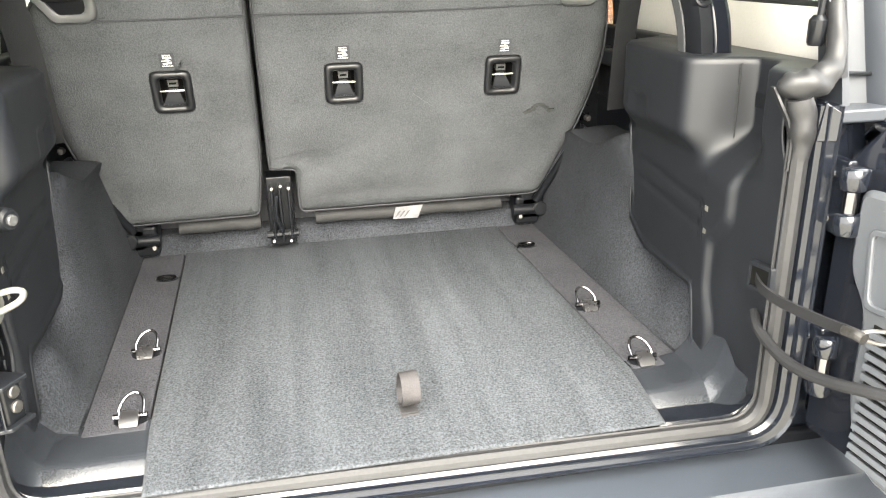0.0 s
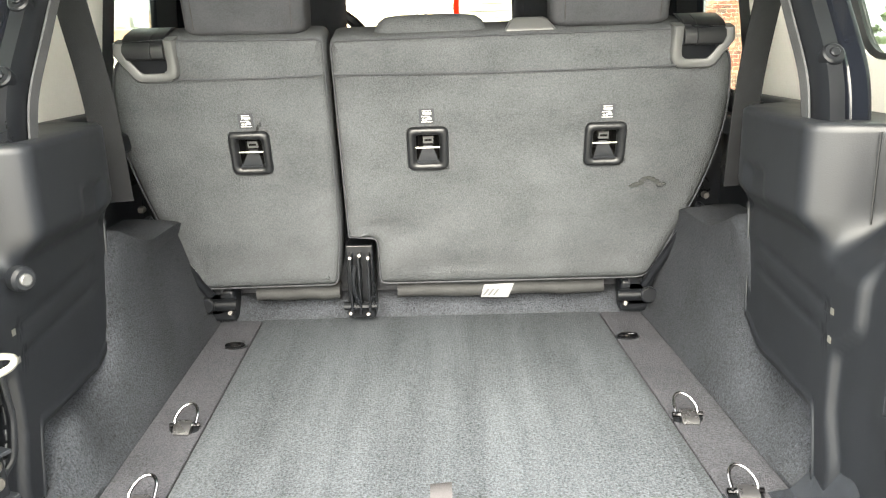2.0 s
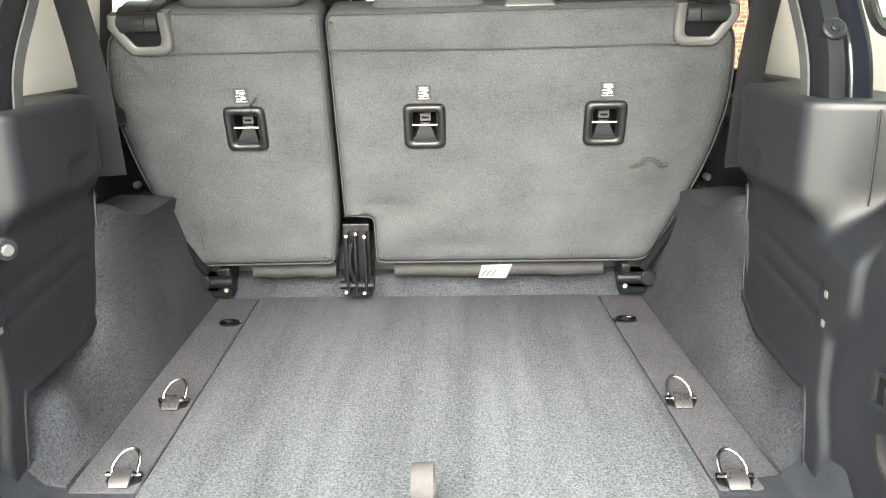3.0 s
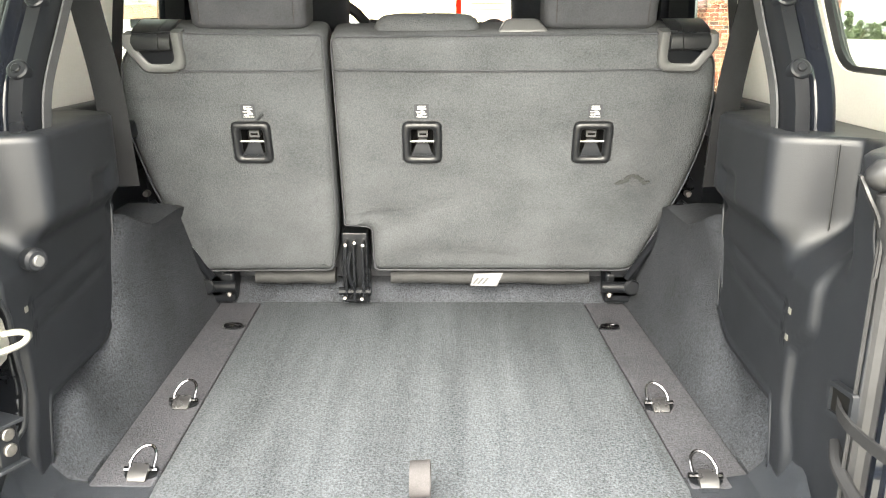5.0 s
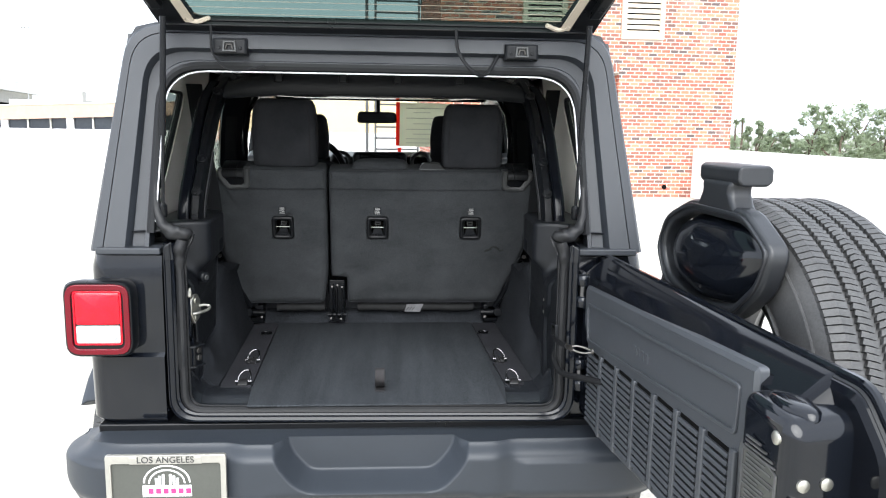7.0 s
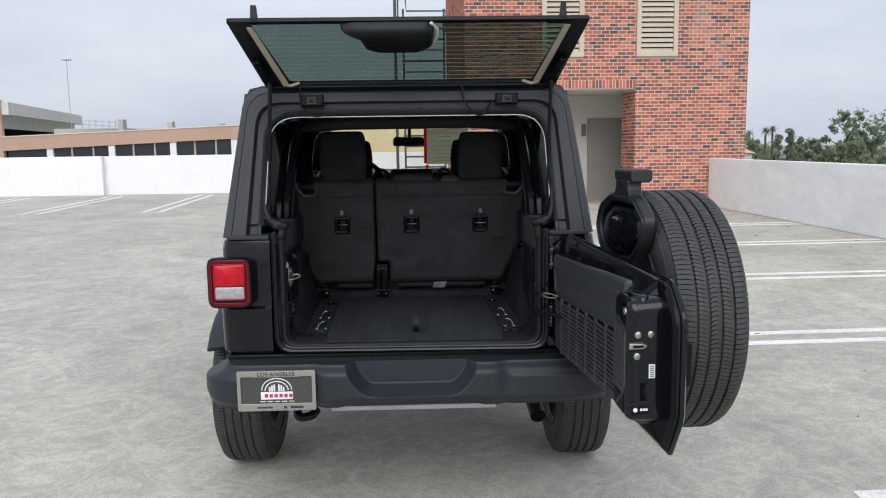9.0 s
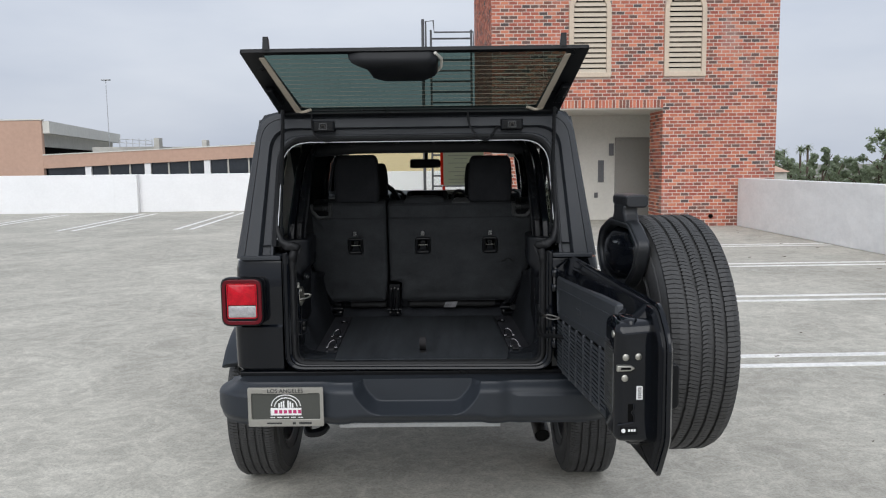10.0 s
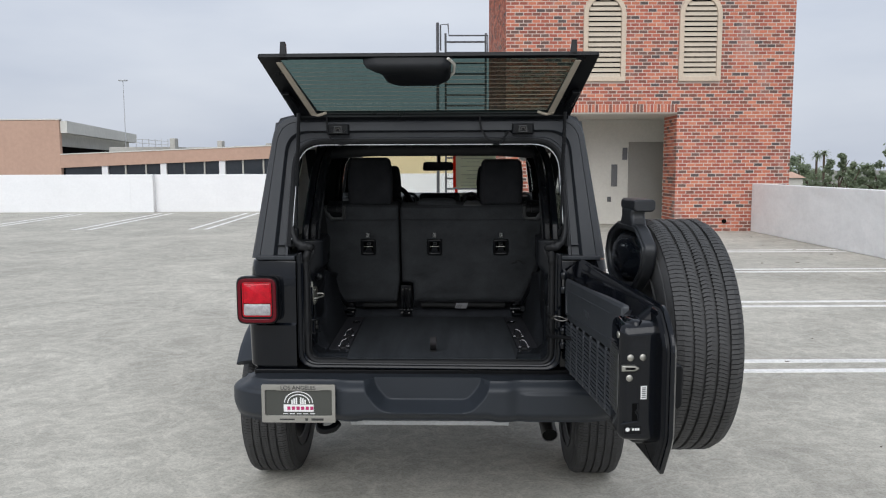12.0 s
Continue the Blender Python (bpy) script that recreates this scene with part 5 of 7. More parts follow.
part("sticker", tbox(bmesh.new(), 1.095, 1.097, -0.034, 0.015, 0.845, 0.867), M_BLACK, gate)
part("print_dot", disc(bmesh.new(), tg(1.097, -0.024, 0.858), GU, 0.006, 0.001, 14), M_WHITE, gate)
for k in range(3):
    part("print_bar", tbox(bmesh.new(), 1.097, 1.098, -0.011 + k * 0.0075, -0.0055 + k * 0.0075, 0.855, 0.862), M_WHITE, gate)
part("gate_seal", tube(bmesh.new(), [tg(p.x, 0.066, p.y) for p in shrink(gate_o, 0.016)], 0.005, 6, closed=True), M_RUBBER, gate)
part("handle_cover", loft(bmesh.new(), [[tg(u, 0.084 + d, z) for u, z in ((1.03, 0.92 + i), (1.12, 0.92 + i), (1.12, 1.05 - i), (1.03, 1.05 - i))] for d, i in ((0.0, 0.0), (0.03, 0.0), (0.04, 0.015))]), M_BLACK, gate, bevel=0.008)
# body hinges
for z in (1.12, 0.889):
    hg = part("hinge", tube(bmesh.new(), [(0.551, -0.223, z - 0.04), (0.551, -0.223, z + 0.04)], 0.0105, 14), M_CHROME, gate, "black tailgate hinge with a bright pin")
    for d in (-0.029, 0.03):
        part("knuckle", loft(bmesh.new(), [[V((0.551 + r * math.cos(q) * 1.0, -0.223 + r * math.sin(q), z + d + h)) for q in [2 * math.pi * k / 18 for k in range(18)]] for h, r in ((-0.015, 0.014), (-0.012, 0.017), (0.012, 0.017), (0.015, 0.014))]), M_PAINT, hg, angle=50)
        part("hinge_leaf", bx(0.553, 0.6, -0.236, -0.205, z + d - 0.013, z + d + 0.013), M_PAINT, hg, bevel=0.004)
    part("hinge_plate", bx(0.548, 0.562, -0.215, -0.172, z - 0.05, z + 0.05), M_PAINT, hg, bevel=0.004)
    for d in (-0.03, 0.03):
        part("bolt", disc(bmesh.new(), (0.548, -0.19, z + d), (-1, 0, 0), 0.007, 0.004, 10), M_PAINT, hg)

# spare wheel on the tailgate and the high brake lamp bracket over it
wheel("spare_wheel", (0.874, -0.627, 1.001), "black spare tyre with worn sidewall on the tailgate", car, 1, GA, 0.407)
part("spare_carrier", tube(bmesh.new(), [tg(0.475, 0.08, 1.018), tg(0.475, 0.27, 1.018)], [0.1, 0.07], 16), M_BLACK, gate)
BR = [V(p) for p in ((0.4, 1.395), (0.28, 1.35), (0.235, 1.27), (0.29, 1.19), (0.44, 1.156), (0.61, 1.18), (0.7, 1.25), (0.735, 1.33), (0.63, 1.392))]
br_o, br_m, br_i = rounded(shrink(BR, -0.006), 0.03, 3), rounded(shrink(BR, 0.012), 0.03, 3), rounded(shrink(BR, 0.024), 0.03, 3)
hb = part("brake_lamp_bracket", frame_mesh(bmesh.new(), [tg(p.x, 0.121, p.y) for p in br_o], [tg(p.x, 0.123, p.y) for p in br_i], GW * 0.045), M_SATIN, gate, "satin black bracket of the high brake lamp", bevel=0.012, seg=2)
DC = sum(br_i, V((0, 0))) / len(br_i)
part("bracket_dome", loft(bmesh.new(), [[tg(q.x, 0.165 - 0.062 * math.sin(a), q.y) for q in [DC + (p - DC) * math.cos(a) * 0.99 for p in br_i]] for a in [radians(86) * k / 9 for k in range(10)]]), M_PAINT, hb, "glossy black domed cover", angle=80)
part("bracket_face", frame_mesh(bmesh.new(), [tg(p.x, 0.117, p.y) for p in shrink(br_o, 0.008)], [tg(p.x, 0.117, p.y) for p in br_m], GW * 0.01), M_SATIN, hb, bevel=0.004)
part("bracket_neck", loft(bmesh.new(), [[tg(u, w, z) for u, w in ((0.51 - a, 0.121), (0.51 + a, 0.121), (0.51 + a, 0.174), (0.51 - a, 0.174))] for z, a in ((1.375, 0.11), (1.4, 0.075), (1.425, 0.06), (1.45, 0.065))]), M_SATIN, hb, bevel=0.012, seg=3)
part("brake_lamp", loft(bmesh.new(), [[tg(u, w, z) for u, w in ((0.43, 0.124 + i), (0.6, 0.124 + i), (0.6, 0.199 - i), (0.43, 0.199 - i))] for z, i in ((1.44, 0.01), (1.45, 0.0), (1.475, 0.0), (1.482, 0.01))]), M_SATIN, hb, "black high brake lamp housing", bevel=0.006)
for u in (0.36, 0.58):
    part("bracket_leg", tbox(bmesh.new(), u - 0.025, u + 0.025, 0.09, 0.165, 0.95, 1.16), M_SATIN, hb, bevel=0.008)

# straps and harness between body and tailgate
part("check_strap", ribbon(bmesh.new(), smooth_path([(0.497, -0.13, 0.99), (0.49, -0.152, 0.982), (0.486, -0.2, 0.982), (0.488, -0.27, 0.989), (0.49, -0.335, 0.999)], 5), (0, 0, 0.014), 0.004), M_BELT, car, "black woven door check strap")
gr_o = rounded([V((-0.172, 0.974)), V((-0.116, 0.966)), V((-0.116, 1.009)), V((-0.172, 1.015))], 0.006, 3)
gr = part("strap_grommet", frame_mesh(bmesh.new(), [V((0.4905, p.x, p.y)) for p in gr_o], [V((0.4905, p.x, p.y)) for p in shrink(gr_o, 0.006)], (0.012, 0, 0)), M_TRIM, car, "black strap grommet", bevel=0.002)
# near-black filling imitates the shaded hollow of the grommet
part("grommet_void", prism(bmesh.new(), [V((0.494, p.x, p.y)) for p in shrink(gr_o, 0.003)], (0.012, 0, 0)), M_DARK, gr)
link = part("strap_end", tube(bmesh.new(), smooth_path([(0.49, -0.322, 0.997), (0.49, -0.34, 1.0), (0.492, -0.352, 0.999)], 4), 0.007, 10), M_PIPE, car, "dull steel strap link")
for d in (-0.007, 0.007):
    part("fork", tube(bmesh.new(), smooth_path([(0.49, -0.34, 1.0), (0.508, -0.345, 0.997 + d), (0.53, -0.349, 0.993 + d), (0.552, -0.352, 0.99)], 4), 0.0026, 8), M_PIPE, link)
part("bolt", disc(bmesh.new(), (0.55, -0.351, 0.991), (-1, 0, 0), 0.009, 0.006, 12), M_PIPE, link)
part("wire_conduit", tube(bmesh.new(), smooth_path([(0.505, -0.125, 0.93), (0.494, -0.16, 0.915), (0.494, -0.227, 0.902), (0.505, -0.29, 0.908), (0.525, -0.345, 0.92), (0.565, -0.4, 0.925)], 5), 0.008, 10), M_BELT, car, "ribbed black wire conduit")


# raised rear glass
LN, LF = V((0, -0.085, 1.803)), V((0, -0.47, 2.0))
LD = (LF - LN).normalized()
LUP = LD.cross(V((1, 0, 0))).normalized()
if LUP.z < 0:
    LUP = -LUP


def lg(x, t, h=0.0):
    """A place on the raised glass: x across, t from hinge (0) to free edge (1)."""
    return V((CX + 0.02 + x, 0, 0)) + LN.lerp(LF, t) + LUP * h


def lg_out(i0, i1, j):
    return [V((-0.577 + i0, j)), V((-0.632 + i1, 1 - j * 0.7)), V((0.632 - i1, 1 - j * 0.7)), V((0.577 - i0, j))]


o, i = rounded(lg_out(0, 0, 0.0), 0.012, 4), rounded(lg_out(0.1, 0.075, 0.06), 0.03, 4)
lift = part("rear_glass_frame", frame_mesh(bmesh.new(), [lg(p.x, p.y) for p in o], [lg(p.x, p.y) for p in i], LUP * 0.016), M_BLACK, car, "raised rear glass with a black edge", bevel=0.003)
g = part("glass", prism(bmesh.new(), [lg(p.x, p.y, 0.006) for p in rounded(lg_out(0.09, 0.065, 0.05), 0.03, 4)], LUP * 0.004), G_REAR, lift, "tinted rear glass with heater wires", smooth=False)
g.visible_shadow = False
for k in range(13):
    t = 0.12 + k * 0.064
    w = 0.47 + 0.07 * t
    part("heater_wire", tube(bmesh.new(), [lg(-w, t, 0.003), lg(w, t, 0.003)], 0.0008, 4), M_WIRE, lift)
for s in (-1, 1):
    part("edge_trim", loft(bmesh.new(), [[lg(s * (x + d), t, h) for x, t in ((0.505, 0.05), (0.567, 0.93), (0.546, 0.93), (0.48, 0.05))] for d, h in ((0, -0.001), (0, -0.005))]), M_EDGE, lift, "pale strip along the glass edge", smooth=False)
    part("strip_hook", tube(bmesh.new(), smooth_path([lg(s * 0.5, 0.1, -0.004), lg(s * 0.488, 0.065, -0.004), lg(s * 0.47, 0.06, -0.004), lg(s * 0.44, 0.1, -0.004)], 4), 0.006, 6), M_EDGE, lift)
    part("glass_bumper", loft(bmesh.new(), [[lg(s * (0.535 + 0.004 * k + x), t, h) for x, t in ((-w, 0.95), (w, 0.95), (w, 1.0), (-w, 1.0))] for k, h, w in ((0, 0.0, 0.015), (1, 0.03, 0.012), (2, 0.07, 0.01))]), M_BLACK, lift, bevel=0.003)
    part("strut_mount", loft(bmesh.new(), [[lg(s * x, t, h) for x, t in ((0.54, 0.22), (0.57, 0.22), (0.59, 0.48), (0.56, 0.48))] for h in (0.0, -0.02)]), M_BLACK, lift, bevel=0.004)
    b0, b1 = V((CX + s * 0.558, -0.12, 1.315)), lg(s * 0.548, 0.16, -0.02)
    sr = part("gas_strut", tube(bmesh.new(), [b0.lerp(b1, 0.4), b1], 0.0078, 10), M_BLACK, car, "black gas strut holding up the glass")
    part("strut_rod", tube(bmesh.new(), [b0, b0.lerp(b1, 0.42)], 0.0045, 8), M_BLACK, sr)
    part("strut_joint", tube(bmesh.new(), [b0 + V((0, 0, -0.014)), b0 + V((0, 0, -0.01)), b0 + V((0, 0, 0.018)), b0 + V((0, 0, 0.024))], [0.009, 0.0115, 0.0115, 0.007], 10), M_BLACK, sr)
mo = rounded([V((-0.2, 0.985)), V((-0.245, 0.96)), V((-0.185, 0.86)), V((-0.165, 0.71)), V((-0.125, 0.665)), V((0.045, 0.665)), V((0.085, 0.74)), V((0.088, 0.95)), V((0.06, 0.985))], 0.012, 3)
part("wiper_motor_cover", loft(bmesh.new(), [[lg(p.x, p.y, h) for p in [q.lerp(V((-0.05, 0.8)), f) for q in mo]] for h, f in ((0.0, 0.0), (-0.02, 0.02), (-0.034, 0.08), (-0.042, 0.2))]), M_TRIM, lift, "black wiper motor cover", angle=45)
part("cover_trim", tube(bmesh.new(), [lg(0.075, 0.985, -0.006), lg(0.098, 0.9, -0.006), lg(0.096, 0.78, -0.006), lg(0.07, 0.69, -0.01)], 0.006, 6), M_HEADLINER, lift)
part("glass_header", loft(bmesh.new(), [[lg(x, t, h) for x, t in ((-0.57, -0.02), (0.57, -0.02), (0.57, 0.05), (-0.57, 0.05))] for h in (-0.012, 0.008)]), M_BLACK, lift, bevel=0.004)
part("glass_cable", tube(bmesh.new(), smooth_path([lg(0.2, 0.06, -0.01), (0.215, -0.11, 1.75), (0.25, -0.12, 1.7), (0.29, -0.1, 1.69), (0.33, -0.06, 1.745)], 5), 0.0045, 6), M_RUBBER, car, "thin black cable to the raised glass")
part("washer_hose", tube(bmesh.new(), smooth_path([lg(-0.44, 0.05, -0.01), (-0.43, -0.1, 1.73), (-0.38, -0.1, 1.69), (-0.3, -0.08, 1.705)], 5), 0.0035, 6), M_RUBBER, car)


# ---- inside the vehicle ----
FZ = 0.785
board = part("cargo_board", loft(bmesh.new(), [[V((x, y, z)) for x, y in ((-0.358 + i, -0.158 + i), (0.365 - i, -0.158 + i), (0.382 - i, 0.0), (0.357 - i, 0.758 - i), (-0.397 + i, 0.758 - i), (-0.371 + i, 0.0))] for z, i in ((FZ - 0.008, 0.006), (FZ - 0.004, 0.001), (FZ - 0.001, 0.001), (FZ + 0.001, 0.004))]),
             M_CARPET, car, "grey carpeted cargo floor board", bevel=0.003)
bm = loft(bmesh.new(), [[V((x, y, z)) for y, z in ((0.752, 0.72), (0.752, FZ + 0.002), (0.757, FZ + 0.014), (0.77, FZ + 0.036), (0.782, FZ + 0.043), (0.9, FZ + 0.044), (0.9, 0.72))] for x in (-0.5, -0.2, 0.15, 0.475)])
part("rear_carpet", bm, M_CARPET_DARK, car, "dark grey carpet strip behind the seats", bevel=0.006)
for quad in (((-0.467, 0.0), (-0.373, 0.0), (-0.399, 0.756), (-0.492, 0.756)), ((0.384, 0.0), (0.478, 0.0), (0.452, 0.756), (0.359, 0.756))):
    stp = part("side_strip", loft(bmesh.new(), [[V((x, y, z)) for x, y in quad] for z in (0.74, FZ - 0.001)]), M_CARPET_STRIP, car, "brownish grey carpeted side strip", bevel=0.004)
part("floor_pan", bx(-0.56, 0.54, -0.06, 0.9, 0.7, 0.745), M_BLACK, car)
# plastic sill on both sides of the board
secs = []
for x, z in ((-0.53, 0.84), (-0.517, 0.797), (-0.497, 0.775), (-0.46, 0.77), (0.435, 0.77), (0.472, 0.775), (0.492, 0.797), (0.505, 0.84)):
    secs.append([V((x, y, z - 0.77 + q)) for y, q in ((-0.132, 0.71), (-0.131, 0.752), (-0.126, 0.7535), (-0.1, 0.755), (-0.094, 0.757), (-0.089, 0.761), (-0.07, 0.7785), (-0.063, 0.782), (-0.054, 0.783), (0.0, 0.783), (0.03, 0.783), (0.03, 0.74))])
part("sill_trim", loft(bmesh.new(), secs), M_SILL, car, "dark plastic loading sill trim", angle=30)


def tie_down(x, y, up):
    """A chrome ring on a satin metal foot, set in the floor; folded down where not up."""
    well = [V((x + 0.024 * math.cos(q), y + 0.016 * math.sin(q))) for q in [2 * math.pi * k / 18 for k in range(18)]]
    f = part("tie_down", loft(bmesh.new(), [[V((p.x, p.y, z)) for p in well] for z in (FZ - 0.006, FZ + 0.0012)]), M_BLACK, car, "chrome cargo tie-down ring")
    if up:
        s = 1 if x > 0 else -1
        rows = []
        for w, yy, z in ((0.0125, y - 0.021, FZ + 0.0015), (0.014, y - 0.014, FZ + 0.009), (0.0135, y - 0.004, FZ + 0.0135), (0.011, y + 0.006, FZ + 0.014), (0.009, y + 0.01, FZ + 0.008)):
            rows.append([V((x + a * w, yy, z)) for a in (-1, -0.8, 0.8, 1)] + [V((x + a * w, yy + 0.004, z - 0.006)) for a in (1, -1)])
        part("foot", loft(bmesh.new(), rows), M_FOOT, f, "satin metal foot", angle=50)
        part("pivot", tube(bmesh.new(), [(x - 0.024, y + 0.002, FZ + 0.007), (x + 0.024, y + 0.002, FZ + 0.007)], 0.0042, 8), M_CHROME, f)
        pts = []
        for k in range(21):
            a = math.pi * (1.22 - 1.44 * k / 20)
            pts.append(V((x - s * 0.002 + 0.0175 * math.cos(a) - s * 0.006 * max(0.0, math.sin(a)), y + 0.004 + 0.017 * max(-0.2, math.sin(a)), FZ + 0.016 + 0.019 * math.sin(a))))
        part("ring", tube(bmesh.new(), pts, 0.0024, 8), M_CHROME, f, "chrome ring")
    else:
        part("ring", tube(bmesh.new(), [V((x + 0.017 * math.cos(a), y - 0.004 + 0.009 * math.sin(a), FZ + 0.004)) for a in [2 * math.pi * k / 18 for k in range(18)]], 0.0036, 8, closed=True), M_CHROME, f, "folded chrome ring")


for x, y, up in ((-0.4, 0.03, 1), (-0.41, 0.245, 1), (-0.42, 0.6, 0), (0.41, 0.02, 1), (0.4, 0.24, 1), (0.387, 0.6, 0)):
    tie_down(x, y, up)

# pull strap on the board
LOOP = ((-0.057, 0.0025), (-0.042, 0.003), (-0.028, 0.004), (-0.014, 0.009), (-0.008, 0.024), (-0.018, 0.046), (-0.036, 0.064), (-0.06, 0.07), (-0.078, 0.058), (-0.078, 0.04), (-0.062, 0.024), (-0.042, 0.012), (-0.028, 0.008))
stp = part("pull_strap", ribbon(bmesh.new(), smooth_path([(0.007, y, FZ + z) for y, z in LOOP], 5), (0.0265, 0.003, 0), 0.0024), M_STRAP, car, "brown-grey webbing pull loop")
part("stitching", bx(-0.004, 0.018, -0.0525, -0.0505, FZ + 0.003, FZ + 0.0048), M_BELT_PALE, stp)


# outline of the striker opening in the trim: depth and height
POCKET = rounded([V(p) for p in ((-0.115, 1.114), (-0.07, 1.11), (-0.042, 1.086), (-0.028, 1.055), (-0.027, 1.0), (-0.02, 0.945), (-0.032, 0.892), (-0.092, 0.862), (-0.142, 0.872), (-0.15, 0.9), (-0.144, 1.05), (-0.141, 1.095))], 0.012, 3)


# wheel housing carpet and side trim
def wheelhouse(s):
    sx = lambda x: CX + s * x
    def st(v, a, b):
        t = min(1.0, max(0.0, (v - a) / (b - a)))
        return t * t * (3 - 2 * t)

    def crest(y):
        """Height of the trim's lower edge over the carpet."""
        return 0.785 + 0.118 * st(y, 0.008, 0.042) + 0.03 * st(y, 0.23, 0.31) + 0.175 * st(y, 0.308, 0.336)

    secs = []
    for k in range(30):
        y = 0.012 + 0.84 * (k / 29) ** 1.15
        hump = st(y, 0.19, 0.38)
        end = st(y, 0.62, 0.85)
        x0 = 0.457 + 0.033 * y if s < 0 else 0.491 - 0.035 * y
        top = 0.912 + 0.19 * st(y, 0.23, 0.33) - 0.05 * st(y, 0.33, 0.5) - 0.1 * end
        low = st(y, 0.012, 0.12)
        shelf = (1 - st(y, 0.12, 0.16)) * 0.02
        secs.append([V((sx(x0 - 0.004), y, 0.745)), V((sx(x0), y, FZ + 0.003)), V((sx(x0 + 0.012), y, FZ + 0.003 + 0.008 * low + 0.03 * hump)),
                     V((sx(x0 + 0.026), y, FZ + 0.006 + 0.03 * low + shelf * 0.5 + 0.09 * hump)), V((sx(x0 + 0.044), y, FZ + 0.008 + 0.058 * low + shelf + 0.16 * hump)),
                     V((sx(0.535 - 0.026 * hump), y, FZ + 0.012 + 0.085 * low + (top - FZ - 0.097) * hump * 0.94)), V((sx(0.548 - 0.028 * hump), y, top - 0.006)), V((sx(0.58), y, top)), V((sx(0.66), y, top)), V((sx(0.66), y, 0.745))])
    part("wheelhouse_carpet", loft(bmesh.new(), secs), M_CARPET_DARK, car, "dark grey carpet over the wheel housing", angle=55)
    # moulded trim panel with its pillar block, as one smooth skin
    def skin(y, z):
        x = 0.51 + 0.05 * (y - 0.05) + 0.075 * st(y, 0.345, 0.4)
        block = st(y, 0.03, 0.075) * st(z, 1.115, 1.16) * (1 - st(y, 0.3, 0.38))
        scoop = (1 - st(y, 0.02, 0.062)) * (1 - 0.9 * st(-y, 0.015, 0.095)) * st(z, 1.09, 1.17)
        x += -0.03 * block + 0.07 * scoop
        x += 0.006 * st(-y, 0.02, 0.07) * (1 - st(z, 0.94, 1.0))
        x -= 0.004 * (1 - st(z - crest(y), 0.0, 0.012))
        yb = -0.032 + 0.04 * (1 - st(z, 0.985, 1.05)) - 0.02 * (1 - st(z, 0.84, 0.93)) + 0.03 * st(z, 1.15, 1.24)
        x += 0.011 * st(yb - y, 0.0, 0.012) * (1 - 0.9 * scoop)
        for z0 in (1.045, 1.008):
            d = z - z0 - 0.07 * (y - 0.02)
            x += 0.0035 * math.exp(-(d / 0.005) ** 2) * st(y, 0.01, 0.03) * (1 - st(y, 0.27, 0.29))
        x += 0.007 * st(y, 0.2, 0.212) * (1 - st(y, 0.27, 0.282)) * st(z, 1.145, 1.155) * (1 - st(z, 1.185, 1.195))
        return x

    ys = [-0.136 + 0.14 * k / 34 for k in range(34)] + [0.004 + 0.042 * k / 12 for k in range(12)] + [0.046 + 0.258 * k / 22 for k in range(22)]
    ys += [0.304 + 0.036 * k / 10 for k in range(10)] + [0.34 + 0.4 * k / 16 for k in range(17)]
    nz = 56
    grid = []
    for j in range(nz + 1):
        grid.append([V((sx(skin(y, z)), y * (1.27 - 0.27 * st(z, 1.1, 1.2) if s > 0 and y < 0 else 1.0), z)) for y, z in [(y, crest(y) + (1.265 - crest(y)) * j / nz) for y in ys]])
    top = grid[-1]
    grid.append([V((p.x + s * 0.006, p.y + 0.002, 1.2685)) for p in top])
    grid.append([V((sx(0.66), p.y, 1.262)) for p in top])
    bm = loft(bmesh.new(), grid, closed=False)
    if s < 0:
        bmesh.ops.delete(bm, geom=[f for f in bm.faces if f.calc_center_median().z < 1.2 and inside(V((f.calc_center_median().y, f.calc_center_median().z)), POCKET) > 0], context="FACES")
    tp = part("side_trim", bm, M_TRIM, car, "dark grey moulded plastic side trim", angle=70)
    md = tp.modifiers.new("thickness", "SOLIDIFY")
    md.thickness, md.offset = 0.004, 0.0
    for z0 in (1.045, 1.008):
        part("clip", bx(*sorted((sx(skin(0.012, z0) - 0.003), sx(skin(0.012, z0) + 0.004))), 0.008, 0.016, z0 - 0.004, z0 + 0.004), M_STEEL, tp)
    bm = bmesh.new()
    for k in range(5):
        zz = 1.02 + k * 0.004
        box(bm, *sorted((sx(skin(0.03, zz) - 0.0012), sx(skin(0.03, zz) + 0.004))), 0.022, 0.036, zz, zz + 0.0022)
    part("vent_grille", bm, M_BLACK, tp)
    part("seam", tube(bmesh.new(), [V((sx(0.55), 0.0295, 1.15)), V((sx(0.55), 0.0295, 1.262))], 0.0012, 5), M_BLACK, tp)
    part("inner_quarter", bx(*sorted((sx(0.615), sx(0.63))), 0.3, 1.25, 0.78, 1.255), M_BLACK, car)
    part("ledge", bx(*sorted((sx(0.575), sx(0.7))), -0.06, 0.72, 1.19, 1.226), M_BLACK, car, bevel=0.008)
    part("thumb_screw", disc(bmesh.new(), (sx(0.62), 0.02, 1.228), (0, 0, 1), 0.012, 0.012, 12), M_BLACK, car)
    # sport bar: upright plate, padded tube with bolts
    up = smooth_path([(sx(0.53), 0.125, 1.245), (sx(0.528), 0.142, 1.32), (sx(0.525), 0.2, 1.405), (sx(0.52), 0.29, 1.53), (sx(0.508), 0.355, 1.625), (sx(0.48), 0.385, 1.685)], 6)
    secs = []
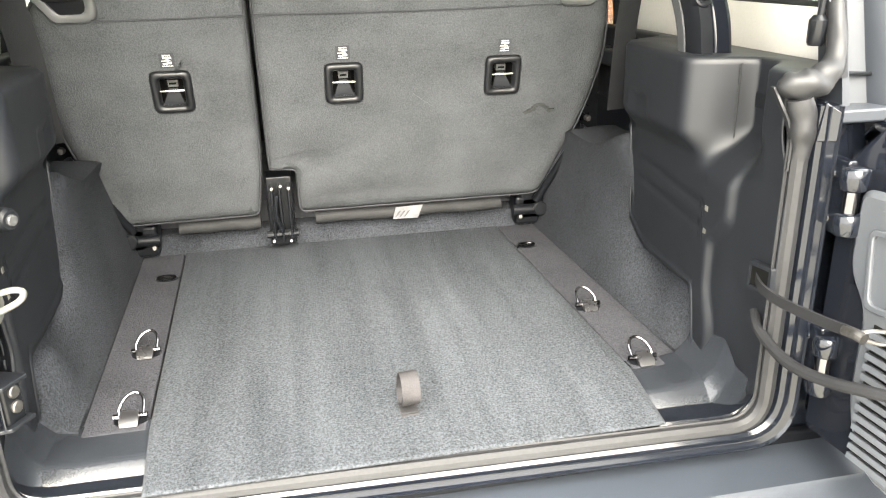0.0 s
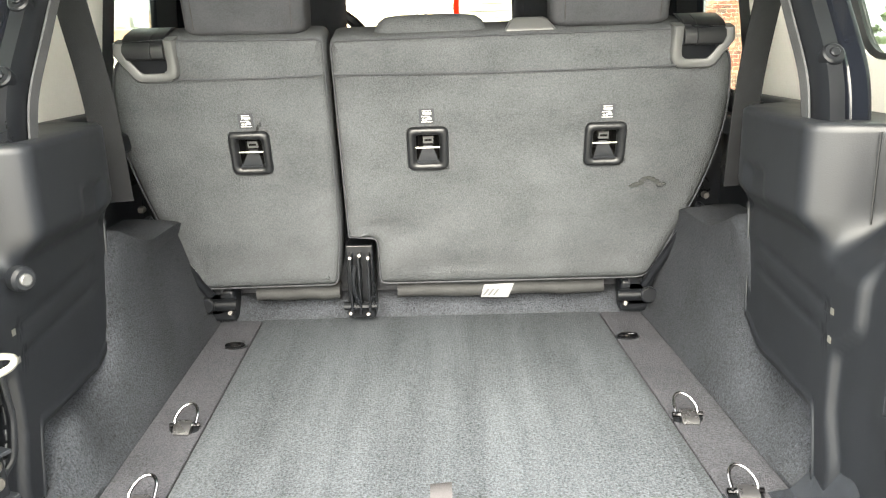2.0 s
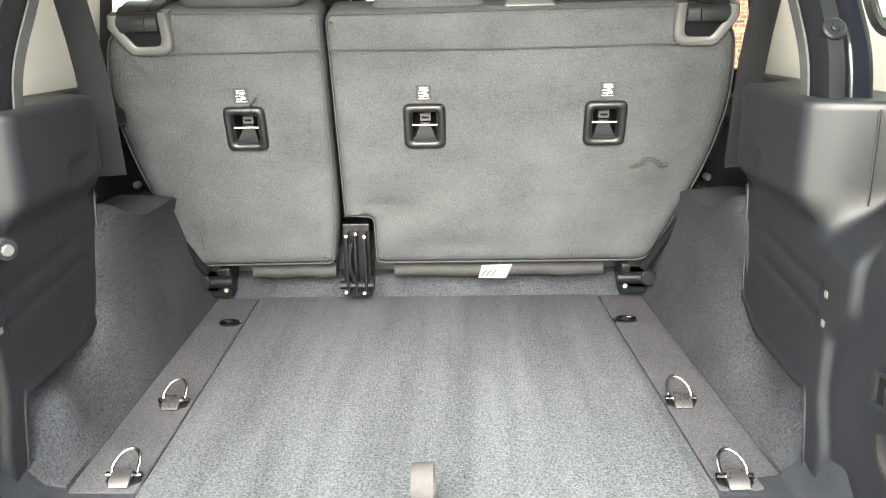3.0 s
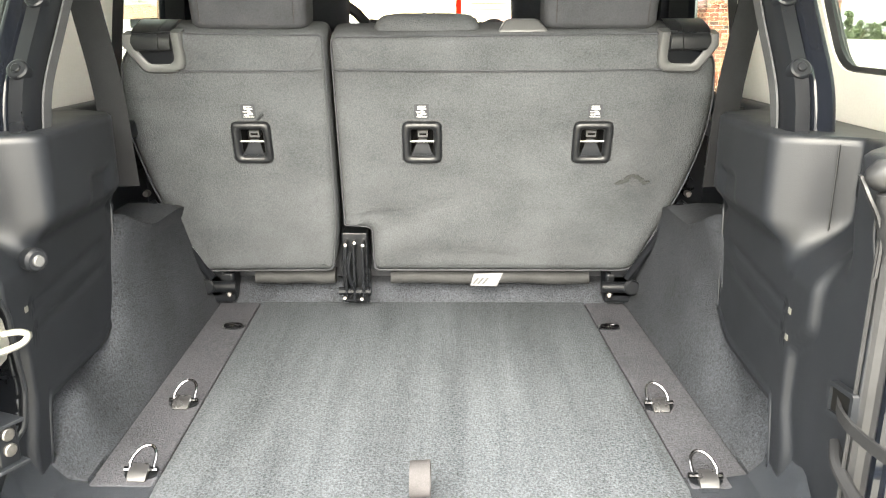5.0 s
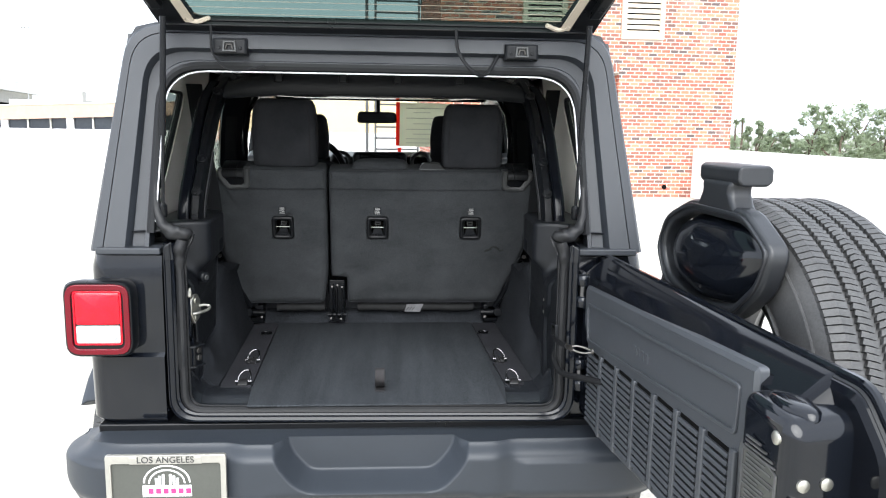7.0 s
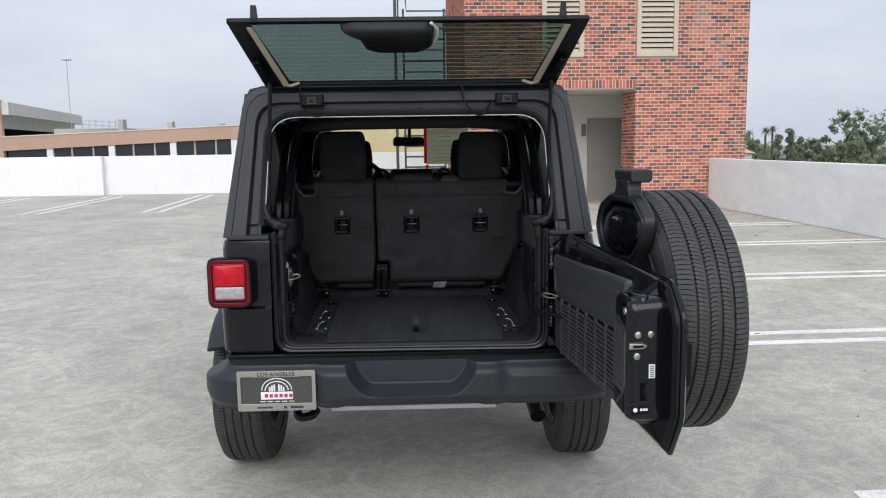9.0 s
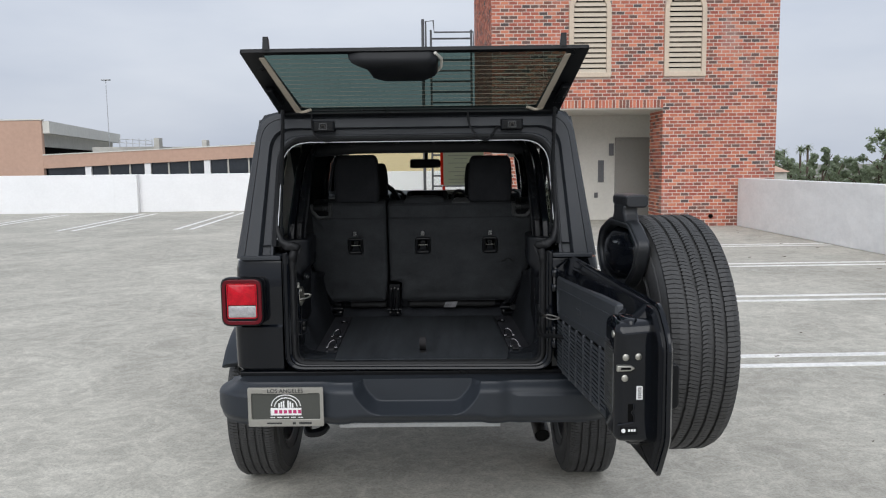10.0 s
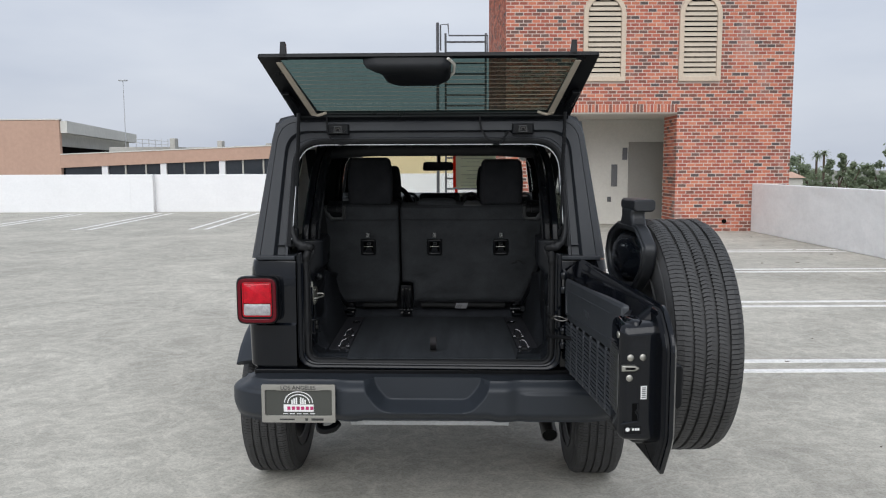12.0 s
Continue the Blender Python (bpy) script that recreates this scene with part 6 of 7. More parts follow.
    for k, p in enumerate(up):
        t = (up[min(k + 1, len(up) - 1)] - up[max(k - 1, 0)]).normalized()
        a = V((s, 0, 0))
        b = t.cross(a).normalized()
        secs.append([p + a * c * 0.016 + b * d * 0.034 for c, d in ((-1, -0.6), (-0.6, -1), (0.6, -1), (1, -0.6), (1, 0.6), (0.6, 1), (-0.6, 1), (-1, 0.6))])
    rb = part("roll_bar", loft(bmesh.new(), secs), M_BLACK, car, "black padded roll bar upright", angle=50)
    outer = [p + V((s * 0.04, 0.004, 0)) for p in up]
    part("outer_plate", ribbon(bmesh.new(), outer, (s * 0.036, -0.005, 0.0), 0.04), M_SHELL, rb, "glossy black outer roll bar tube", bevel=0.01)
    for k in (7, 13, 25):
        p, t = up[k], (up[k + 1] - up[k - 1]).normalized()
        n = t.cross(V((1, 0, 0))).normalized()
        n = n if n.y < 0 else -n
        boss = part("bolt_boss", tube(bmesh.new(), [p + n * 0.024, p + n * 0.037, p + n * 0.039], [0.0155, 0.0145, 0.012], 14), M_BLACK, rb)
        part("bolt", disc(bmesh.new(), p + n * 0.038, n, 0.0065, 0.005, 8), M_BLACK, boss)
    part("side_strap", ribbon(bmesh.new(), [p + V((-s * 0.019, 0.012, 0.0)) for p in up[:16]], (0.0, 0.02, -0.006), 0.003), M_BELT_PALE, rb, "pale woven strap along the roll bar")
    part("roof_bar", tube(bmesh.new(), smooth_path([up[-1], (sx(0.5), 0.7, 1.695), (sx(0.51), 1.2, 1.69), (sx(0.55), 1.8, 1.66)], 5), 0.032, 10), M_BLACK, car, "black roll bar along the roof")
    # seat belt
    part("seat_belt", ribbon(bmesh.new(), smooth_path([(sx(0.605), 0.45, 1.68), (sx(0.58), 0.452, 1.47), (sx(0.556), 0.456, 1.3), (sx(0.548), 0.462, 1.12)], 4), (0.05, 0.012, 0.0), 0.0025), M_BELT, car, "black seat belt webbing")
    part("belt_anchor", loft(bmesh.new(), [[V((sx(x), y, z)) for y, z in ((0.5, 1.215), (0.56, 1.215), (0.56, 1.25), (0.515, 1.262))] for x in (0.585, 0.63)]), M_BLACK, car, bevel=0.006)


mirror_x(wheelhouse)
# cross bar with pad
secs = []
for x, w in ((-0.5, 0.03), (-0.42, 0.042), (-0.3, 0.046), (0.3, 0.046), (0.42, 0.042), (0.5, 0.03)):
    z = 1.684 - 0.03 * (abs(x) / 0.5) ** 4
    secs.append([V((CX + x, 0.38 + a * w, z + b * w * 0.75)) for a, b in ((-1, -0.5), (-0.7, -1), (0.7, -1), (1, -0.5), (1, 0.5), (0.7, 1), (-0.7, 1), (-1, 0.5))])
cb = part("cross_bar", loft(bmesh.new(), secs), M_TRIM, car, "black padded roll bar cross member", angle=50)
for x in (-0.31, -0.105, 0.07, 0.27):
    part("bolt_cover", bx(CX + x - 0.014, CX + x + 0.014, 0.325, 0.34, 1.685, 1.725), M_BLACK, cb, bevel=0.006)
part("front_roof_lining", loft(bmesh.new(), [[V((CX + x, y, z)) for x, z in ((-0.63, 1.7), (-0.56, 1.748), (0, 1.757), (0.56, 1.748), (0.63, 1.7), (0.63, 1.712), (0.56, 1.76), (0, 1.769), (-0.56, 1.76), (-0.63, 1.712))] for y in (0.84, 1.3, 1.95)]), M_BLACK, car, "black lining of the front roof panels", angle=40)
sb = part("sound_bar", loft(bmesh.new(), [[V((CX + x, y, z)) for y, z in ((1.0 - d, 1.668 + e), (1.03, 1.66 + e), (1.2, 1.672 + e), (1.2, 1.75), (1.0 - d, 1.735))] for x, d, e in ((-0.54, 0.0, 0.01), (-0.42, 0.02, 0.006), (-0.3, 0.04, 0.0), (0.3, 0.04, 0.0), (0.42, 0.02, 0.006), (0.54, 0.0, 0.01))]), M_SHELL, car, "black overhead speaker bar", bevel=0.012)
part("lamp_lens", loft(bmesh.new(), [[V((CX + x, y, z)) for x, z in ((-0.075, 1.672), (0.075, 1.672), (0.085, 1.664), (-0.085, 1.664))] for y in (0.955, 0.97)]), M_SATIN, sb, bevel=0.002)
for s in (-1, 1):
    secs = []
    for z, x0, x1, y0 in ((0.95, 0.545, 0.66, 0.97), (1.25, 0.545, 0.66, 0.965), (1.5, 0.54, 0.645, 0.96), (1.6, 0.525, 0.635, 0.96), (1.66, 0.49, 0.62, 0.962), (1.7, 0.45, 0.6, 0.965), (1.73, 0.43, 0.58, 0.97)):
        secs.append([V((CX + s * x, y, z)) for x, y in ((x0, y0 + 0.02), (x0 + 0.012, y0), (x1 - 0.012, y0 + 0.01), (x1, y0 + 0.03), (x1, y0 + 0.09), (x0, y0 + 0.09))])
    hp = part("middle_pillar", loft(bmesh.new(), secs), M_SHELL, car, "black padded middle roll bar pillar", angle=40)
    part("belt", ribbon(bmesh.new(), [(CX + s * 0.585, 0.955, 1.58), (CX + s * 0.6, 0.95, 1.3), (CX + s * 0.605, 0.955, 1.0)], (0.045, 0.0, 0.0), 0.003), M_BELT, hp, "black seat belt webbing")
part("bar_trim", tube(bmesh.new(), [(CX - 0.12, 0.955, 1.7), (CX - 0.09, 0.95, 1.72), (CX + 0.09, 0.95, 1.72), (CX + 0.12, 0.955, 1.7)], 0.004, 6), M_STEEL, car)

# left jamb: latch striker and bumper bracket
part("pocket_liner", loft(bmesh.new(), [[V((x, p.x, p.y)) for p in shrink(POCKET, d)] for x, d in ((-0.522, 0.001), (-0.557, 0.003))], cap=False), M_BLACK, car, "black wall of the striker opening", angle=60)
part("striker_pocket", prism(bmesh.new(), [V((-0.56, p.x, p.y)) for p in shrink(POCKET, 0.012)], (0.006, 0, 0)), M_DARK, car, "dark opening behind the striker")
part("pocket_rim", tube(bmesh.new(), [V((CX - 0.51 - 0.05 * (p.x - 0.05) - 0.011 * ease(-p.x, 0.02, 0.06), p.x, p.y)) for p in POCKET], 0.0042, 8, closed=True), M_TRIM, car, "rolled edge of the trim opening")
part("flange_edge", ribbon(bmesh.new(), [(-0.504, -0.144, 1.085), (-0.504, -0.146, 1.03), (-0.504, -0.147, 0.984), (-0.503, -0.13, 0.966), (-0.503, -0.133, 0.93), (-0.503, -0.135, 0.888)], (0.006, -0.006, 0.0), 0.002), M_JAMB, car, "painted edge of the pillar flange")
part("flange_clip", tube(bmesh.new(), [(-0.505, -0.138, 1.088), (-0.503, -0.138, 1.098), (-0.506, -0.13, 1.108)], [0.0055, 0.0055, 0.004], 8), M_STEEL, car, "pale metal clip")
SO, SH, SN = V((-0.496, -0.11, 1.048)), V((0.25, 0.97, 0)).normalized(), V((0.97, -0.25, 0)).normalized()
hexa = [V(p) for p in ((-0.0115, 0.0405), (0.0095, 0.039), (0.023, 0.022), (0.028, -0.01), (0.02, -0.028), (-0.006, -0.0405), (-0.027, -0.01), (-0.025, 0.026))][::-1]
sk = part("striker", loft(bmesh.new(), [[SO + SH * p.x + SN * d + V((0, 0, p.y)) for p in shrink(hexa, i)] for d, i in ((-0.006, 0.0), (0.0, 0.0), (0.0015, 0.0015))]), M_STEEL, car, "zinc latch striker with a loop", angle=40)
part("striker_base", loft(bmesh.new(), [[SO + SH * (p.x - 0.004) + SN * d + V((0, 0, p.y)) for p in shrink(hexa, -0.003)] for d in (-0.03, -0.006)]), M_BLACK, sk, smooth=False)
part("loop", tube(bmesh.new(), smooth_path([SO + SH * a + SN * b + V((0, 0, c)) for a, b, c in ((-0.019, 0.0, -0.011), (-0.008, 0.011, -0.01), (0.02, 0.022, -0.008), (0.032, 0.024, -0.003), (0.036, 0.019, 0.001), (0.03, 0.011, 0.004), (0.018, 0.0, 0.004))], 4), 0.0042, 10), M_STEEL, sk, "zinc striker loop")
for z in (-0.024, 0.022):
    part("bolt", disc(bmesh.new(), SO + SN * 0.0015 + V((0, 0, z)), SN, 0.009, 0.003, 14), M_STEEL, sk)
br = part("guide_bracket", loft(bmesh.new(), [[V((x, y, z)) for x, y in ((-0.54, -0.135), (-0.498, -0.127), (-0.486, -0.101), (-0.54, -0.085))] for z in (0.888, 0.943)]), M_BLACK, car, "black guide bracket with two bolts", bevel=0.003)
for z in (0.91, 0.931):
    part("bolt", disc(bmesh.new(), (-0.4925, -0.1135, z), (0.9, -0.43, 0), 0.0085, 0.005, 14), M_PIPE, br)
for z in (0.942, 0.885):
    part("bracket_lip", loft(bmesh.new(), [[V((x, y, z + d)) for x, y in ((-0.53, -0.142), (-0.494, -0.135), (-0.476, -0.1), (-0.53, -0.08))] for d in (0.0, 0.0055)]), M_TRIM, br, bevel=0.0015)
kn = part("lock_knob", disc(bmesh.new(), (-0.512, 0.03, 1.11), (1, -0.6, 0), 0.016, 0.018, 18), M_TRIM, car, "grey plastic trim knob")
part("knob_cap", disc(bmesh.new(), (-0.498, 0.021, 1.11), (1, -0.6, 0), 0.008, 0.006, 14), M_TRIM_GREY, kn)

# rear seat backs
ST, SB = V((0, 0.565, 1.385)), V((0, 0.70, 0.875))


def seat_pt(x, z, d=0.0):
    """A place on the leaning seat back at a height, d forward from its rear face."""
    t = (z - SB.z) / (ST.z - SB.z)
    return V((x, SB.y + (ST.y - SB.y) * t + d, z + d * 0.26))


ANCHORS, ANCHOR_Z = (-0.355, -0.011, 0.332), 1.182


def calm(q):
    """Flattens the folds round the anchor pockets."""
    d = min((q - V((x, ANCHOR_Z + 0.015))).length for x in ANCHORS)
    return min(1.0, max(0.0, (d - 0.07) / 0.06))


def seat_back(pts, radii, label):
    o = rounded([V(p) for p in pts], radii, 6)
    o = [a.lerp(b, k / 5) for a, b in zip(o, o[1:] + o[:1]) for k in range(5 if (b - a).length > 0.06 else 1)]
    c = sum(o, V((0, 0))) / len(o)
    secs = []
    for d, i in ((0.0, 0.03), (0.003, 0.014), (0.012, 0.003), (0.03, 0.0), (0.09, 0.0), (0.12, 0.02)):
        secs.append([seat_pt(p.x, p.y, d) for p in shrink(o, i)])
    bm = loft(bmesh.new(), secs, cap=False)
    # rear face as a soft grid of rings, with shallow folds
    ring = shrink(o, 0.03)
    rows = []
    for f in (0.0, 0.05, 0.1, 0.16, 0.24, 0.32, 0.42, 0.55, 0.7, 0.85):
        row = []
        for p in ring:
            q = p.lerp(c, f)
            fold = (0.0045 * noise.noise(V((q.x * 5, q.y * 9, 1.7))) + 0.0022 * noise.noise(V((q.x * 14, q.y * 20, 4.1)))) * calm(q)
            e = (p - c).normalized()
            pucker = 0.009 * calm(q) * noise.noise(V((math.atan2(e.y, e.x) * 9, f * 2.5, 2.2))) * min(1.0, f * 14) * max(0.0, 1 - f * 2.4)
            row.append(seat_pt(q.x, q.y, -0.006 * min(1.0, f * 2) ** 2 * (3 - 2 * min(1.0, f * 2)) + fold * min(1.0, f * 5) + pucker))
        rows.append(row)
    loft(bm, rows, cap=False)
    mid = bm.verts.new(sum(rows[-1], V((0, 0, 0))) / len(rows[-1]))
    last = [bm.verts.new(p) for p in rows[-1]]
    for a, b in zip(last, last[1:] + last[:1]):
        bm.faces.new((a, b, mid))
    bm.faces.new([bm.verts.new(p) for p in secs[-1]])
    bmesh.ops.remove_doubles(bm, verts=bm.verts, dist=0.0004)
    # openings for the anchor pockets
    slope = (ST - SB).normalized()
    for ax in [x for x in ANCHORS if min(p[0] for p in pts) < x < max(p[0] for p in pts)]:
        for at, nrm in [(seat_pt(ax + e, ANCHOR_Z), V((1, 0, 0))) for e in (-0.03, 0.03)] + [(seat_pt(ax, ANCHOR_Z + e), slope) for e in (-0.033, 0.033)]:
            near = [f for f in bm.faces if abs(f.calc_center_median().x - ax) < 0.12 and abs(f.calc_center_median().z - ANCHOR_Z) < 0.14]
            bmesh.ops.bisect_plane(bm, geom=near + list({e for f in near for e in f.edges}) + list({v for f in near for v in f.verts}), plane_co=at, plane_no=nrm, dist=0.0002)
        gone = []
        for f in bm.faces:
            c_ = f.calc_center_median()
            if abs(c_.x - ax) < 0.03 and abs(c_.z - ANCHOR_Z) < 0.033 and c_.y < seat_pt(ax, c_.z, 0.03).y:
                gone.append(f)
        bmesh.ops.delete(bm, geom=gone, context="FACES")
    sb = part("seat_back", bm, M_FABRIC, car, label, angle=60)
    part("piping", tube(bmesh.new(), [seat_pt(p.x, p.y, 0.008) for p in shrink(o, 0.004)], 0.0018, 6, closed=True), M_FABRIC_TOP, sb)
    return sb


sl = seat_back([(-0.522, 0.87), (-0.213, 0.873), (-0.197, 1.0), (-0.193, 1.392), (-0.5, 1.396), (-0.59, 1.366), (-0.617, 1.235), (-0.592, 1.085)], [0.03, 0.02, 0.05, 0.02, 0.03, 0.05, 0.1, 0.14], "grey cloth rear seat back, narrow part")
sr = seat_back([(-0.128, 0.873), (0.452, 0.873), (0.542, 1.08), (0.573, 1.225), (0.556, 1.364), (0.47, 1.394), (-0.187, 1.388), (-0.187, 0.985), (-0.128, 0.98)], [0.02, 0.03, 0.14, 0.1, 0.05, 0.03, 0.02, 0.008, 0.01], "grey cloth rear seat back, wide part")
for sb, x0, x1 in ((sl, -0.5, -0.2), (sr, -0.18, 0.47)):
    part("seam", tube(bmesh.new(), [seat_pt(x0 + (x1 - x0) * k / 12, 1.328 - 0.003 * math.sin(math.pi * k / 12), -0.0075) for k in range(13)], 0.0014, 6), M_FABRIC_TOP, sb)


def anchor(x, z, parent):
    """A moulded pocket: a rolled rim, a dark throat with a chute, and a bright bar across it."""
    def sq(w, h, d, r):
        return [seat_pt(x + p.x, z + p.y, d) for p in rounded([V((-w, -h)), V((w, -h)), V((w, h)), V((-w, h))], r, 4)]

    def slab(pts, d0, d1):
        return loft(bmesh.new(), [[seat_pt(x + u, z + v, d) for u, v in pts] for d in (d0, d1)])

    rings = ((0.04, 0.043, -0.002, 0.014), (0.0405, 0.0435, -0.007, 0.014), (0.0385, 0.0415, -0.013, 0.014), (0.034, 0.037, -0.0155, 0.012), (0.028, 0.0315, -0.0145, 0.009), (0.0245, 0.028, -0.009, 0.007), (0.0232, 0.0268, -0.003, 0.006), (0.0225, 0.026, 0.0, 0.006))
    a = part("child_seat_anchor", loft(bmesh.new(), [sq(*r) for r in rings], cap=False), M_BEZEL, parent, "black child seat anchor pocket", angle=50)
    # pocket lined in near-black, so its shade is partly painted
    part("throat", loft(bmesh.new(), [sq(*r) for r in ((0.0232, 0.0268, -0.0025, 0.006), (0.02, 0.023, 0.034, 0.005), (0.012, 0.014, 0.036, 0.003))], cap=False), M_DARK, a)
    part("throat_end", prism(bmesh.new(), sq(0.021, 0.024, 0.034, 0.005), V((0, 0.002, 0))), M_DARK, a)
    part("chute", loft(bmesh.new(), [[seat_pt(x + u * w, z + v, d) for u in (-1, 1)] + [seat_pt(x + u * w, z + v - 0.003, d) for u in (1, -1)] for w, v, d in ((0.0215, -0.025, -0.009), (0.019, -0.0225, -0.004), (0.0085, -0.001, 0.014))]), M_TRIM, a)
    part("lower_lip", tube(bmesh.new(), [seat_pt(x - 0.019, z - 0.0245, -0.0085), seat_pt(x + 0.019, z - 0.0245, -0.0085)], 0.0018, 6), M_TRIM, a)
    part("guide", slab(((-0.0095, 0.003), (0.0105, 0.003), (0.0105, 0.017), (-0.0095, 0.017)), 0.012, 0.03), M_TRIM_GREY, a)
    # dark patch painted as the shade of a slot
    part("guide_slot", slab(((-0.0065, 0.008), (0.0075, 0.008), (0.0075, 0.0115), (-0.0065, 0.0115)), 0.0105, 0.012), M_DARK, a)
    part("bar", tube(bmesh.new(), [seat_pt(x - 0.0235, z + 0.001, -0.004), seat_pt(x + 0.0235, z + 0.001, -0.004)], 0.0015, 8), M_STEEL, a, "bright steel bar")
    lb = part("icon_label", prism(bmesh.new(), [seat_pt(x + a_ * 0.0145, z + 0.064 + b_ * 0.0145, -0.0075) for a_, b_ in ((-1, -1), (1, -1), (1, 1), (-1, 1))], V((0, 0.002, 0))), M_FABRIC_TOP, parent, "small woven icon label")
    bm = bmesh.new()
    for u, v, w, h in ((0.0, 0.0105, 0.008, 0.0012), (-0.0055, 0.0062, 0.0022, 0.004), (0.001, 0.0052, 0.003, 0.0048), (0.0065, 0.0055, 0.0024, 0.0036), (-0.002, -0.0005, 0.0085, 0.0016), (0.0045, -0.0048, 0.0042, 0.0036),
                       (-0.0062, -0.0062, 0.0026, 0.0026), (-0.001, -0.0065, 0.0012, 0.004), (0.0, -0.0108, 0.0105, 0.0012)):
        prism(bm, [seat_pt(x + u + a_ * w, z + 0.064 + v + b_ * h * 0.6, -0.0083) for a_, b_ in ((-1, -1), (1, -1), (1, 1), (-1, 1))], V((0, 0.001, 0)))
    part("icon", bm, M_ICON, lb, "pale woven icon")


for x, p in zip(ANCHORS, (sl, sr, sr)):
    anchor(x, ANCHOR_Z, p)


def release(s, parent):
    """The grey U-shaped bezel with its two-part release lever on a seat shoulder."""
    out = ((0.0, 1.397), (0.0, 1.343), (0.006, 1.329), (0.02, 1.322), (0.074, 1.322), (0.084, 1.327), (0.114, 1.372), (0.11, 1.394))
    inn = ((0.019, 1.397), (0.019, 1.352), (0.022, 1.343), (0.03, 1.338), (0.066, 1.338), (0.072, 1.342), (0.097, 1.376), (0.093, 1.394))

    def at(k, z, d):
        return seat_pt(CX + s * (0.451 + k), z, d)

    secs = [[at(*o, 0.02), at(*o, -0.006), at(o[0] * 0.8 + i[0] * 0.2, o[1] * 0.8 + i[1] * 0.2, -0.0105), at(o[0] * 0.3 + i[0] * 0.7, o[1] * 0.3 + i[1] * 0.7, -0.0105), at(*i, -0.007), at(*i, 0.02)] for o, i in zip(out, inn)]
    r = part("release_bezel", loft(bmesh.new(), secs), M_TRIM_GREY, parent, "grey plastic release bezel", angle=50)
    part("lever_hollow", loft(bmesh.new(), [[at(k, z, d) for k, z in inn] for d in (-0.0035, 0.02)]), M_BLACK, r)
    for k0, k1 in ((0.021, 0.043), (0.0445, 0.095)):
        rows = []
        for z, d in ((1.364, -0.004), (1.364, -0.011), (1.368, -0.0145), (1.38, -0.0135), (1.392, -0.006), (1.401, 0.012), (1.403, 0.06)):
            hi = min(k1, 0.079 + (z - 1.35) * 0.62) if k1 > 0.05 else k1
            rows.append([at(k0, z, d), at(hi, z, d), at(hi, z - 0.004, d + 0.02), at(k0, z - 0.004, d + 0.02)])
        part("lever", loft(bmesh.new(), rows), M_BEZEL, r, "dark release lever", angle=40)


release(-1, sl)
release(1, sr)
# stain on the wide seat back
bm = bmesh.new()
for u, v, w, h in ((-0.03, -0.007, 0.006, 0.003), (-0.022, -0.004, 0.007, 0.004), (-0.014, 0.0, 0.006, 0.005), (-0.008, 0.007, 0.005, 0.004), (0.001, 0.009, 0.006, 0.003), (0.01, 0.006, 0.006, 0.004), (0.018, 0.0, 0.005, 0.005), (0.025, -0.006, 0.006, 0.004), (0.033, -0.004, 0.004, 0.002)):
    loft(bm, [[seat_pt(0.424 + u + w * f * math.cos(q) * (1 + 0.3 * math.sin(3 * q + u * 300)), 1.1 + v + h * f * math.sin(q), d) for q in [2 * math.pi * k / 14 for k in range(14)]] for d, f in ((0.004, 1.0), (-0.0078, 1.0), (-0.0082, 0.7))])
part("stain", bm, M_STAIN, sr, "dark smudge on the cloth")


def headrest(x, z0, z1, w, y, parent, label):
    secs = []
    for z, f, d0, d1 in ((z0, 0.9, 0.02, 0.1), (z0 + 0.012, 1.0, 0.005, 0.115), (z0 + 0.1, 1.02, 0.0, 0.12), (z1 - 0.06, 0.99, 0.002, 0.12), (z1 - 0.022, 0.94, 0.01, 0.113), (z1 - 0.006, 0.87, 0.022, 0.103), (z1, 0.76, 0.035, 0.09)):
        o = rounded([V((-w * f, d0)), V((w * f, d0)), V((w * f, d1)), V((-w * f, d1))], 0.03, 5)
        secs.append([V((x + p.x, y + p.y - (z - z0) * 0.1, z)) for p in o])
    h = part("headrest", loft(bmesh.new(), secs), M_FABRIC_TOP, parent, label, angle=60)
    for e in (-1, 1):
        part("seam", tube(bmesh.new(), [V((x + e * w * 0.8 * f, y + d - (z - z0) * 0.1 - 0.0005, z)) for z, f, d in ((z0 + 0.012, 1.0, 0.005), (z0 + 0.1, 1.02, 0.0), (z1 - 0.06, 0.99, 0.002), (z1 - 0.02, 0.92, 0.012))], 0.0011, 5), M_STRAP, h)
    return h


hl = headrest(-0.341, 1.4, 1.642, 0.112, 0.575, car, "dark grey cloth rear headrest")
hr = headrest(0.333, 1.4, 1.632, 0.108, 0.575, car, "dark grey cloth rear headrest")
for h in (hl, hr):
    x = -0.341 if h is hl else 0.333
    for d in (-0.05, 0.05):
        part("post", tube(bmesh.new(), [(x + d, 0.63, 1.36), (x + d, 0.63, 1.42)], 0.006, 8), M_CHROME, h)
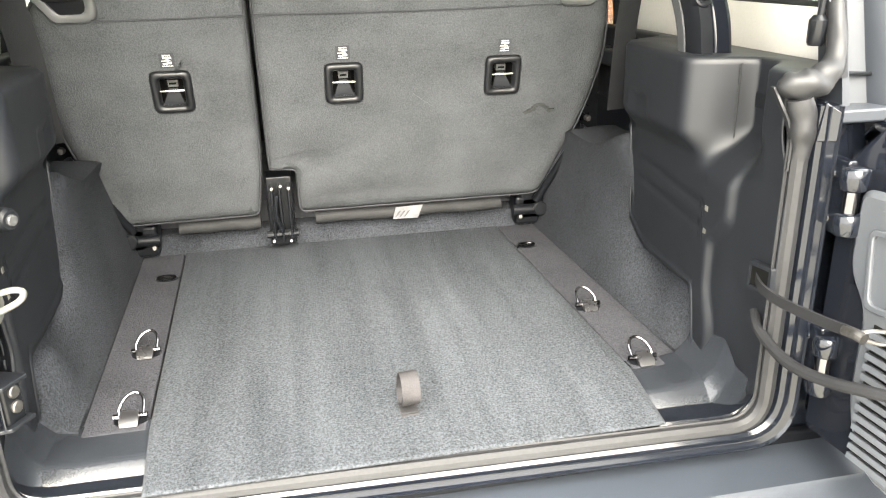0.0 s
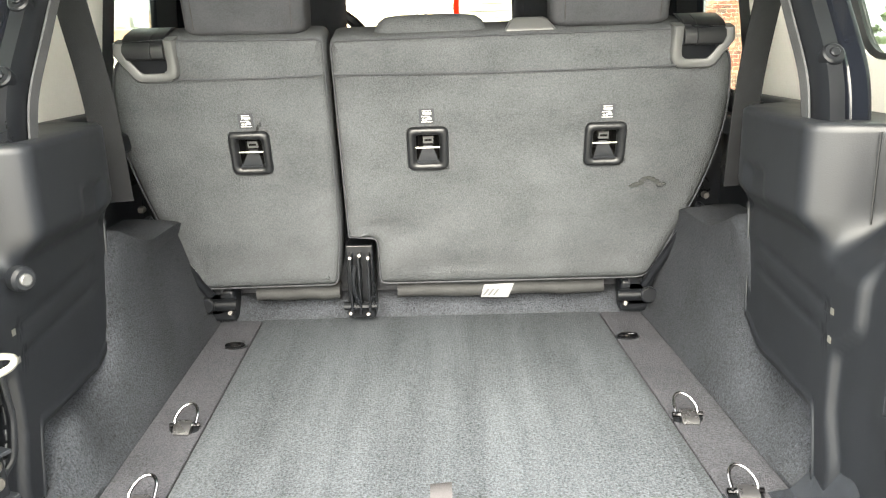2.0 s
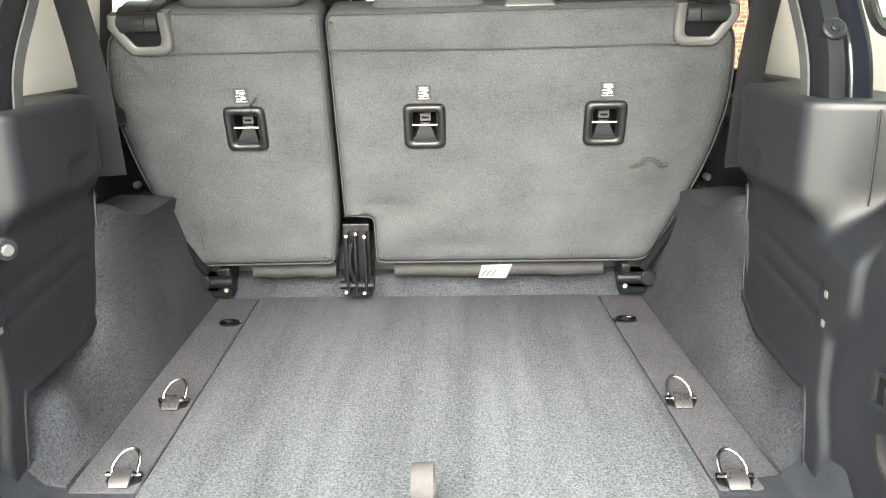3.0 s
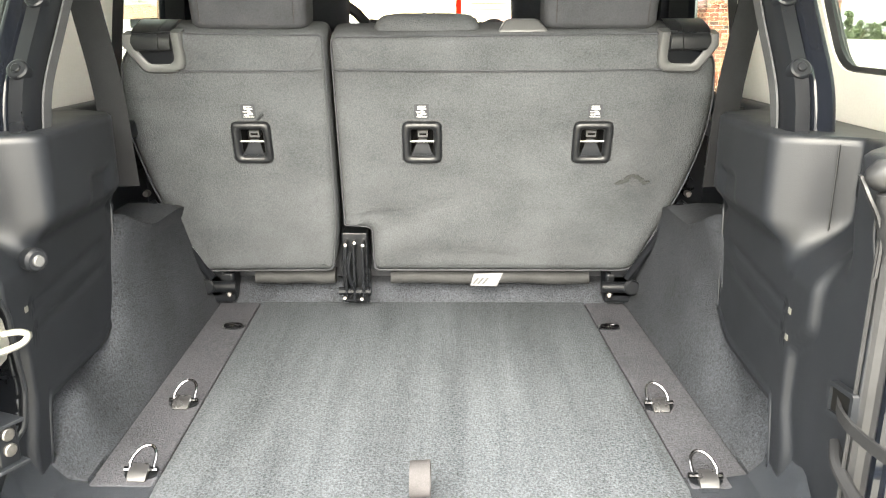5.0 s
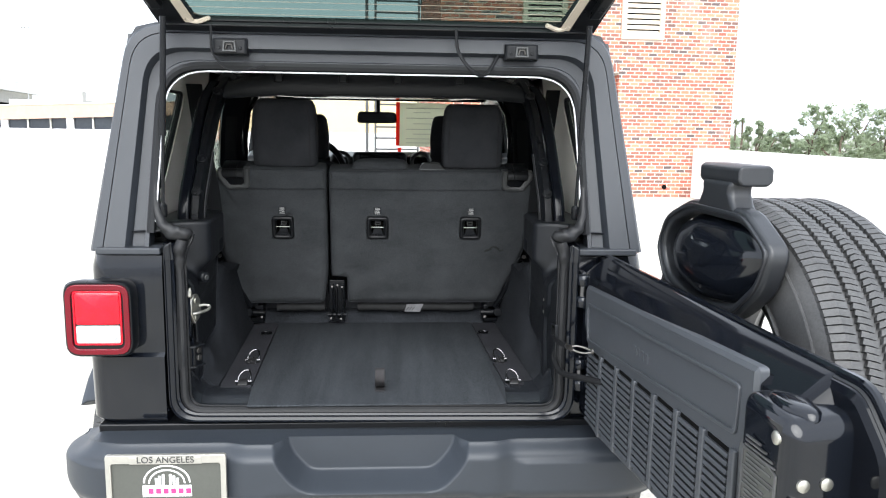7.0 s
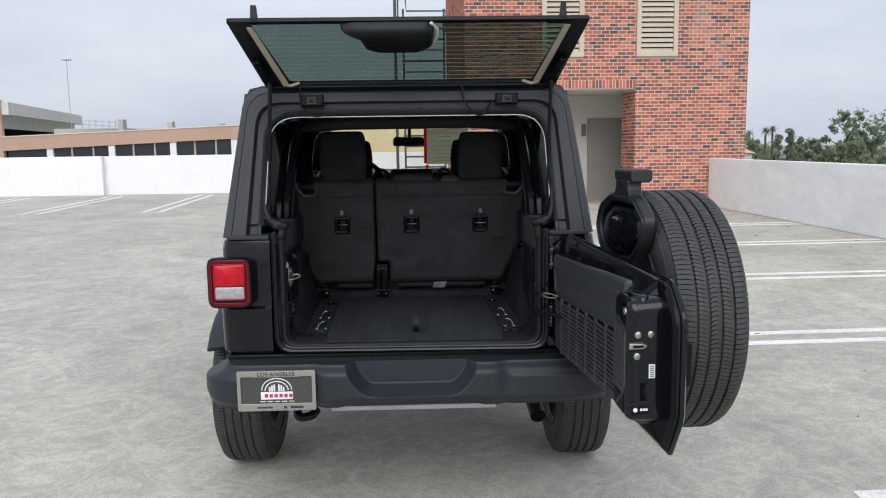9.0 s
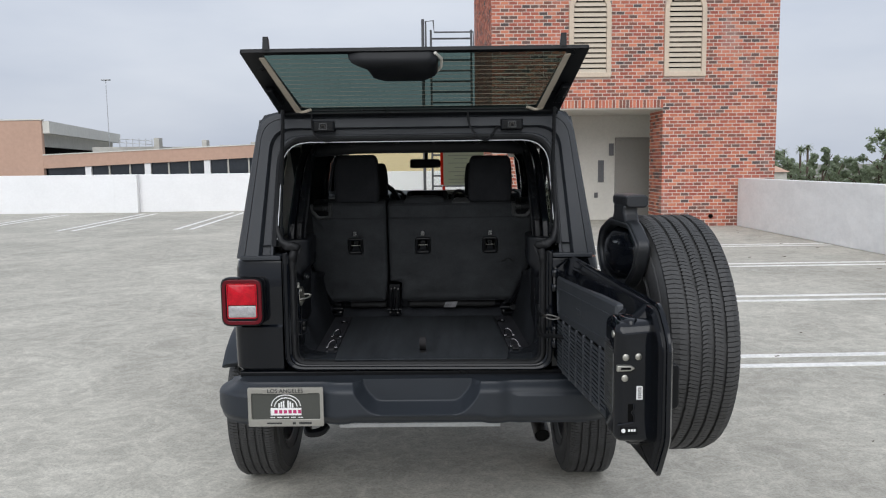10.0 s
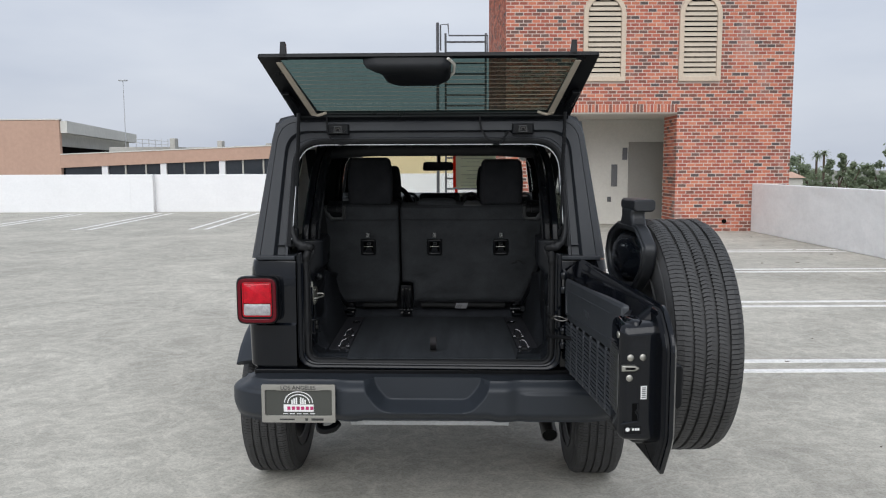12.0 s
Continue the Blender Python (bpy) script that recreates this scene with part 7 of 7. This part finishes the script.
# low centre headrest and buckle cover
part("centre_headrest", loft(bmesh.new(), [[V((p.x, p.y, z)) for p in rounded([V((-0.1 + i, 0.6 + i)), V((0.1 - i, 0.6 + i)), V((0.1 - i, 0.72)), V((-0.1 + i, 0.72))], 0.03, 4)] for z, i in ((1.375, 0.0), (1.402, -0.006), (1.418, 0.002), (1.427, 0.014), (1.431, 0.04))]), M_FABRIC, car, "low grey cloth centre headrest", angle=60)
part("belt_guide", loft(bmesh.new(), [[V((x, y, z)) for x, y in ((0.138 + i, 0.585 + i), (0.232 - i, 0.585 + i), (0.232 - i, 0.67), (0.138 + i, 0.67))] for z, i in ((1.375, 0.0), (1.398, 0.0), (1.416, 0.014), (1.42, 0.022))]), M_TRIM_GREY, car, "grey plastic belt guide", bevel=0.008)
# black plates added to darken the shadowed gaps between seat and trim
for s, x0, x1 in ((-1, -0.66, -0.47), (1, 0.41, 0.63)):
    part("seat_gap_plate", bx(x0, x1, 0.73, 0.76, 0.8, 1.24), M_BLACK, car, "black plate added for the shadowed gap beside the seat", bevel=0.01)
part("seat_cushion", bx(-0.58, 0.55, 0.82, 1.2, 0.78, 0.95), M_FABRIC_TOP, car, "dark cloth rear seat cushion", bevel=0.03)
# hinges and hardware under the seat
hg = part("seat_hinge", bx(-0.197, -0.138, 0.71, 0.77, 0.8, 0.965), M_BLACK, car, "black steel seat hinge", bevel=0.004)
for x in (-0.188, -0.17, -0.15):
    part("plate", bx(x, x + 0.006, 0.678, 0.72, 0.818 + 0.006 * (x > -0.16), 0.95), M_BLACK, hg, bevel=0.002)
for x, z in ((-0.185, 0.945), (-0.165, 0.95), (-0.147, 0.944), (-0.19, 0.822), (-0.152, 0.82)):
    part("bolt", disc(bmesh.new(), (x, 0.68, z), (0.2, -1, 0.2), 0.0045, 0.006, 10), M_PIPE, hg)
part("pivot", tube(bmesh.new(), [(-0.203, 0.69, 0.835), (-0.132, 0.69, 0.835)], 0.009, 10), M_BLACK, hg)
part("link", tube(bmesh.new(), smooth_path([(-0.174, 0.676, 0.93), (-0.179, 0.668, 0.89), (-0.168, 0.672, 0.845)], 4), 0.005, 8), M_BLACK, hg)
for s, x in ((-1, -0.485), (1, 0.435)):
    ft = part("seat_foot", bx(x - 0.036, x + 0.036, 0.73, 0.79, 0.79, 0.866), M_BLACK, car, "black steel seat foot", bevel=0.01)
    part("spindle", tube(bmesh.new(), [(x - 0.046, 0.715, 0.836), (x + 0.044, 0.715, 0.836)], 0.013, 12), M_BLACK, ft)
    part("bolt", disc(bmesh.new(), (x - s * 0.03, 0.71, 0.82), (0, -1, 0.2), 0.006, 0.008, 10), M_PIPE, ft)
    part("clevis", disc(bmesh.new(), (x + s * 0.02, 0.71, 0.838), (0, -1, 0.1), 0.018, 0.012, 14), M_BLACK, ft)
    part("tube", tube(bmesh.new(), [(x + s * 0.01, 0.71, 0.86), (x + s * 0.1, 0.64, 1.05)], 0.01, 8), M_BLACK, ft)
    part("pin", disc(bmesh.new(), (x + s * 0.105, 0.64, 1.07), (0, -1, 0), 0.007, 0.015, 10), M_PIPE, ft)
for x0, x1 in ((-0.4, -0.217), (-0.09, 0.362)):
    secs = []
    for k in range(11):
        x = x0 + (x1 - x0) * k / 10
        w = 0.001 * math.sin(k * 2.1)
        secs.append([V((x, y + w + 0.0015 * math.sin(k * 3.7 + z * 90), z + 0.0015 * math.sin(k * 1.3))) for y, z in ((0.735, 0.838), (0.726, 0.842), (0.722, 0.852), (0.727, 0.864), (0.738, 0.87), (0.76, 0.87), (0.76, 0.838))])
    part("seat_skirt", loft(bmesh.new(), secs), M_VINYL, car, "grey cloth hem under the seat", angle=60)
tg_ = part("skirt_label", loft(bmesh.new(), [[V((x, y + d, z)) for x, y, z in ((0.092, 0.7195, 0.838), (0.152, 0.7195, 0.8365), (0.166, 0.7215, 0.868), (0.1, 0.7215, 0.866))] for d in (0.0, 0.0018)]), M_FOIL, car, "silver label under the seat", smooth=False)
for k in range(3):
    part("label_print", prism(bmesh.new(), [(0.096 + k * 0.011, 0.7185, 0.842), (0.1 + k * 0.011, 0.7185, 0.842), (0.112 + k * 0.011, 0.7195, 0.856), (0.107 + k * 0.011, 0.7195, 0.856)], (0, 0.001, 0)), M_PRINT, tg_, smooth=False)

# front of the cabin
for x in (-0.365, 0.34):
    fs = part("front_seat", loft(bmesh.new(), [[V((x + p.x, 1.32 + p.y - (z - 0.8) * 0.1, z)) for p in rounded([V((-w, 0)), V((w, 0)), V((w, 0.13)), V((-w, 0.13))], 0.05, 5)] for z, w in ((0.75, 0.25), (1.15, 0.25), (1.33, 0.22), (1.38, 0.16), (1.4, 0.1))]), M_FABRIC_TOP, car, "dark cloth front seat", angle=60)
    headrest(x, 1.4, 1.6, 0.12, 1.29, fs, "dark cloth front headrest")
dash = part("dashboard", loft(bmesh.new(), [[V((CX + x, y, z)) for y, z in ((1.72, 1.1), (1.7, 1.33), (1.74, 1.395), (1.85, 1.42), (2.05, 1.4), (2.05, 1.1))] for x in (-0.68, 0.68)]), M_BLACK, car, "black dashboard", bevel=0.02)
sc = part("screen_housing", bx(CX - 0.14, CX + 0.13, 1.66, 1.74, 1.29, 1.424), M_BLACK, dash, bevel=0.02)
part("screen", bx(CX - 0.105, CX + 0.095, 1.655, 1.66, 1.305, 1.412), M_SCREEN, sc)
for x in (-0.2, 0.2, -0.55, 0.55):
    part("air_vent", tube(bmesh.new(), [V((CX + x + 0.045 * math.cos(a), 1.695, 1.375 + 0.045 * math.sin(a))) for a in [2 * math.pi * k / 20 for k in range(20)]], 0.01, 8, closed=True), M_TRIM_GREY, dash)
sw = part("steering_wheel", tube(bmesh.new(), [V((-0.37 + 0.19 * math.cos(a), 1.52 - 0.075 * math.sin(a), 1.32 + 0.175 * math.sin(a))) for a in [2 * math.pi * k / 32 for k in range(32)]], 0.016, 8, closed=True), M_BLACK, car, "black steering wheel")
part("spoke", bx(-0.54, -0.2, 1.52, 1.55, 1.3, 1.34), M_BLACK, sw, bevel=0.008)
part("hub", disc(bmesh.new(), (-0.37, 1.56, 1.32), (0, -1, 0.3), 0.07, 0.05, 18), M_BLACK, sw)
# windscreen and pillars
WB, WT = V((0, 2.12, 1.35)), V((0, 1.93, 1.72))
ws = part("windscreen_frame", frame_mesh(bmesh.new(), [V((CX + x, WB.lerp(WT, t).y, WB.lerp(WT, t).z)) for x, t in ((-0.7, -0.1), (0.7, -0.1), (0.63, 1.15), (-0.63, 1.15))],
                                         [V((CX + x, WB.lerp(WT, t).y, WB.lerp(WT, t).z)) for x, t in ((-0.62, 0.05), (0.62, 0.05), (0.57, 0.9), (-0.57, 0.9))], (0, 0.04, 0)), M_PAINT, car, "black windscreen frame", bevel=0.008)
g = part("windscreen", prism(bmesh.new(), [V((CX + x, WB.lerp(WT, t).y + 0.02, WB.lerp(WT, t).z)) for x, t in ((-0.64, 0.0), (0.64, 0.0), (0.59, 0.95), (-0.59, 0.95))], (0, 0.005, 0)), G_CLEAR, ws, "clear windscreen", smooth=False)
g.visible_shadow = False
for s in (-1, 1):
    part("sun_visor", bx(*sorted((CX + s * 0.1, CX + s * 0.52)), 1.8, 1.93, 1.715, 1.735), M_BLACK, car, bevel=0.008)
mr = part("rear_view_mirror", loft(bmesh.new(), [[V((-0.035 + p.x, 1.93 + d + 0.25 * p.x - 0.25 * p.y, 1.595 + p.y)) for p in rounded([V((-0.105, -0.03)), V((0.105, -0.028)), V((0.1, 0.03)), V((-0.1, 0.032))], 0.02, 4)] for d in (0.0, 0.03)]), M_BLACK, car, "black interior rear-view mirror")
part("mirror_glass", loft(bmesh.new(), [[V((-0.035 + p.x, 1.929 + d + 0.25 * p.x - 0.25 * p.y, 1.595 + p.y)) for p in rounded([V((-0.098, -0.024)), V((0.098, -0.022)), V((0.094, 0.025)), V((-0.094, 0.026))], 0.015, 4)] for d in (0.0, -0.001)]), M_MIRROR, mr, "mirror glass")
part("mirror_stem", tube(bmesh.new(), [(-0.03, 1.95, 1.62), (-0.03, 1.96, 1.71)], 0.012, 8), M_BLACK, mr)


def wpt(x, t, d):
    p = WB.lerp(WT, t)
    return V((x, p.y + d, p.z))


stk = part("window_sticker", prism(bmesh.new(), [wpt(0.085, 0.25, 0.016), wpt(0.36, 0.25, 0.016), wpt(0.36, 0.88, 0.016), wpt(0.085, 0.88, 0.016)], (0, 0.002, 0)), M_PAPER, car, "printed paper price sheet inside the windscreen", smooth=False)
for t, x0, x1 in ((0.8, 0.12, 0.34), (0.74, 0.16, 0.25), (0.66, 0.12, 0.32), (0.58, 0.16, 0.3), (0.5, 0.12, 0.34), (0.43, 0.16, 0.28), (0.36, 0.12, 0.3), (0.3, 0.12, 0.34)):
    part("print_bar", prism(bmesh.new(), [wpt(x0, t, 0.0145), wpt(x1, t, 0.0145), wpt(x1, t + 0.011, 0.0145), wpt(x0, t + 0.011, 0.0145)], (0, 0.001, 0)), M_GREYCONC, stk, smooth=False)
part("red_edge", prism(bmesh.new(), [wpt(0.065, 0.26, 0.016), wpt(0.085, 0.26, 0.016), wpt(0.085, 0.89, 0.016), wpt(0.065, 0.89, 0.016)], (0, 0.002, 0)), M_REDPRINT, stk, "red edge strip", smooth=False)
part("red_tag", prism(bmesh.new(), [wpt(0.076, 0.09, 0.016), wpt(0.096, 0.09, 0.016), wpt(0.096, 0.235, 0.016), wpt(0.076, 0.235, 0.016)], (0, 0.002, 0)), M_REDPRINT, stk, "red paper tag", smooth=False)


# ---- bricks of the tower ----
BL, BH, JT = 0.203, 0.0825, 0.0175


def gaps(z0, z1):
    """Stretches of the front wall that hold no brick at this course."""
    out = []
    if z0 < RZ + 0.19:
        out.append((RU0, RU1))
    for w in WINS:
        if z1 > 3.59 and z0 < 5.15:
            out.append((w, w + 1.0))
        elif 5.15 <= z0 < 5.65:
            h = math.sqrt(max(0.0, 0.25 - (z0 - 5.15) ** 2))
            out.append((w + 0.5 - h, w + 0.5 + h))
    return out


def clip(a, b, holes):
    runs = [(a, b)]
    for h0, h1 in holes:
        runs = [r for x, y in runs for r in ((x, min(y, h0)), (max(x, h1), y)) if r[1] - r[0] > 0.02]
    return runs


def brick_verts(o, du, dn, dz, u0, u1, z0, z1, d):
    """Eight corners of a brick on a wall face: o origin, du along, dn outwards."""
    e = 0.003
    return [o + du * u + dn * w + dz * z for w, i in ((0.0, 0.0), (d, e)) for u, z in ((u0 + i, z0 + i), (u1 - i, z0 + i), (u1 - i, z1 - i), (u0 + i, z1 - i))]


BF = ((4, 5, 6, 7), (0, 1, 5, 4), (1, 2, 6, 5), (2, 3, 7, 6), (3, 0, 4, 7))
R3 = LOT.to_3x3()
FACES = ((LOT @ V((TU0, TV, 0)), R3 @ V((1, 0, 0)), R3 @ V((0, -1, 0)), TU1 - TU0, True), (LOT @ V((TU0, TV, 0)), R3 @ V((0, 1, 0)), R3 @ V((-1, 0, 0)), TD, False), (LOT @ V((RU1, TV, 0)), R3 @ V((0, 1, 0)), R3 @ V((-1, 0, 0)), 1.05, None))
rb_ = random.Random(5)
vs, fs, singles = [], [], []
for o, du, dn, length, front in FACES:
    rows = int((TH if front is not None else RZ - 0.03) / BH)
    for r in range(rows):
        z0 = r * BH + JT / 2
        u = -(BL / 2 if r % 2 else 0.0)
        while u < length:
            a, b = max(0.0, u + JT / 2), min(length, u + BL - JT / 2)
            u += BL
            if b - a < 0.03:
                continue
            holes = [(p - TU0, q - TU0) for p, q in gaps(z0, z0 + BH - JT)] if front else []
            for a, b in clip(a, b, holes):
                d = 0.008 + rb_.uniform(-0.0015, 0.0015)
                if front and TU0 + a > 5.8 and TU0 + b < 7.64 and 1.0 < z0 < 3.5 and len(singles) < 290 and b - a > BL - JT - 0.001:
                    singles.append((a, z0))
                    continue
                i = len(vs)
                vs += brick_verts(o, du, dn, V((0, 0, 1)), a, b, z0, z0 + BH - JT, d)
                fs += [tuple(i + k for k in f) for f in BF]
# soldier course over the lobby opening
u = RU0 - TU0
while u < RU1 - TU0 - 0.05:
    i = len(vs)
    o, du, dn = FACES[0][:3]
    vs += brick_verts(o, du, dn, V((0, 0, 1)), u + JT / 2, u + BH - JT / 2, RZ + 0.004, RZ + 0.192, 0.009)
    fs += [tuple(i + k for k in f) for f in BF]
    u += BH
me = bpy.data.meshes.new("brickwork")
me.from_pydata(vs, [], fs)
tones = me.attributes.new("tone", "FLOAT", "FACE")
tones.data.foreach_set("value", np.repeat(np.random.RandomState(3).rand(len(fs) // 5), 5).astype(np.float32))
me.materials.append(M_BRICK)
bw = new("brickwork", me)
bw.parent, bw.matrix_parent_inverse = tower, world_of(tower).inverted()
tagged(bw, "red, orange and dark brown brickwork", kind="stuff")
one = bpy.data.meshes.new("brick")
o, du, dn = FACES[0][:3]
one.from_pydata(brick_verts(V((0, 0, 0)), du, dn, V((0, 0, 1)), 0.0, BL - JT, 0.0, BH - JT, 0.008), [], BF)
one.materials.append(M_BRICK_ONE)
for a, z0 in singles:
    b = new("brick", one)
    b.parent, b.matrix_parent_inverse = wall, Matrix.Identity(4)
    b.matrix_basis = Matrix.Translation(o + du * a + V((0, 0, z0)))
